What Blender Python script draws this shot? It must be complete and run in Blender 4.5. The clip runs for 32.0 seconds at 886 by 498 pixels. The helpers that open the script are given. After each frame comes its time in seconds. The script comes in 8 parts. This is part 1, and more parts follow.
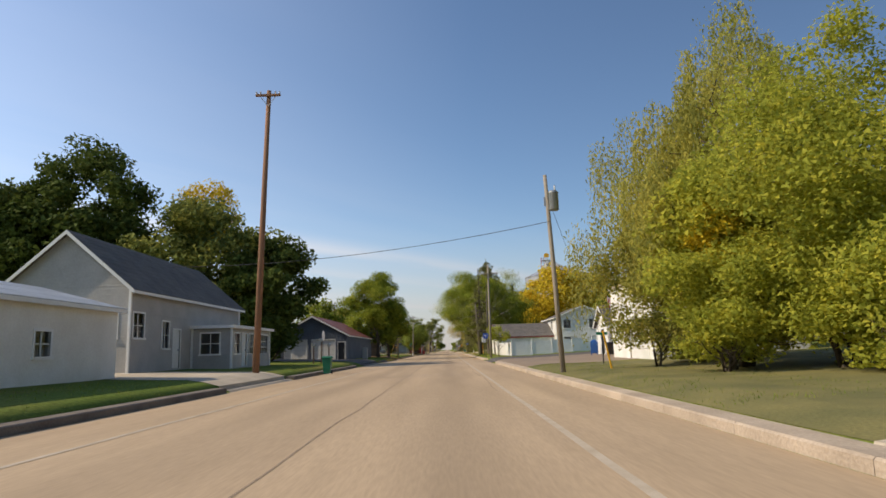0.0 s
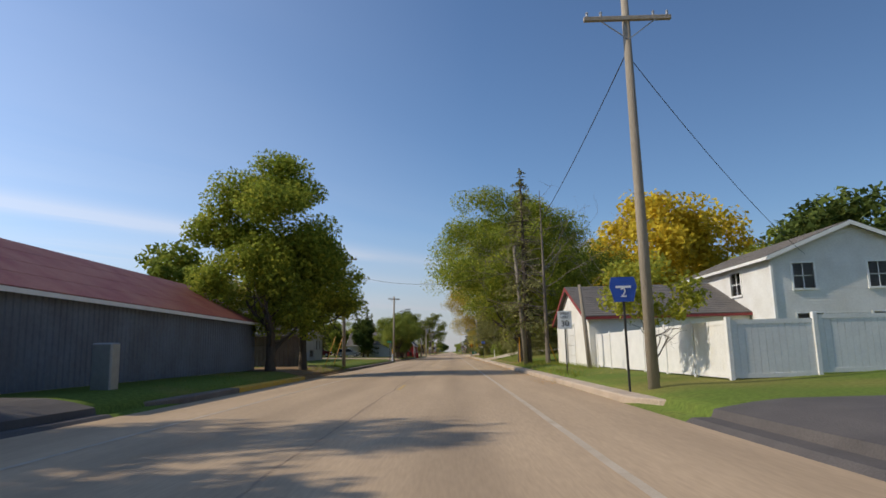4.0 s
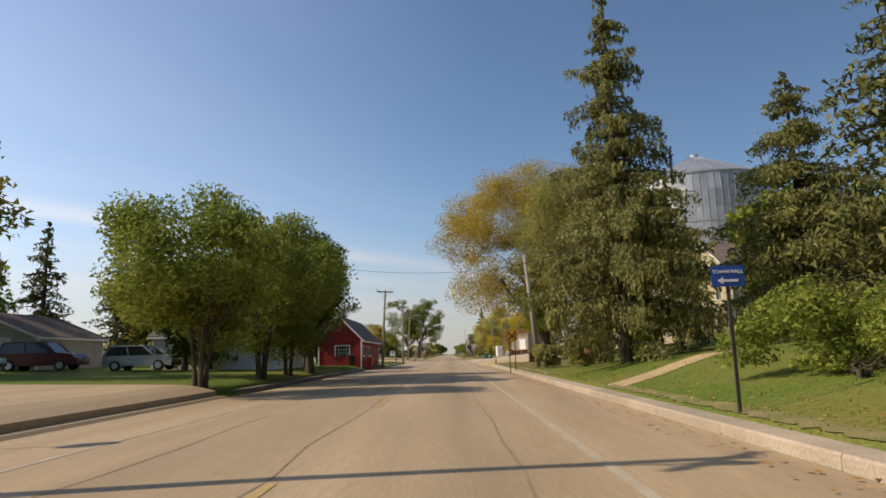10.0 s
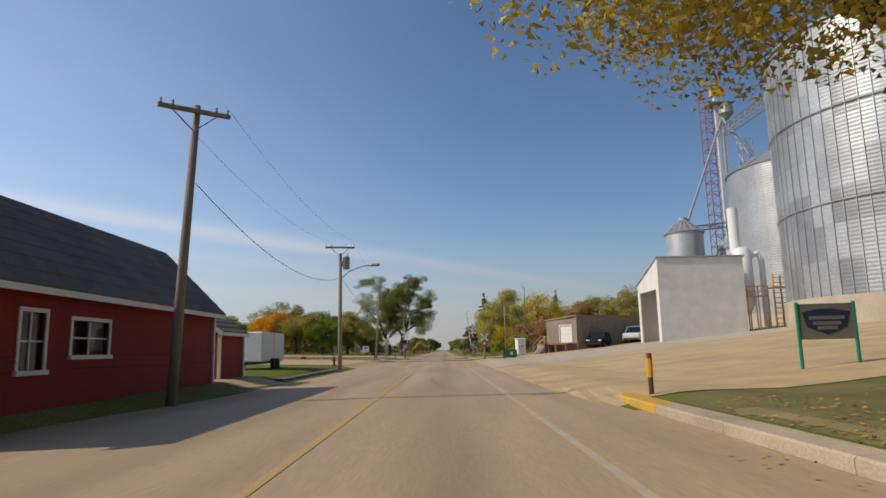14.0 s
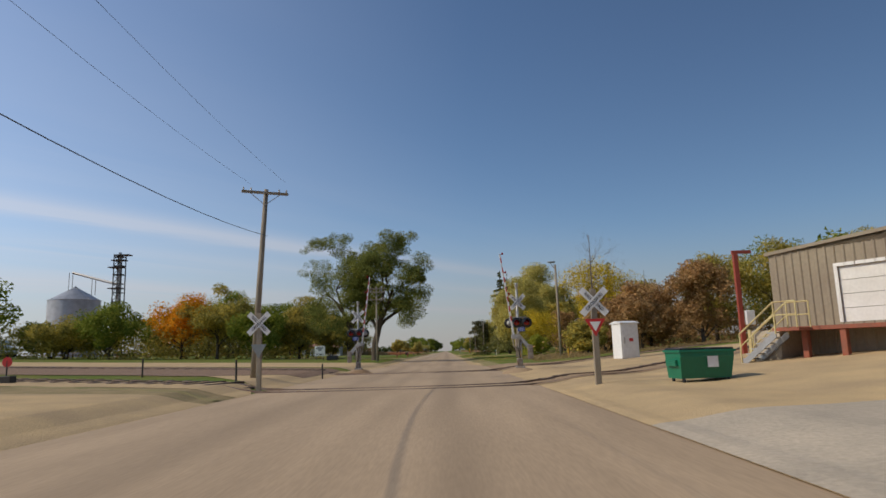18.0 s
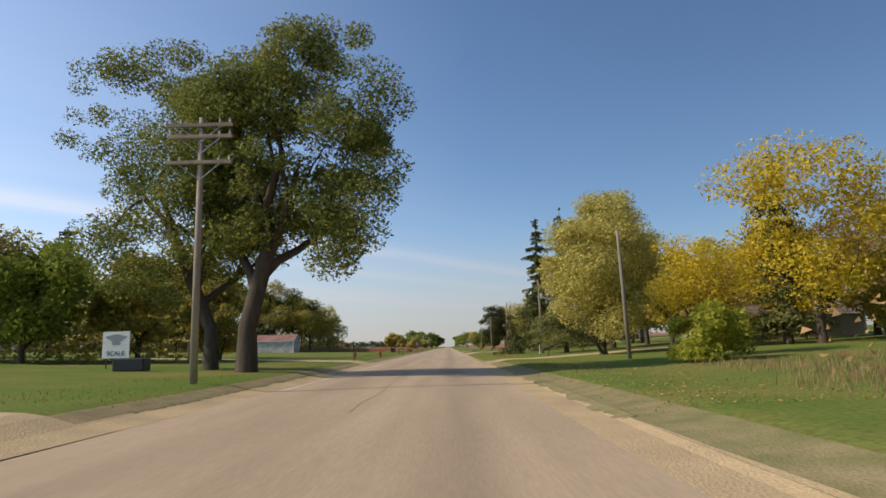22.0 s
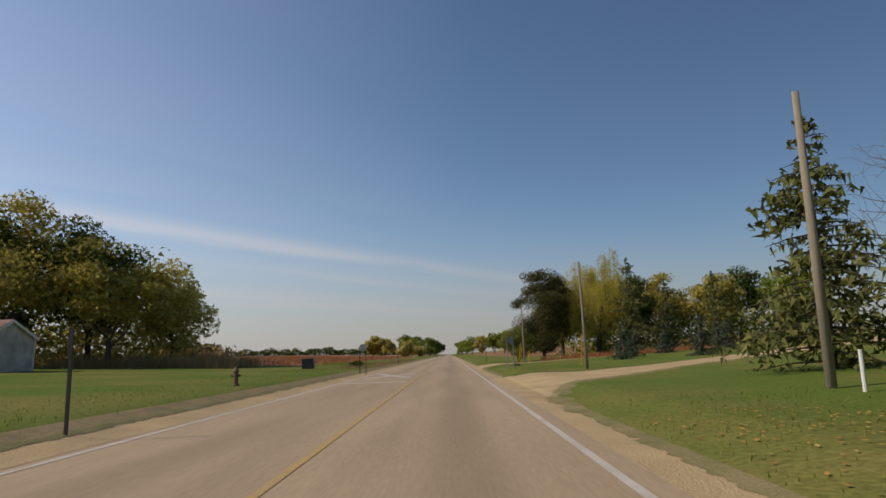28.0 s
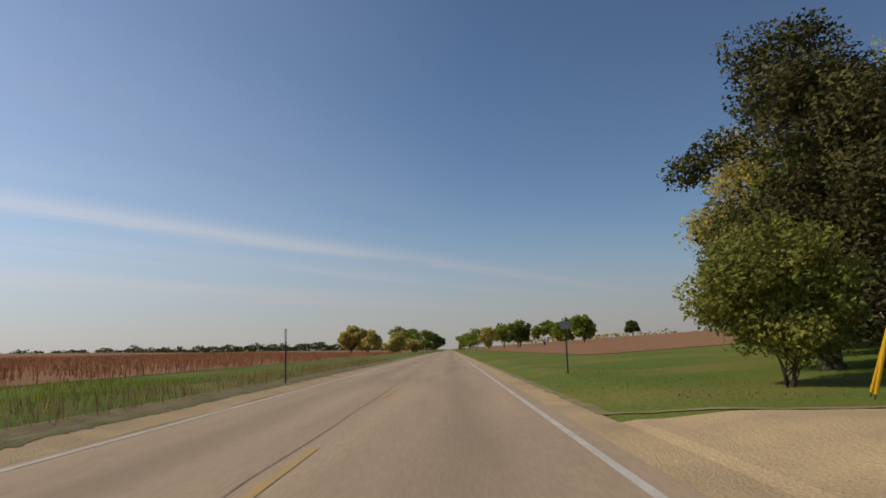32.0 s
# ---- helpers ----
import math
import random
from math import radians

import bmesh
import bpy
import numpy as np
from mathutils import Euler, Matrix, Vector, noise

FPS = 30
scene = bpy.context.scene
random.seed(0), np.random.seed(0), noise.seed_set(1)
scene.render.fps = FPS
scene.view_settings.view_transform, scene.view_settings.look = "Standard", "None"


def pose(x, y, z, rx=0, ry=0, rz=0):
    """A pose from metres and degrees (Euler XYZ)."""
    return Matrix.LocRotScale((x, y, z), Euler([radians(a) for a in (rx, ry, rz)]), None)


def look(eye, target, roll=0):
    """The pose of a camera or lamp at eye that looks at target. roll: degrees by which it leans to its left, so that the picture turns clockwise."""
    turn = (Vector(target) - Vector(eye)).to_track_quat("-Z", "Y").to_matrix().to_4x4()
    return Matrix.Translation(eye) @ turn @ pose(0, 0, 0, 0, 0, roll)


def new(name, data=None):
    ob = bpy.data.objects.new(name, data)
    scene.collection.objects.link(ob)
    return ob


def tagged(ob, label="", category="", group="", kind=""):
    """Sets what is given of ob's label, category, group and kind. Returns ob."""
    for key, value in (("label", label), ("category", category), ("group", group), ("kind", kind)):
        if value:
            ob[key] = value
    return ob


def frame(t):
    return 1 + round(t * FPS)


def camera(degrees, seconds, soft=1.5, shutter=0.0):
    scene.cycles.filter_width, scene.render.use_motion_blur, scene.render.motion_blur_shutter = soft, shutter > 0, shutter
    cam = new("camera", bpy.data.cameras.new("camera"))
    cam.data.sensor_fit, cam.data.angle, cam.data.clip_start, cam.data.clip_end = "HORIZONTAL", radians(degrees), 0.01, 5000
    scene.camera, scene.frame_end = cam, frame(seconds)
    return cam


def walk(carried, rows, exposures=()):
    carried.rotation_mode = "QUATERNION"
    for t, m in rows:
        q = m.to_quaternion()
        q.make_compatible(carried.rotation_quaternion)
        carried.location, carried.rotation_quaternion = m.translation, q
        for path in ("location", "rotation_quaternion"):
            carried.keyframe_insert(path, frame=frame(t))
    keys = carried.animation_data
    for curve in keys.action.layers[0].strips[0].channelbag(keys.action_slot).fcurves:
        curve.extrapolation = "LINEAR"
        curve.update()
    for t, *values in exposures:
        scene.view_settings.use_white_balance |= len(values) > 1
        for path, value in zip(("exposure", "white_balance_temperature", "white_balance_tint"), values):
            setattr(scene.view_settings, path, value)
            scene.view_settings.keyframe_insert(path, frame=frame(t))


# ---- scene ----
# camera: seconds, metres along the road, pitch, roll, yaw
PATH = [
    (0, -0.00, 9.05, 1.58, 0.45), (0.5, 7.59, 9.20, 1.57, 0.47), (1, 15.14, 9.26, 1.52, 0.51),
    (1.5, 22.61, 9.22, 1.50, 0.64), (2, 30.02, 9.22, 1.52, 0.70), (2.5, 37.43, 9.30, 1.51, 0.71),
    (3, 44.85, 9.27, 1.51, 0.72), (3.5, 52.30, 9.25, 1.49, 0.73), (4, 59.78, 9.22, 1.47, 0.75),
    (4.5, 67.29, 9.19, 1.44, 0.77), (5, 74.82, 9.03, 1.58, 0.70), (5.5, 82.27, 9.09, 1.59, 0.76),
    (6, 89.53, 9.07, 1.62, 0.80), (6.5, 96.74, 9.12, 1.61, 0.81), (7, 103.93, 9.22, 1.64, 0.80),
    (7.5, 111.12, 9.31, 1.68, 0.66), (8, 118.24, 9.39, 1.64, 0.55), (8.5, 125.22, 9.45, 1.57, 0.51),
    (9, 131.91, 9.37, 1.45, 0.48), (9.5, 138.38, 9.35, 1.41, 0.58), (10, 144.84, 9.44, 1.47, 0.65),
    (10.5, 151.36, 9.49, 1.63, 0.71), (11, 157.92, 9.47, 1.78, 0.63), (11.5, 164.52, 9.44, 1.81, 0.55),
    (12, 171.22, 9.41, 1.79, 0.52), (12.5, 177.89, 9.37, 1.70, 0.44), (13, 184.44, 9.19, 1.51, 0.25),
    (13.5, 190.77, 9.03, 1.26, 0.11), (14, 197.07, 9.08, 1.27, 0.13), (14.5, 203.42, 9.22, 1.32, 0.16),
    (15, 209.90, 9.27, 1.42, 0.22), (15.5, 216.51, 9.32, 1.51, 0.27), (16, 223.26, 9.37, 1.59, 0.33),
    (16.5, 230.14, 9.42, 1.67, 0.38), (17, 237.17, 9.25, 1.70, 0.29), (17.5, 244.25, 9.17, 1.69, 0.31),
    (18, 251.33, 9.16, 1.77, 0.29), (18.5, 258.34, 9.15, 1.79, 0.28), (19, 265.26, 9.82, 1.63, 0.36),
    (19.5, 272.18, 8.06, 1.46, 0.41), (20, 279.11, 9.50, 1.44, 0.45), (20.5, 286.06, 9.70, 1.26, 0.44),
    (21, 292.97, 8.26, 1.36, 0.39), (21.5, 299.85, 9.03, 1.48, 0.41), (22, 306.71, 8.78, 1.46, 0.49),
    (22.5, 313.58, 9.03, 1.48, 0.61), (23, 320.41, 9.14, 1.55, 0.65), (23.5, 327.18, 9.35, 1.54, 0.55),
    (24, 333.93, 9.35, 1.54, 0.51), (24.5, 340.64, 9.36, 1.51, 0.44), (25, 347.33, 9.36, 1.46, 0.37),
    (25.5, 354.02, 9.15, 1.47, 0.43), (26, 360.70, 9.02, 1.56, 0.48), (26.5, 367.39, 9.18, 1.54, 0.59),
    (27, 374.15, 9.27, 1.55, 0.59), (27.5, 381.00, 9.36, 1.55, 0.60), (28, 387.92, 9.45, 1.55, 0.61),
    (28.5, 394.93, 9.54, 1.54, 0.61), (29, 402.00, 9.52, 1.56, 0.74), (29.5, 409.17, 9.43, 1.61, 0.77),
    (30, 416.40, 9.37, 1.67, 0.74), (30.5, 423.62, 9.15, 1.72, 0.68), (31, 430.80, 9.05, 1.76, 0.74),
    (31.5, 437.93, 8.99, 1.78, 0.70), (32, 445.03, 9.00, 1.78, 0.67)]
cam = camera(70.0, 32.0, soft=1.6)
walk(cam, [(t, pose(0, y, 1.3, 90 + a, b, c)) for t, y, a, b, c in PATH],
     [(0, 0.16, 6850, 10), (1, -0.06, 6400, 10), (2, -0.08, 6250, 10), (5, -0.02, 6200, 10), (6, 0.0, 6450, 10), (7, 0.02, 6950, 10), (8, 0.0, 6850, 10), (10, 0.08, 6900, 10), (11, 0.32, 6900, 10), (12, 0.56, 7000, 10), (13, 0.04, 7050, 10), (14, -0.22, 6500, 10),
      (17, -0.42, 6550, 10), (19, -0.33, 6400, 10), (21, -0.08, 6500, 10), (22, 0.05, 6500, 10), (23, 0.15, 6550, 10), (24, 0.05, 6900, 10), (26, -0.28, 7050, 10), (29, -0.43, 6700, 10), (32, -0.45, 6700, 10)])

# ---- sky and sun ----
SUN_EL, SUN_AZ = 38.5, 9.0          # elevation; the light travels along +x, turned a little to +y
world = bpy.data.worlds.new("world")
scene.world = world
world.use_nodes = True
wn, wl = world.node_tree.nodes, world.node_tree.links
sky = wn.new("ShaderNodeTexSky")
sky.sky_type, sky.sun_disc = "NISHITA", False
sky.sun_elevation, sky.sun_rotation = radians(SUN_EL), radians(270 - SUN_AZ)
sky.altitude, sky.air_density, sky.dust_density, sky.ozone_density = 200, 1.08, 0.35, 3.6
tc = wn.new("ShaderNodeTexCoord")
sep = wn.new("ShaderNodeSeparateXYZ")
wl.new(tc.outputs["Generated"], sep.inputs[0])


def wmath(op, a, b=0.0, c=0.0):
    """A math node of the sky; a, b and c are sockets or numbers."""
    q = wn.new("ShaderNodeMath")
    q.operation = op
    for k, v in enumerate((a, b, c)):
        if isinstance(v, (int, float)):
            q.inputs[k].default_value = v
        else:
            wl.new(v, q.inputs[k])
    return q.outputs[0]


# cirrus: long streaks on a high flat layer
up = wmath("MAXIMUM", sep.outputs[2], 0.03)
px, py = wmath("DIVIDE", sep.outputs[0], up), wmath("DIVIDE", sep.outputs[1], up)
along = wmath("ADD", wmath("MULTIPLY", px, 0.60), wmath("MULTIPLY", py, 0.80))
across = wmath("SUBTRACT", wmath("MULTIPLY", px, 0.80), wmath("MULTIPLY", py, 0.60))
cmb = wn.new("ShaderNodeCombineXYZ")
wl.new(wmath("MULTIPLY", along, 0.22), cmb.inputs[0])
wl.new(wmath("MULTIPLY", across, 0.9), cmb.inputs[1])
nz = wn.new("ShaderNodeTexNoise")
nz.inputs["Scale"].default_value, nz.inputs["Detail"].default_value = 1.0, 6.0
nz.inputs["Roughness"].default_value, nz.inputs["Distortion"].default_value = 0.55, 0.6
wl.new(cmb.outputs[0], nz.inputs["Vector"])
wisp = wmath("MULTIPLY_ADD", nz.outputs["Fac"], 1.5, -0.15)
bent = wmath("MULTIPLY_ADD", nz.outputs["Fac"], 0.9, wmath("ADD", across, -0.45))
near_streak = wmath("POWER", 2.718, wmath("MULTIPLY", wmath("POWER", wmath("ADD", bent, 4.5), 2.0), -13.0))
low_streak = wmath("POWER", 2.718, wmath("MULTIPLY", wmath("POWER", wmath("ADD", bent, 9.0), 2.0), -0.6))
mid_streak = wmath("POWER", 2.718, wmath("MULTIPLY", wmath("POWER", wmath("ADD", bent, 5.9), 2.0), -7.0))
veil = wmath("MULTIPLY", wmath("SMOOTH_MIN", wmath("MULTIPLY", wmath("ADD", across, 1.8), -0.12), 0.35, 0.1), 0.6)
amount = wmath("MULTIPLY", wmath("MAXIMUM", wmath("ADD", wmath("ADD", wmath("MULTIPLY_ADD", mid_streak, 0.22, wmath("MULTIPLY", near_streak, 0.5)), wmath("MULTIPLY", low_streak, 0.45)), veil), 0.0), wisp)
thin = wmath("MULTIPLY", wmath("MAXIMUM", wmath("ADD", wmath("MULTIPLY", sep.outputs[0], -1.0), 0.05), 0.0), wmath("MULTIPLY_ADD", nz.outputs["Fac"], 0.25, 0.15))
amount = wmath("MINIMUM", wmath("ADD", wmath("MAXIMUM", amount, 0.0), thin), 0.6)
mix = wn.new("ShaderNodeMix")
mix.data_type = "RGBA"
mix.inputs[7].default_value = (5.6, 5.65, 6.1, 1)
wl.new(amount, mix.inputs[0])
tone = wn.new("ShaderNodeVectorMath")
tone.operation = "MULTIPLY"
tone.inputs[1].default_value = (0.95, 1.0, 1.06)
wl.new(sky.outputs[0], tone.inputs[0])
wl.new(tone.outputs[0], mix.inputs[6])
haze = wn.new("ShaderNodeMapRange")
haze.interpolation_type = "SMOOTHSTEP"
haze.inputs[1].default_value, haze.inputs[2].default_value, haze.inputs[3].default_value, haze.inputs[4].default_value = -0.02, 0.2, 0.8, 0.0
wl.new(sep.outputs[2], haze.inputs[0])
mist = wn.new("ShaderNodeMix")
mist.data_type = "RGBA"
mist.inputs[7].default_value = (3.85, 3.7, 3.8, 1)
wl.new(haze.outputs[0], mist.inputs[0])
wl.new(mix.outputs[2], mist.inputs[6])
# the hazy air is brighter towards the sun, deeper blue away from it
glow = wmath("POWER", 2.0, wmath("MULTIPLY_ADD", wmath("MINIMUM", wmath("MAXIMUM", sep.outputs[0], -0.9), 0.7), -0.68, -0.1))
lit = wn.new("ShaderNodeVectorMath")
lit.operation = "SCALE"
wl.new(mist.outputs[2], lit.inputs[0])
wl.new(glow, lit.inputs["Scale"])
wl.new(lit.outputs[0], wn["Background"].inputs[0])
wn["Background"].inputs[1].default_value = 0.128
sun = new("sun", bpy.data.lights.new("sun", "SUN"))
sun.data.energy, sun.data.angle, sun.data.color = 3.8, radians(0.55), (1.0, 0.875, 0.69)
sun_dir = Vector((math.cos(radians(SUN_AZ)) * math.cos(radians(SUN_EL)), math.sin(radians(SUN_AZ)) * math.cos(radians(SUN_EL)), -math.sin(radians(SUN_EL))))
sun.matrix_world = look((-60, 150, 80), Vector((-60, 150, 80)) + sun_dir)


# ---- materials ----
def mat(name, base, rough=0.8, scale=3.0, vary=0.25, bump=0.0, second=None, fine=8.0, metal=0.0, stretch=(1, 1, 1), spec=0.3, per_object=0.0, cover=0.5):
    """A worn surface: base colour mottled at two scales towards a second colour, with grain relief."""
    m = bpy.data.materials.new(name)
    m.use_nodes = True
    n, l = m.node_tree.nodes, m.node_tree.links
    p = n["Principled BSDF"]
    p.inputs["Roughness"].default_value, p.inputs["Metallic"].default_value = rough, metal
    p.inputs["Specular IOR Level"].default_value = spec
    second = second or tuple(c * (1 - vary) for c in base)
    co = n.new("ShaderNodeNewGeometry")
    ma = n.new("ShaderNodeMapping")
    ma.inputs["Scale"].default_value = stretch
    l.new(co.outputs["Position"], ma.inputs[0])
    big, small = n.new("ShaderNodeTexNoise"), n.new("ShaderNodeTexNoise")
    big.inputs["Scale"].default_value, big.inputs["Detail"].default_value = scale, 4
    small.inputs["Scale"].default_value, small.inputs["Detail"].default_value = scale * fine, 3
    l.new(ma.outputs[0], big.inputs["Vector"])
    l.new(ma.outputs[0], small.inputs["Vector"])
    r = n.new("ShaderNodeValToRGB")
    r.color_ramp.elements[0].position, r.color_ramp.elements[1].position = cover - 0.18, cover + 0.18
    r.color_ramp.elements[0].color, r.color_ramp.elements[1].color = (*second, 1), (*base, 1)
    l.new(big.outputs["Fac"], r.inputs[0])
    g = n.new("ShaderNodeMapRange")
    g.inputs[1].default_value, g.inputs[2].default_value, g.inputs[3].default_value, g.inputs[4].default_value = 0.25, 0.75, 1 - vary * 0.7, 1 + vary * 0.5
    l.new(small.outputs["Fac"], g.inputs[0])
    x = n.new("ShaderNodeMix")
    x.data_type, x.blend_type = "RGBA", "MULTIPLY"
    x.inputs[0].default_value = 1
    l.new(r.outputs[0], x.inputs[6])
    l.new(g.outputs[0], x.inputs[7])
    out = x.outputs[2]
    if per_object:
        oi = n.new("ShaderNodeObjectInfo")
        q = n.new("ShaderNodeMapRange")
        q.inputs[3].default_value, q.inputs[4].default_value = 1 - per_object, 1 + per_object
        l.new(oi.outputs["Random"], q.inputs[0])
        y = n.new("ShaderNodeMix")
        y.data_type, y.blend_type = "RGBA", "MULTIPLY"
        y.inputs[0].default_value = 1
        l.new(out, y.inputs[6])
        l.new(q.outputs[0], y.inputs[7])
        out = y.outputs[2]
    l.new(out, p.inputs["Base Color"])
    if bump:
        b = n.new("ShaderNodeBump")
        b.inputs["Strength"].default_value, b.inputs["Distance"].default_value = min(1.0, bump * 4), 0.02
        l.new(small.outputs["Fac"], b.inputs["Height"])
        l.new(b.outputs[0], p.inputs["Normal"])
    return m


def leaf_mat(name, c1, c2, c3, translucent=0.35):
    """Leaves: each one takes its own mix of three colours, and lets some light through."""
    c1, c2, c3 = [tuple(min(0.85, v * 1.28) for v in c) for c in (c1, c2, c3)]
    m = bpy.data.materials.new(name)
    m.use_nodes = True
    n, l = m.node_tree.nodes, m.node_tree.links
    n.remove(n["Principled BSDF"])
    ge = n.new("ShaderNodeNewGeometry")
    no = n.new("ShaderNodeTexNoise")
    no.inputs["Scale"].default_value, no.inputs["Detail"].default_value = 0.55, 2
    l.new(ge.outputs["Position"], no.inputs["Vector"])
    ad = n.new("ShaderNodeMath")
    ad.operation = "MULTIPLY_ADD"
    ad.inputs[1].default_value, ad.inputs[2].default_value = 0.55, -0.05
    l.new(ge.outputs["Random Per Island"], ad.inputs[0])
    su = n.new("ShaderNodeMath")
    su.operation = "MULTIPLY_ADD"
    su.inputs[1].default_value = 0.6
    l.new(no.outputs["Fac"], su.inputs[0])
    l.new(ad.outputs[0], su.inputs[2])
    r = n.new("ShaderNodeValToRGB")
    e = r.color_ramp.elements
    e[0].position, e[1].position = 0.15, 0.9
    e[0].color, e[1].color = (*c1, 1), (*c3, 1)
    mid = e.new(0.55)
    mid.color = (*c2, 1)
    l.new(su.outputs[0], r.inputs[0])
    d = n.new("ShaderNodeBsdfPrincipled")
    d.inputs["Roughness"].default_value, d.inputs["Specular IOR Level"].default_value = 0.7, 0.06
    t = n.new("ShaderNodeBsdfTranslucent")
    l.new(r.outputs[0], d.inputs["Base Color"])
    l.new(r.outputs[0], t.inputs["Color"])
    mx = n.new("ShaderNodeMixShader")
    mx.inputs[0].default_value = translucent
    l.new(d.outputs[0], mx.inputs[1])
    l.new(t.outputs[0], mx.inputs[2])
    l.new(mx.outputs[0], n["Material Output"].inputs[0])
    return m


def plain(name, base, rough=0.5, metal=0.0, spec=0.5):
    return mat(name, base, rough, 6.0, 0.12, 0.0, None, 7.0, metal, (1, 1, 1), spec)


def glass_mat():
    m = bpy.data.materials.new("window_glass")
    m.use_nodes = True
    p = m.node_tree.nodes["Principled BSDF"]
    p.inputs["Base Color"].default_value = (0.55, 0.6, 0.62, 1)
    p.inputs["Roughness"].default_value, p.inputs["Transmission Weight"].default_value = 0.03, 1.0
    return m


GLASS = glass_mat()
ROAD = mat("road_concrete", (0.485, 0.355, 0.225), 0.85, 0.9, 0.16, 0.0, (0.39, 0.285, 0.18), 30.0, stretch=(1, 0.09, 1))
ASPHALT = mat("asphalt", (0.12, 0.105, 0.095), 0.9, 0.7, 0.25, 0.15, (0.085, 0.075, 0.07), 40.0)
TAR = mat("tar_seam", (0.25, 0.185, 0.125), 0.8, 2.0, 0.3, 0.0, (0.36, 0.265, 0.17), 12.0)


def wear_tracks(m):
    """Darkens the road a little along the two wheel paths of each lane, unevenly along the way."""
    n, l = m.node_tree.nodes, m.node_tree.links
    p = n["Principled BSDF"]
    src = p.inputs["Base Color"].links[0].from_socket
    g, sp = n.new("ShaderNodeNewGeometry"), n.new("ShaderNodeSeparateXYZ")
    l.new(g.outputs["Position"], sp.inputs[0])
    mp, no = n.new("ShaderNodeMapping"), n.new("ShaderNodeTexNoise")
    mp.inputs["Scale"].default_value = (0.25, 0.035, 1)
    no.inputs["Scale"].default_value, no.inputs["Detail"].default_value = 1.0, 4
    l.new(g.outputs["Position"], mp.inputs[0])
    l.new(mp.outputs[0], no.inputs["Vector"])
    ad = n.new("ShaderNodeMath")
    ad.operation = "MULTIPLY_ADD"
    ad.inputs[1].default_value = 0.9
    l.new(no.outputs["Fac"], ad.inputs[0])
    l.new(sp.outputs[0], ad.inputs[2])
    mr = n.new("ShaderNodeMapRange")
    mr.inputs[1].default_value, mr.inputs[2].default_value = -7.55, 4.65
    l.new(ad.outputs[0], mr.inputs[0])
    cr = n.new("ShaderNodeValToRGB")
    cr.color_ramp.interpolation = "EASE"
    e = cr.color_ramp.elements
    e[0].position, e[0].color = 0.0, (0.97, 0.96, 0.95, 1)
    e[1].position, e[1].color = 1.0, (0.93, 0.92, 0.91, 1)
    for x, v in ((-5.4, 1.0), (-4.6, 0.95), (-3.8, 0.85), (-3.0, 0.96), (-2.2, 0.93), (-1.6, 1.01), (-0.75, 0.97), (0.12, 0.82), (0.9, 0.97), (1.7, 1.02)):
        k = e.new((x + 8.0) / 12.2)
        k.color = (v, v * 0.995, v * 0.99, 1)
    l.new(mr.outputs[0], cr.inputs[0])
    mx = n.new("ShaderNodeMix")
    mx.data_type, mx.blend_type = "RGBA", "MULTIPLY"
    mx.inputs[0].default_value = 1.0
    l.new(src, mx.inputs[6])
    l.new(cr.outputs[0], mx.inputs[7])
    l.new(mx.outputs[2], p.inputs["Base Color"])


wear_tracks(ROAD)
GRASS = mat("lawn", (0.128, 0.175, 0.034), 0.95, 0.16, 0.5, 0.4, (0.25, 0.20, 0.065), 60.0, spec=0.05, cover=0.40)
GRASS_BLADE = leaf_mat("grass_blade", (0.09, 0.13, 0.018), (0.16, 0.21, 0.03), (0.28, 0.24, 0.07), 0.35)
FIELD = mat("dry_field", (0.30, 0.15, 0.075), 0.95, 0.05, 0.3, 0.4, (0.30, 0.17, 0.09), 60.0, stretch=(1, 1, 1), spec=0.1)
GRAVEL = mat("gravel", (0.585, 0.425, 0.23), 0.95, 0.5, 0.25, 0.4, (0.44, 0.325, 0.19), 50.0, spec=0.1)
DIRT = mat("bare_dirt", (0.30, 0.19, 0.10), 0.95, 0.6, 0.3, 0.4, (0.22, 0.15, 0.08), 40.0, spec=0.1)
DRY_VERGE = mat("dry_verge", (0.36, 0.265, 0.13), 0.95, 1.5, 0.3, 0.4, (0.24, 0.19, 0.085), 20.0)
DRY_CORNER = mat("worn_grass_margin", (0.32, 0.25, 0.12), 0.95, 1.2, 0.3, 0.3, (0.19, 0.18, 0.06), 20.0)
SIDING_CREAM = mat("cream_siding", (0.62, 0.54, 0.33), 0.7, 0.8, 0.12, 0.0, (0.55, 0.47, 0.29), 10.0)
DRY_VERGE_OLIVE = mat("dry_olive_verge", (0.215, 0.185, 0.065), 0.95, 0.6, 0.3, 0.4, (0.13, 0.125, 0.045), 30.0)
DIRT_TAN = mat("tan_dirt", (0.40, 0.29, 0.18), 0.95, 0.6, 0.3, 0.4, (0.30, 0.20, 0.12), 40.0, spec=0.1)
BALLAST = mat("ballast", (0.31, 0.21, 0.14), 0.95, 3.0, 0.4, 0.6, (0.22, 0.15, 0.105), 6.0, spec=0.1)
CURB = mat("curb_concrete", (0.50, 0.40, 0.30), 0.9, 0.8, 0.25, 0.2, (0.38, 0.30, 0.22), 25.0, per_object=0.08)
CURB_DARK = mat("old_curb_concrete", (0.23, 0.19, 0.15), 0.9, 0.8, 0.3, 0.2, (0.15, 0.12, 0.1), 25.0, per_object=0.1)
CURB_YELLOW = mat("yellow_curb_paint", (0.66, 0.38, 0.03), 0.75, 1.5, 0.25, 0.1, (0.55, 0.35, 0.08), 20.0)
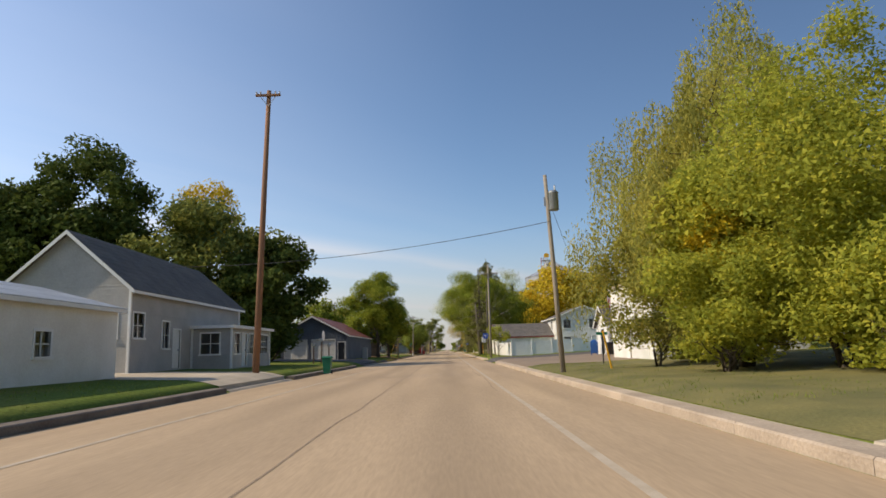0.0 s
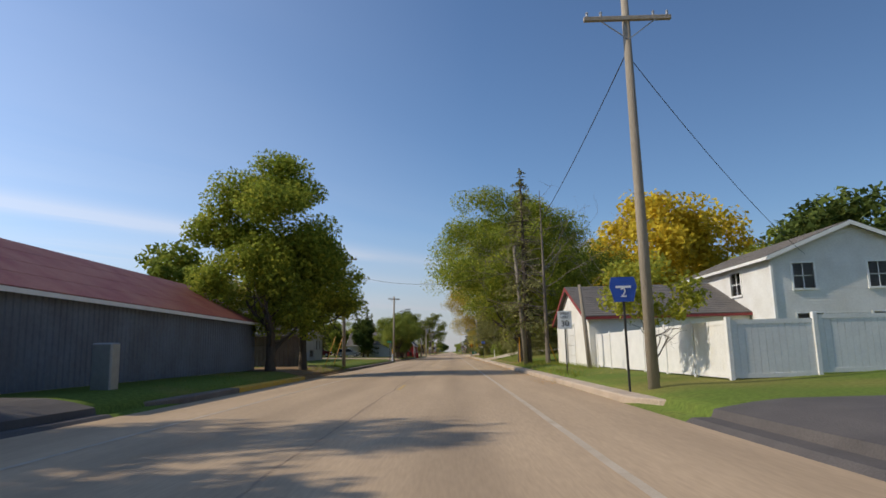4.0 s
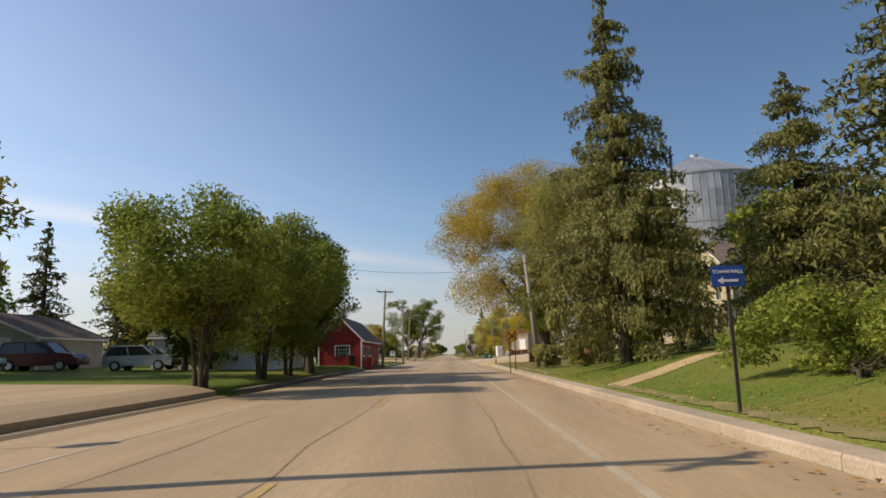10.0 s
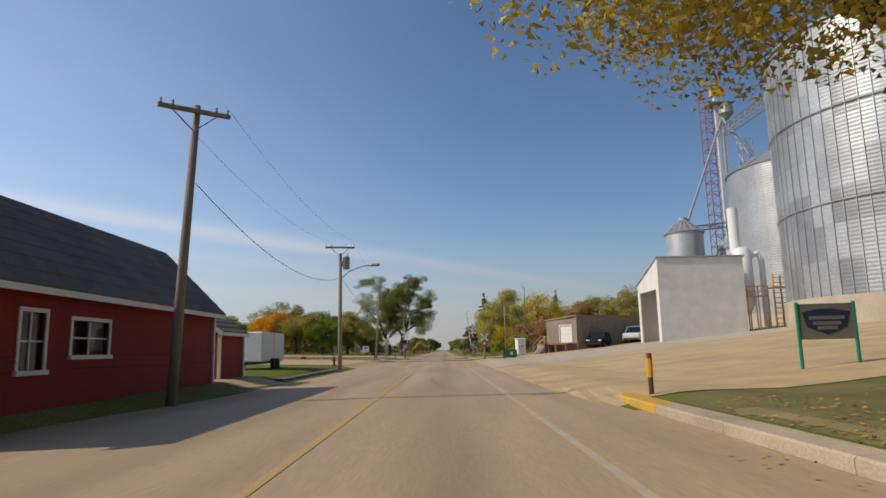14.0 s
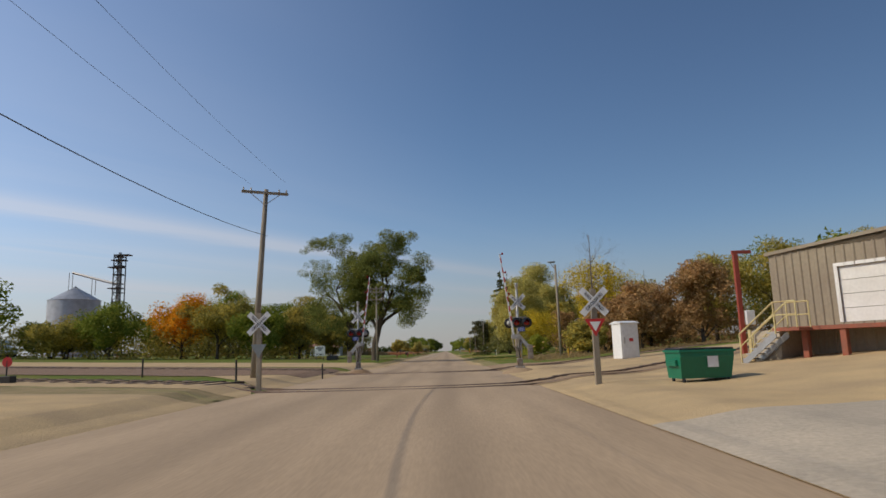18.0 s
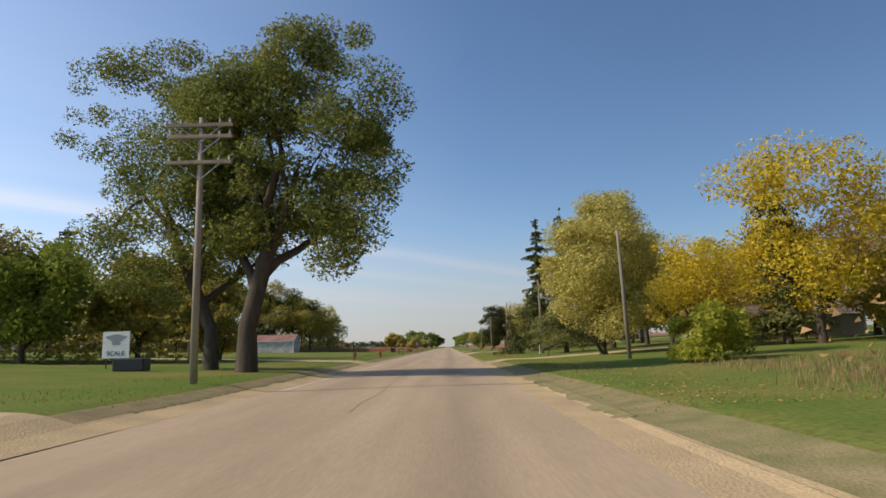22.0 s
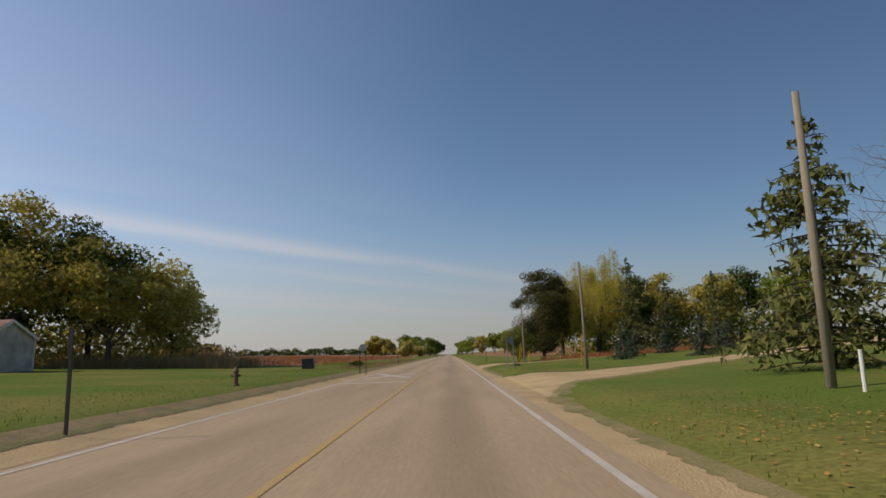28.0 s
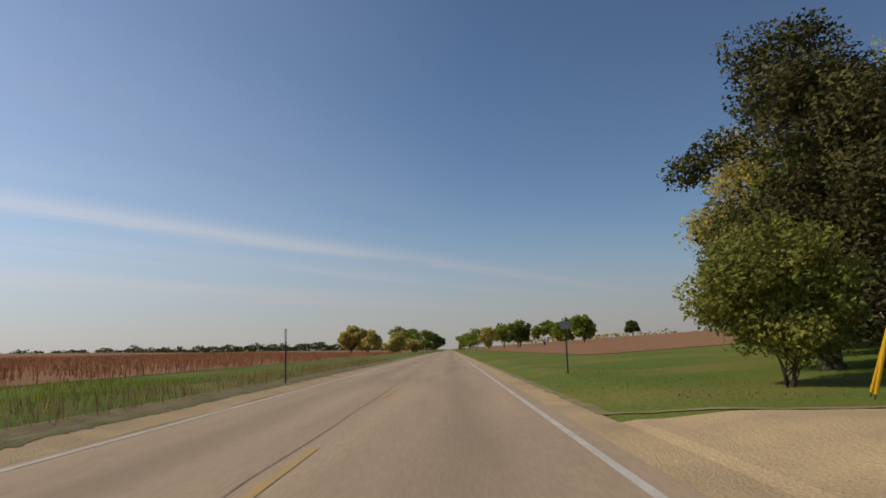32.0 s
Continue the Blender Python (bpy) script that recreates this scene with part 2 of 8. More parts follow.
PAINT_W = mat("worn_white_line", (0.62, 0.57, 0.50), 0.8, 1.2, 0.15, 0.0, (0.50, 0.44, 0.36), 20.0)
PAINT_FADED = mat("faded_white_line", (0.52, 0.435, 0.33), 0.8, 1.6, 0.12, 0.0, (0.42, 0.335, 0.24), 20.0)
PAINT_Y = mat("worn_yellow_line", (0.54, 0.35, 0.10), 0.8, 1.2, 0.2, 0.0, (0.46, 0.32, 0.155), 20.0)
SIDING_W = mat("white_siding", (0.76, 0.74, 0.69), 0.6, 0.9, 0.10, 0.02, (0.66, 0.63, 0.57), 12.0)
SIDING_G = mat("grey_siding", (0.42, 0.40, 0.36), 0.65, 0.9, 0.14, 0.02, (0.35, 0.33, 0.29), 12.0)
SIDING_P = mat("pale_grey_siding", (0.46, 0.43, 0.39), 0.65, 0.9, 0.12, 0.02, (0.38, 0.355, 0.32), 12.0)
TRIM_T = mat("tan_trim_paint", (0.36, 0.31, 0.25), 0.6, 2.0, 0.1)
SIDING_T = mat("tan_siding", (0.46, 0.37, 0.25), 0.7, 0.9, 0.14, 0.02, (0.38, 0.3, 0.2), 12.0)
BARN_RED = mat("barn_red_boards", (0.30, 0.028, 0.024), 0.75, 1.1, 0.25, 0.05, (0.22, 0.022, 0.02), 10.0)
STUCCO_W = mat("white_stucco", (0.80, 0.77, 0.70), 0.85, 0.7, 0.10, 0.15, (0.70, 0.66, 0.58), 25.0)
STEEL_TAN = mat("tan_steel_cladding", (0.30, 0.25, 0.175), 0.55, 0.8, 0.15, 0.0, (0.26, 0.21, 0.15), 10.0)
STEEL_BLUE = mat("blue_grey_cladding", (0.14, 0.16, 0.19), 0.6, 0.8, 0.2, 0.0, (0.11, 0.12, 0.14), 10.0)
GALV = mat("galvanised_steel", (0.52, 0.525, 0.53), 0.42, 0.3, 0.2, 0.02, (0.40, 0.405, 0.41), 14.0, metal=0.5, per_object=0.12)
GALV_SHEET = mat("galvanised_wall_sheet", (0.42, 0.425, 0.43), 0.45, 0.3, 0.2, 0.02, (0.33, 0.335, 0.34), 14.0, metal=0.5, per_object=0.26)
SHINGLE = mat("grey_shingles", (0.17, 0.15, 0.13), 0.9, 1.2, 0.3, 0.3, (0.12, 0.11, 0.1), 18.0)
SHINGLE_B = mat("brown_shingles", (0.24, 0.18, 0.14), 0.9, 1.2, 0.3, 0.3, (0.16, 0.12, 0.1), 18.0)
ROOF_RED = mat("red_steel_roof", (0.22, 0.05, 0.04), 0.6, 0.8, 0.25, 0.05, (0.3, 0.12, 0.08), 12.0)
ROOF_RUST = mat("rusty_steel_roof", (0.26, 0.11, 0.075), 0.7, 0.7, 0.3, 0.05, (0.36, 0.22, 0.17), 10.0)
TRIM_W = mat("white_trim_paint", (0.80, 0.78, 0.73), 0.55, 2.0, 0.08)
TRIM_R = mat("red_trim_paint", (0.27, 0.05, 0.045), 0.55, 2.0, 0.1)
DARK = plain("dark_opening", (0.03, 0.03, 0.032), 0.8)
CONCRETE = mat("cast_concrete", (0.52, 0.435, 0.325), 0.9, 0.6, 0.2, 0.15, (0.40, 0.34, 0.26), 20.0)
POLE_NEW = mat("orange_treated_pole", (0.30, 0.15, 0.08), 0.85, 1.0, 0.25, 0.2, (0.20, 0.115, 0.07), 14.0, stretch=(4, 4, 0.4))
POLE_GREY = mat("weathered_pole", (0.34, 0.29, 0.22), 0.9, 1.0, 0.3, 0.2, (0.25, 0.21, 0.16), 14.0, stretch=(4, 4, 0.4), per_object=0.15)
BARK = mat("bark", (0.11, 0.085, 0.06), 0.95, 2.0, 0.4, 0.6, (0.07, 0.055, 0.04), 5.0, stretch=(3, 3, 0.6))
BARK_L = mat("pale_bark", (0.24, 0.20, 0.155), 0.95, 2.0, 0.35, 0.6, (0.16, 0.13, 0.1), 5.0, stretch=(3, 3, 0.6))
WIRE = plain("cable_black", (0.02, 0.02, 0.022), 0.6)
STEEL = mat("grey_steel", (0.42, 0.42, 0.42), 0.45, 3.0, 0.15, 0.0, None, 8.0, metal=0.6)
RAIL = mat("rail_steel", (0.14, 0.085, 0.06), 0.55, 2.0, 0.3, 0.05, (0.2, 0.15, 0.12), 8.0, metal=0.5)
TIE = mat("railway_tie", (0.10, 0.075, 0.055), 0.95, 3.0, 0.3, 0.3, None, 8.0, per_object=0.25)
BLACK = plain("black_paint", (0.018, 0.018, 0.02), 0.4)
SIGN_W = plain("sign_white", (0.80, 0.80, 0.78), 0.4)
SIGN_Y = plain("sign_yellow", (0.80, 0.36, 0.01), 0.4)
SIGN_RED = plain("sign_red", (0.55, 0.03, 0.03), 0.4)
SIGN_BLUE = plain("sign_blue", (0.03, 0.09, 0.42), 0.4)
SIGN_GREEN = plain("sign_green", (0.01, 0.22, 0.13), 0.4)
SIGN_BACK = plain("sign_back_aluminium", (0.30, 0.32, 0.32), 0.5, 0.6)
POST_DARK = plain("sign_post_steel", (0.06, 0.055, 0.05), 0.7, 0.3)
POST_BROWN = mat("brown_post_wood", (0.15, 0.09, 0.055), 0.9, 2.0, 0.3)
PLASTIC_GREEN = plain("green_plastic", (0.005, 0.16, 0.085), 0.45)
PLASTIC_RED = plain("red_plastic", (0.55, 0.02, 0.03), 0.4)
YELLOW_PAINT = plain("yellow_paint", (0.75, 0.40, 0.01), 0.5)
MAIL_BLUE = plain("mailbox_blue", (0.02, 0.09, 0.3), 0.45)
RUBBER = plain("tyre_rubber", (0.02, 0.02, 0.021), 0.85)
CHROME = plain("wheel_alloy", (0.5, 0.5, 0.52), 0.3, 0.9)
LENS_RED = plain("red_lens", (0.3, 0.01, 0.01), 0.15)
CARWIN = plain("car_window", (0.015, 0.018, 0.02), 0.06)
L_GREEN = leaf_mat("leaves_green", (0.094, 0.125, 0.019), (0.169, 0.206, 0.031), (0.325, 0.312, 0.054), 0.4)
L_DARK = leaf_mat("leaves_dark_green", (0.039, 0.056, 0.014), (0.072, 0.098, 0.022), (0.130, 0.150, 0.034), 0.25)
L_LIME = leaf_mat("leaves_lime", (0.18, 0.205, 0.032), (0.31, 0.32, 0.047), (0.51, 0.45, 0.062), 0.55)
L_YELLOW = leaf_mat("leaves_gold", (0.29, 0.235, 0.028), (0.52, 0.385, 0.035), (0.74, 0.50, 0.04), 0.4)
L_OLIVE = leaf_mat("leaves_olive", (0.179, 0.166, 0.047), (0.331, 0.284, 0.073), (0.593, 0.436, 0.079), 0.4)
L_WILLOW = leaf_mat("willow_leaves", (0.17, 0.178, 0.045), (0.32, 0.305, 0.07), (0.52, 0.43, 0.09), 0.55)
L_WILLOW_Y = leaf_mat("yellow_willow_leaves", (0.24, 0.22, 0.05), (0.43, 0.365, 0.08), (0.62, 0.49, 0.11), 0.55)
L_GOLD = leaf_mat("golden_olive_leaves", (0.17, 0.15, 0.036), (0.36, 0.28, 0.052), (0.63, 0.44, 0.065), 0.4)
L_COTTON = leaf_mat("cottonwood_leaves", (0.075, 0.095, 0.03), (0.155, 0.175, 0.045), (0.36, 0.33, 0.075), 0.35)
L_ORANGE = leaf_mat("leaves_orange", (0.400, 0.175, 0.015), (0.625, 0.275, 0.015), (0.750, 0.400, 0.037), 0.4)
L_BROWN = leaf_mat("leaves_russet", (0.19, 0.125, 0.058), (0.33, 0.205, 0.09), (0.50, 0.29, 0.12), 0.3)
L_SILVER = leaf_mat("leaves_silver_green", (0.235, 0.215, 0.062), (0.43, 0.38, 0.11), (0.68, 0.56, 0.19), 0.4)
L_SPRUCE = leaf_mat("needles", (0.054, 0.065, 0.022), (0.108, 0.115, 0.036), (0.203, 0.182, 0.058), 0.15)
L_NEEDLE_O = leaf_mat("olive_needles", (0.088, 0.094, 0.034), (0.172, 0.17, 0.057), (0.30, 0.27, 0.093), 0.2)
L_FRESH = leaf_mat("fresh_leaves", (0.10, 0.13, 0.025), (0.19, 0.225, 0.042), (0.32, 0.33, 0.075), 0.4)
L_SAGE = leaf_mat("sage_green_leaves", (0.135, 0.135, 0.045), (0.26, 0.25, 0.078), (0.44, 0.37, 0.11), 0.4)
L_BLUE = leaf_mat("blue_needles", (0.032, 0.047, 0.028), (0.062, 0.083, 0.05), (0.10, 0.125, 0.075), 0.1)
L_REED = leaf_mat("dry_grass", (0.16, 0.11, 0.05), (0.27, 0.19, 0.09), (0.36, 0.27, 0.14), 0.3)
L_CORN = leaf_mat("dry_corn", (0.18, 0.07, 0.035), (0.30, 0.13, 0.06), (0.42, 0.24, 0.12), 0.25)
L_SHRUB = leaf_mat("scrub_leaves", (0.09, 0.11, 0.025), (0.18, 0.19, 0.045), (0.34, 0.31, 0.07), 0.35)
L_OAK = leaf_mat("dark_oak_leaves", (0.035, 0.036, 0.015), (0.07, 0.07, 0.026), (0.16, 0.13, 0.048), 0.15)
L_MAPLE = leaf_mat("maple_leaves", (0.105, 0.14, 0.022), (0.22, 0.26, 0.036), (0.43, 0.40, 0.052), 0.5)
L_FALLEN = leaf_mat("fallen_leaves", (0.25, 0.12, 0.04), (0.40, 0.22, 0.06), (0.50, 0.36, 0.12), 0.1)


# ---- building helpers ----
class Build:
    """Collects faces for one mesh."""

    def __init__(self):
        self.v, self.f = [], []

    def face(self, *pts):
        i = len(self.v)
        self.v += [tuple(p) for p in pts]
        self.f.append(tuple(range(i, i + len(pts))))
        return self

    def box(self, x0, x1, y0, y1, z0, z1, cut=0.0):
        if cut:
            c = min(cut, abs(x1 - x0) / 3, abs(y1 - y0) / 3, abs(z1 - z0) / 3)
            ring = lambda d, z: [(x0 + d, y0 + c, z), (x0 + c, y0 + d, z), (x1 - c, y0 + d, z), (x1 - d, y0 + c, z), (x1 - d, y1 - c, z), (x1 - c, y1 - d, z), (x0 + c, y1 - d, z), (x0 + d, y1 - c, z)]
            return self.loft([ring(c, z0), ring(0, z0 + c), ring(0, z1 - c), ring(c, z1)])
        return self.loft([[(x0, y0, z), (x1, y0, z), (x1, y1, z), (x0, y1, z)] for z in (z0, z1)])

    def loft(self, rings, caps=True):
        """Skin between rings of equal count."""
        i, n = len(self.v), len(rings[0])
        for r in rings:
            self.v += [tuple(p) for p in r]
        for k in range(len(rings) - 1):
            for j in range(n):
                a, b = i + k * n + j, i + k * n + (j + 1) % n
                self.f.append((a, b, b + n, a + n))
        if caps:
            self.f.append(tuple(range(i + n - 1, i - 1, -1)))
            self.f.append(tuple(range(i + (len(rings) - 1) * n, i + len(rings) * n)))
        return self

    def tube(self, pts, radii, n=8, caps=True):
        """A round bar along points."""
        pts = [Vector(p) for p in pts]
        rings, side = [], None
        for k, p in enumerate(pts):
            d = (pts[min(k + 1, len(pts) - 1)] - pts[max(k - 1, 0)]).normalized()
            ref = Vector((0, 0, 1)) if abs(d.z) < 0.9 else Vector((1, 0, 0))
            u = d.cross(ref).normalized() if side is None else (side - d * side.dot(d)).normalized()
            side = u
            w = d.cross(u)
            r = radii if isinstance(radii, (int, float)) else radii[k]
            rings.append([p + (u * math.cos(a) + w * math.sin(a)) * r for a in [2 * math.pi * j / n for j in range(n)]])
        return self.loft(rings, caps)

    def lathe(self, profile, n=16, x=0, y=0, caps=True):
        return self.loft([[(x + r * math.cos(2 * math.pi * j / n), y + r * math.sin(2 * math.pi * j / n), z) for j in range(n)] for r, z in profile], caps)

    def mesh(self, name="mesh"):
        me = bpy.data.meshes.new(name)
        me.from_pydata(self.v, [], self.f)
        me.update()
        return me


def part(name, shape, material, parent=None, label="", smooth=False, at=None):
    """Links a Build or a mesh as one mesh object, under a parent."""
    me = shape.mesh(name) if isinstance(shape, Build) else shape
    if material and not me.materials:
        me.materials.append(material)
    if smooth:
        me.shade_smooth()
    ob = new(name, me)
    if parent:
        ob.parent = parent
    if at is not None:
        ob.matrix_basis = at
    if label:
        ob["label"] = label
    return ob


GROUPS = {"utility_pole": "utility poles along the road", "blue_spruce": "young blue spruces on the lawn", "ornamental_tree": "small trees in a row on the lawn", "cottonwood": "pair of great cottonwoods",
          "grain_bin": "bins of the grain elevator", "crossing_signal": "signals at the level crossing", "crossbuck_sign": "crossbucks at the level crossing", "conveyor_bridge": "conveyor bridges of the grain elevator",
          "distant_tree": "trees far down the road", "spruce_tree": "dark spruces", "bare_tree": "leafless trees", "mailbox": "mailboxes along the road", "parked_van": "vehicles parked behind the lawn", "garden_shrub": "shrubs on the verge"}


def thing(name, m, label, category, group="", kind=""):
    group = group or GROUPS.get(name, "")
    ob = new(name)
    ob.empty_display_size = 0.3
    ob.matrix_basis = m
    return tagged(ob, label, category, group, kind)


def solid(name, shape, material, label, category="", kind="", group="", at=None, smooth=False):
    return tagged(part(name, shape, material, None, "", smooth, at), label, category, group, kind)


def text_mesh(body, size, material, parent, m, name="lettering"):
    cu = bpy.data.curves.new(name, "FONT")
    cu.body, cu.size, cu.extrude, cu.align_x, cu.align_y = body, size, 0.004, "CENTER", "CENTER"
    tmp = bpy.data.objects.new(name, cu)
    me = bpy.data.meshes.new_from_object(tmp)
    bpy.data.objects.remove(tmp)
    me.materials.clear()
    return part(name, me, material, parent, "", False, m)


def smooth01(a, b, v):
    s = min(1.0, max(0.0, (v - a) / (b - a)))
    return s * s * (3 - 2 * s)


# ---- terrain ----
def apron(y):
    """1 along the gravel yards at the railway, where there is no kerb."""
    return smooth01(208, 218, y) * (1 - smooth01(296, 312, y))


def rural(y):
    return smooth01(296, 312, y)


def edge_left(y):
    return -8.0 + 2.0 * rural(y) + 0.9 * apron(y)


def edge_right(y):
    return 4.1 - 1.0 * rural(y) - 0.6 * apron(y)


def tz(x, y):
    """Height of the ground."""
    a, r = apron(y), rural(y)
    t = max(0.0, 1 - a - r)
    if x < 0:
        e = edge_left(y)
        s = e - x
        if s < 0:
            return 0.0
        z = (0.14 * t + 0.30 * smooth01(0.0, 1.6, s)) + 0.028 * min(max(0, s - 1.5), 110)
        z += 0.5 * math.sin(y * 0.021 + 1.0) * smooth01(25, 120, s)
        return z
    e = edge_right(y)
    s = x - e
    if s < 0:
        return 0.0
    k = 0.045 + 0.055 * smooth01(140, 170, y) * (1 - smooth01(268, 330, y))
    z = 0.14 * t + 0.18 * smooth01(0, 1.8, s) + k * min(max(0, s - 4.0), 75)
    z += 0.6 * smooth01(1.0, 5.0, s) * smooth01(118, 134, y) * (1 - smooth01(172, 188, y))
    z += 2.2 * smooth01(440, 620, y) * smooth01(10, 140, s)
    return z


def on(x, y, rz=0, dz=0.0):
    return pose(x, y, tz(x, y) + dz, 0, 0, rz)


def span(a, b, step):
    n = max(1, round((b - a) / step))
    return [a + (b - a) * i / n for i in range(n + 1)]


def sheet(xs, ys, height, keep=None):
    """A grid over xs and ys at height(x, y)."""
    me = bpy.data.meshes.new("sheet")
    nx, ny = len(xs), len(ys)
    co = [(x, y, height(x, y)) for y in ys for x in xs]
    fa = [(j * nx + i, j * nx + i + 1, (j + 1) * nx + i + 1, (j + 1) * nx + i) for j in range(ny - 1) for i in range(nx - 1) if keep is None or keep(i, j)]
    me.from_pydata(co, [], fa)
    me.update()
    me.shade_smooth()
    return me


left_x = [-2500, -1500, -900, -600, -400, -280, -200, -150, -120, -95, -75, -60, -48, -38, -30, -25, -21, -18, -15.5, -13.5, -12, -11, -10.2, -9.6, -9.0, -8.44, -8.40]
right_x = [4.54, 4.6, 5.0, 5.3, 5.9, 6.6, 7.6, 9, 11, 13, 16, 20, 25, 31, 38, 47, 60, 75, 95, 120, 160, 220, 300, 420, 600, 900, 1500, 2500]
ground_y = [-400, -150, -60] + span(-30, 560, 3.0) + [600, 660, 740, 860, 1000, 1300, 1800, 2600, 3600]


def ground_z(x, y):
    e0, e1 = edge_left(y), edge_right(y)
    t = max(0.0, 1 - apron(y) - rural(y))
    lip = 0.08 if t > 0.5 else -0.02
    if e0 - lip < x < e1 + lip:
        return -0.05
    s = e0 - x if x < 0 else x - e1
    if t > 0.5 and s < (0.42 if x < 0 else 0.46):
        return 0.03
    return tz(x, y) + 0.02 * noise.noise((x * 0.4, y * 0.4, 0))


mid_x = [-8.1, -7.96, -7.6, -7.12, -6.9, -6.5, -6.02, -5.5, -4, 0, 2.2, 2.9, 3.12, 3.52, 3.8, 4.06, 4.2]
ground = solid("ground", sheet(left_x + mid_x + right_x, ground_y, ground_z), GRASS, "mown green lawns and verges beside the road", "ground", "structure")

GX, GY = left_x + mid_x + right_x, ground_y


def sheet_z(x, y):
    """Height of the ground's own grid at a place between its lines."""
    i = max(0, min(len(GX) - 2, int(np.searchsorted(GX, x, "right")) - 1))
    j = max(0, min(len(GY) - 2, int(np.searchsorted(GY, y, "right")) - 1))
    fx, fy = (x - GX[i]) / (GX[i + 1] - GX[i]), (y - GY[j]) / (GY[j + 1] - GY[j])
    a, b = ground_z(GX[i], GY[j]), ground_z(GX[i + 1], GY[j])
    c, d = ground_z(GX[i], GY[j + 1]), ground_z(GX[i + 1], GY[j + 1])
    return (a * (1 - fx) + b * fx) * (1 - fy) + (c * (1 - fx) + d * fx) * fy


# ---- the road ----
road_y = span(-60, 560, 5.0) + [600, 660, 740, 860, 1000, 1300, 1800, 2600, 3600]


def road_z(x, y):
    return -0.02 * abs(x + 1.9) * 0.3 + 0.012


me = bpy.data.meshes.new("road")
cols, co, fa = 7, [], []
for y in road_y:
    r, a = rural(y), apron(y)
    x0, x1 = -7.98 + 2.1 * r, 4.08 - 1.95 * r
    for i in range(cols):
        x = x0 + (x1 - x0) * i / (cols - 1)
        co.append((x, y, road_z(x, y)))
for j in range(len(road_y) - 1):
    for i in range(cols - 1):
        fa.append((j * cols + i, j * cols + i + 1, (j + 1) * cols + i + 1, (j + 1) * cols + i))
me.from_pydata(co, [], fa)
road = solid("road", me, ROAD, "pale tan concrete two-lane road with worn tyre tracks", "road", "structure")


def flat(name, pts, material, label, lift=0.0, category="ground", kind="structure", parent=None):
    """A patch of ground cover within a convex outline, draped over the terrain."""
    bm = bmesh.new()
    bm.faces.new([bm.verts.new((x, y, 0)) for x, y in pts])
    for axis, lines in ((0, left_x + mid_x + right_x), (1, ground_y)):
        lo, hi = min(p[axis] for p in pts), max(p[axis] for p in pts)
        for v in [q for q in lines if lo + 0.02 < q < hi - 0.02]:
            no = (1, 0, 0) if axis == 0 else (0, 1, 0)
            bmesh.ops.bisect_plane(bm, geom=bm.verts[:] + bm.edges[:] + bm.faces[:], plane_co=(v, v, 0), plane_no=no)
    bmesh.ops.recalc_face_normals(bm, faces=bm.faces[:])
    for v in bm.verts:
        v.co.z = max(sheet_z(v.co.x, v.co.y), road_z(v.co.x, v.co.y) - 0.03) + 0.008 + lift * 0.4
    me = bpy.data.meshes.new(name)
    bm.to_mesh(me)
    bm.free()
    ob = part(name, me, material, parent)
    return ob if parent else tagged(ob, label, category, "", kind)


def strip(name, x, w, y0, y1, material, label, lift=0.006, wobble=0.0, kind="structure"):
    """A painted line along the road."""
    b = Build()
    ys = span(y0, y1, 2.5)
    for p, q in zip(ys, ys[1:]):
        a, c = x + wobble * noise.noise((p * 0.3, x, 0)), x + wobble * noise.noise((q * 0.3, x, 0))
        b.face((a - w / 2, p, road_z(a, p) + lift), (a + w / 2, p, road_z(a, p) + lift), (c + w / 2, q, road_z(c, q) + lift), (c - w / 2, q, road_z(c, q) + lift))
    return solid(name, b, material, label, "line", kind)


strip("edge_line_right", 1.78, 0.13, -30, 252, PAINT_FADED, "faded white line along the parking lane", wobble=0.03)
strip("edge_line_right", 1.75, 0.12, 392, 900, PAINT_W, "white edge line of the country road")
strip("edge_line_left", -5.65, 0.12, -30, 200, PAINT_FADED, "faded white line along the parking lane", wobble=0.03)
strip("edge_line_left", -5.55, 0.12, 328, 900, PAINT_W, "white edge line of the country road")
strip("centre_line", -1.9, 0.13, 183, 237, PAINT_Y, "solid yellow centre line, worn")
strip("centre_line", -1.9, 0.11, 338, 436, PAINT_Y, "solid yellow centre line, worn")
for x, y0, y1 in ((-2.08, -30, 182), (1.55, 20, 60), (-2.1, 320, 337), (-2.12, 437, 560), (2.3, 96, 150), (-4.2, 120, 160), (0.75, 140, 172)):
    strip("tar_seam", x, 0.035, y0, y1, TAR, "thin dark seam along the concrete lanes", 0.004, 0.22)
for y in (82.5, 125.5, 148.5, 161.5):
    strip("centre_dash", -1.9, 0.12, y, y + 3.2, PAINT_Y, "short worn yellow centre dash")
for k in range(30):
    strip("centre_dash", -1.9, 0.12, 451 + 12.2 * k, 454 + 12.2 * k, PAINT_Y, "short worn yellow centre dash")


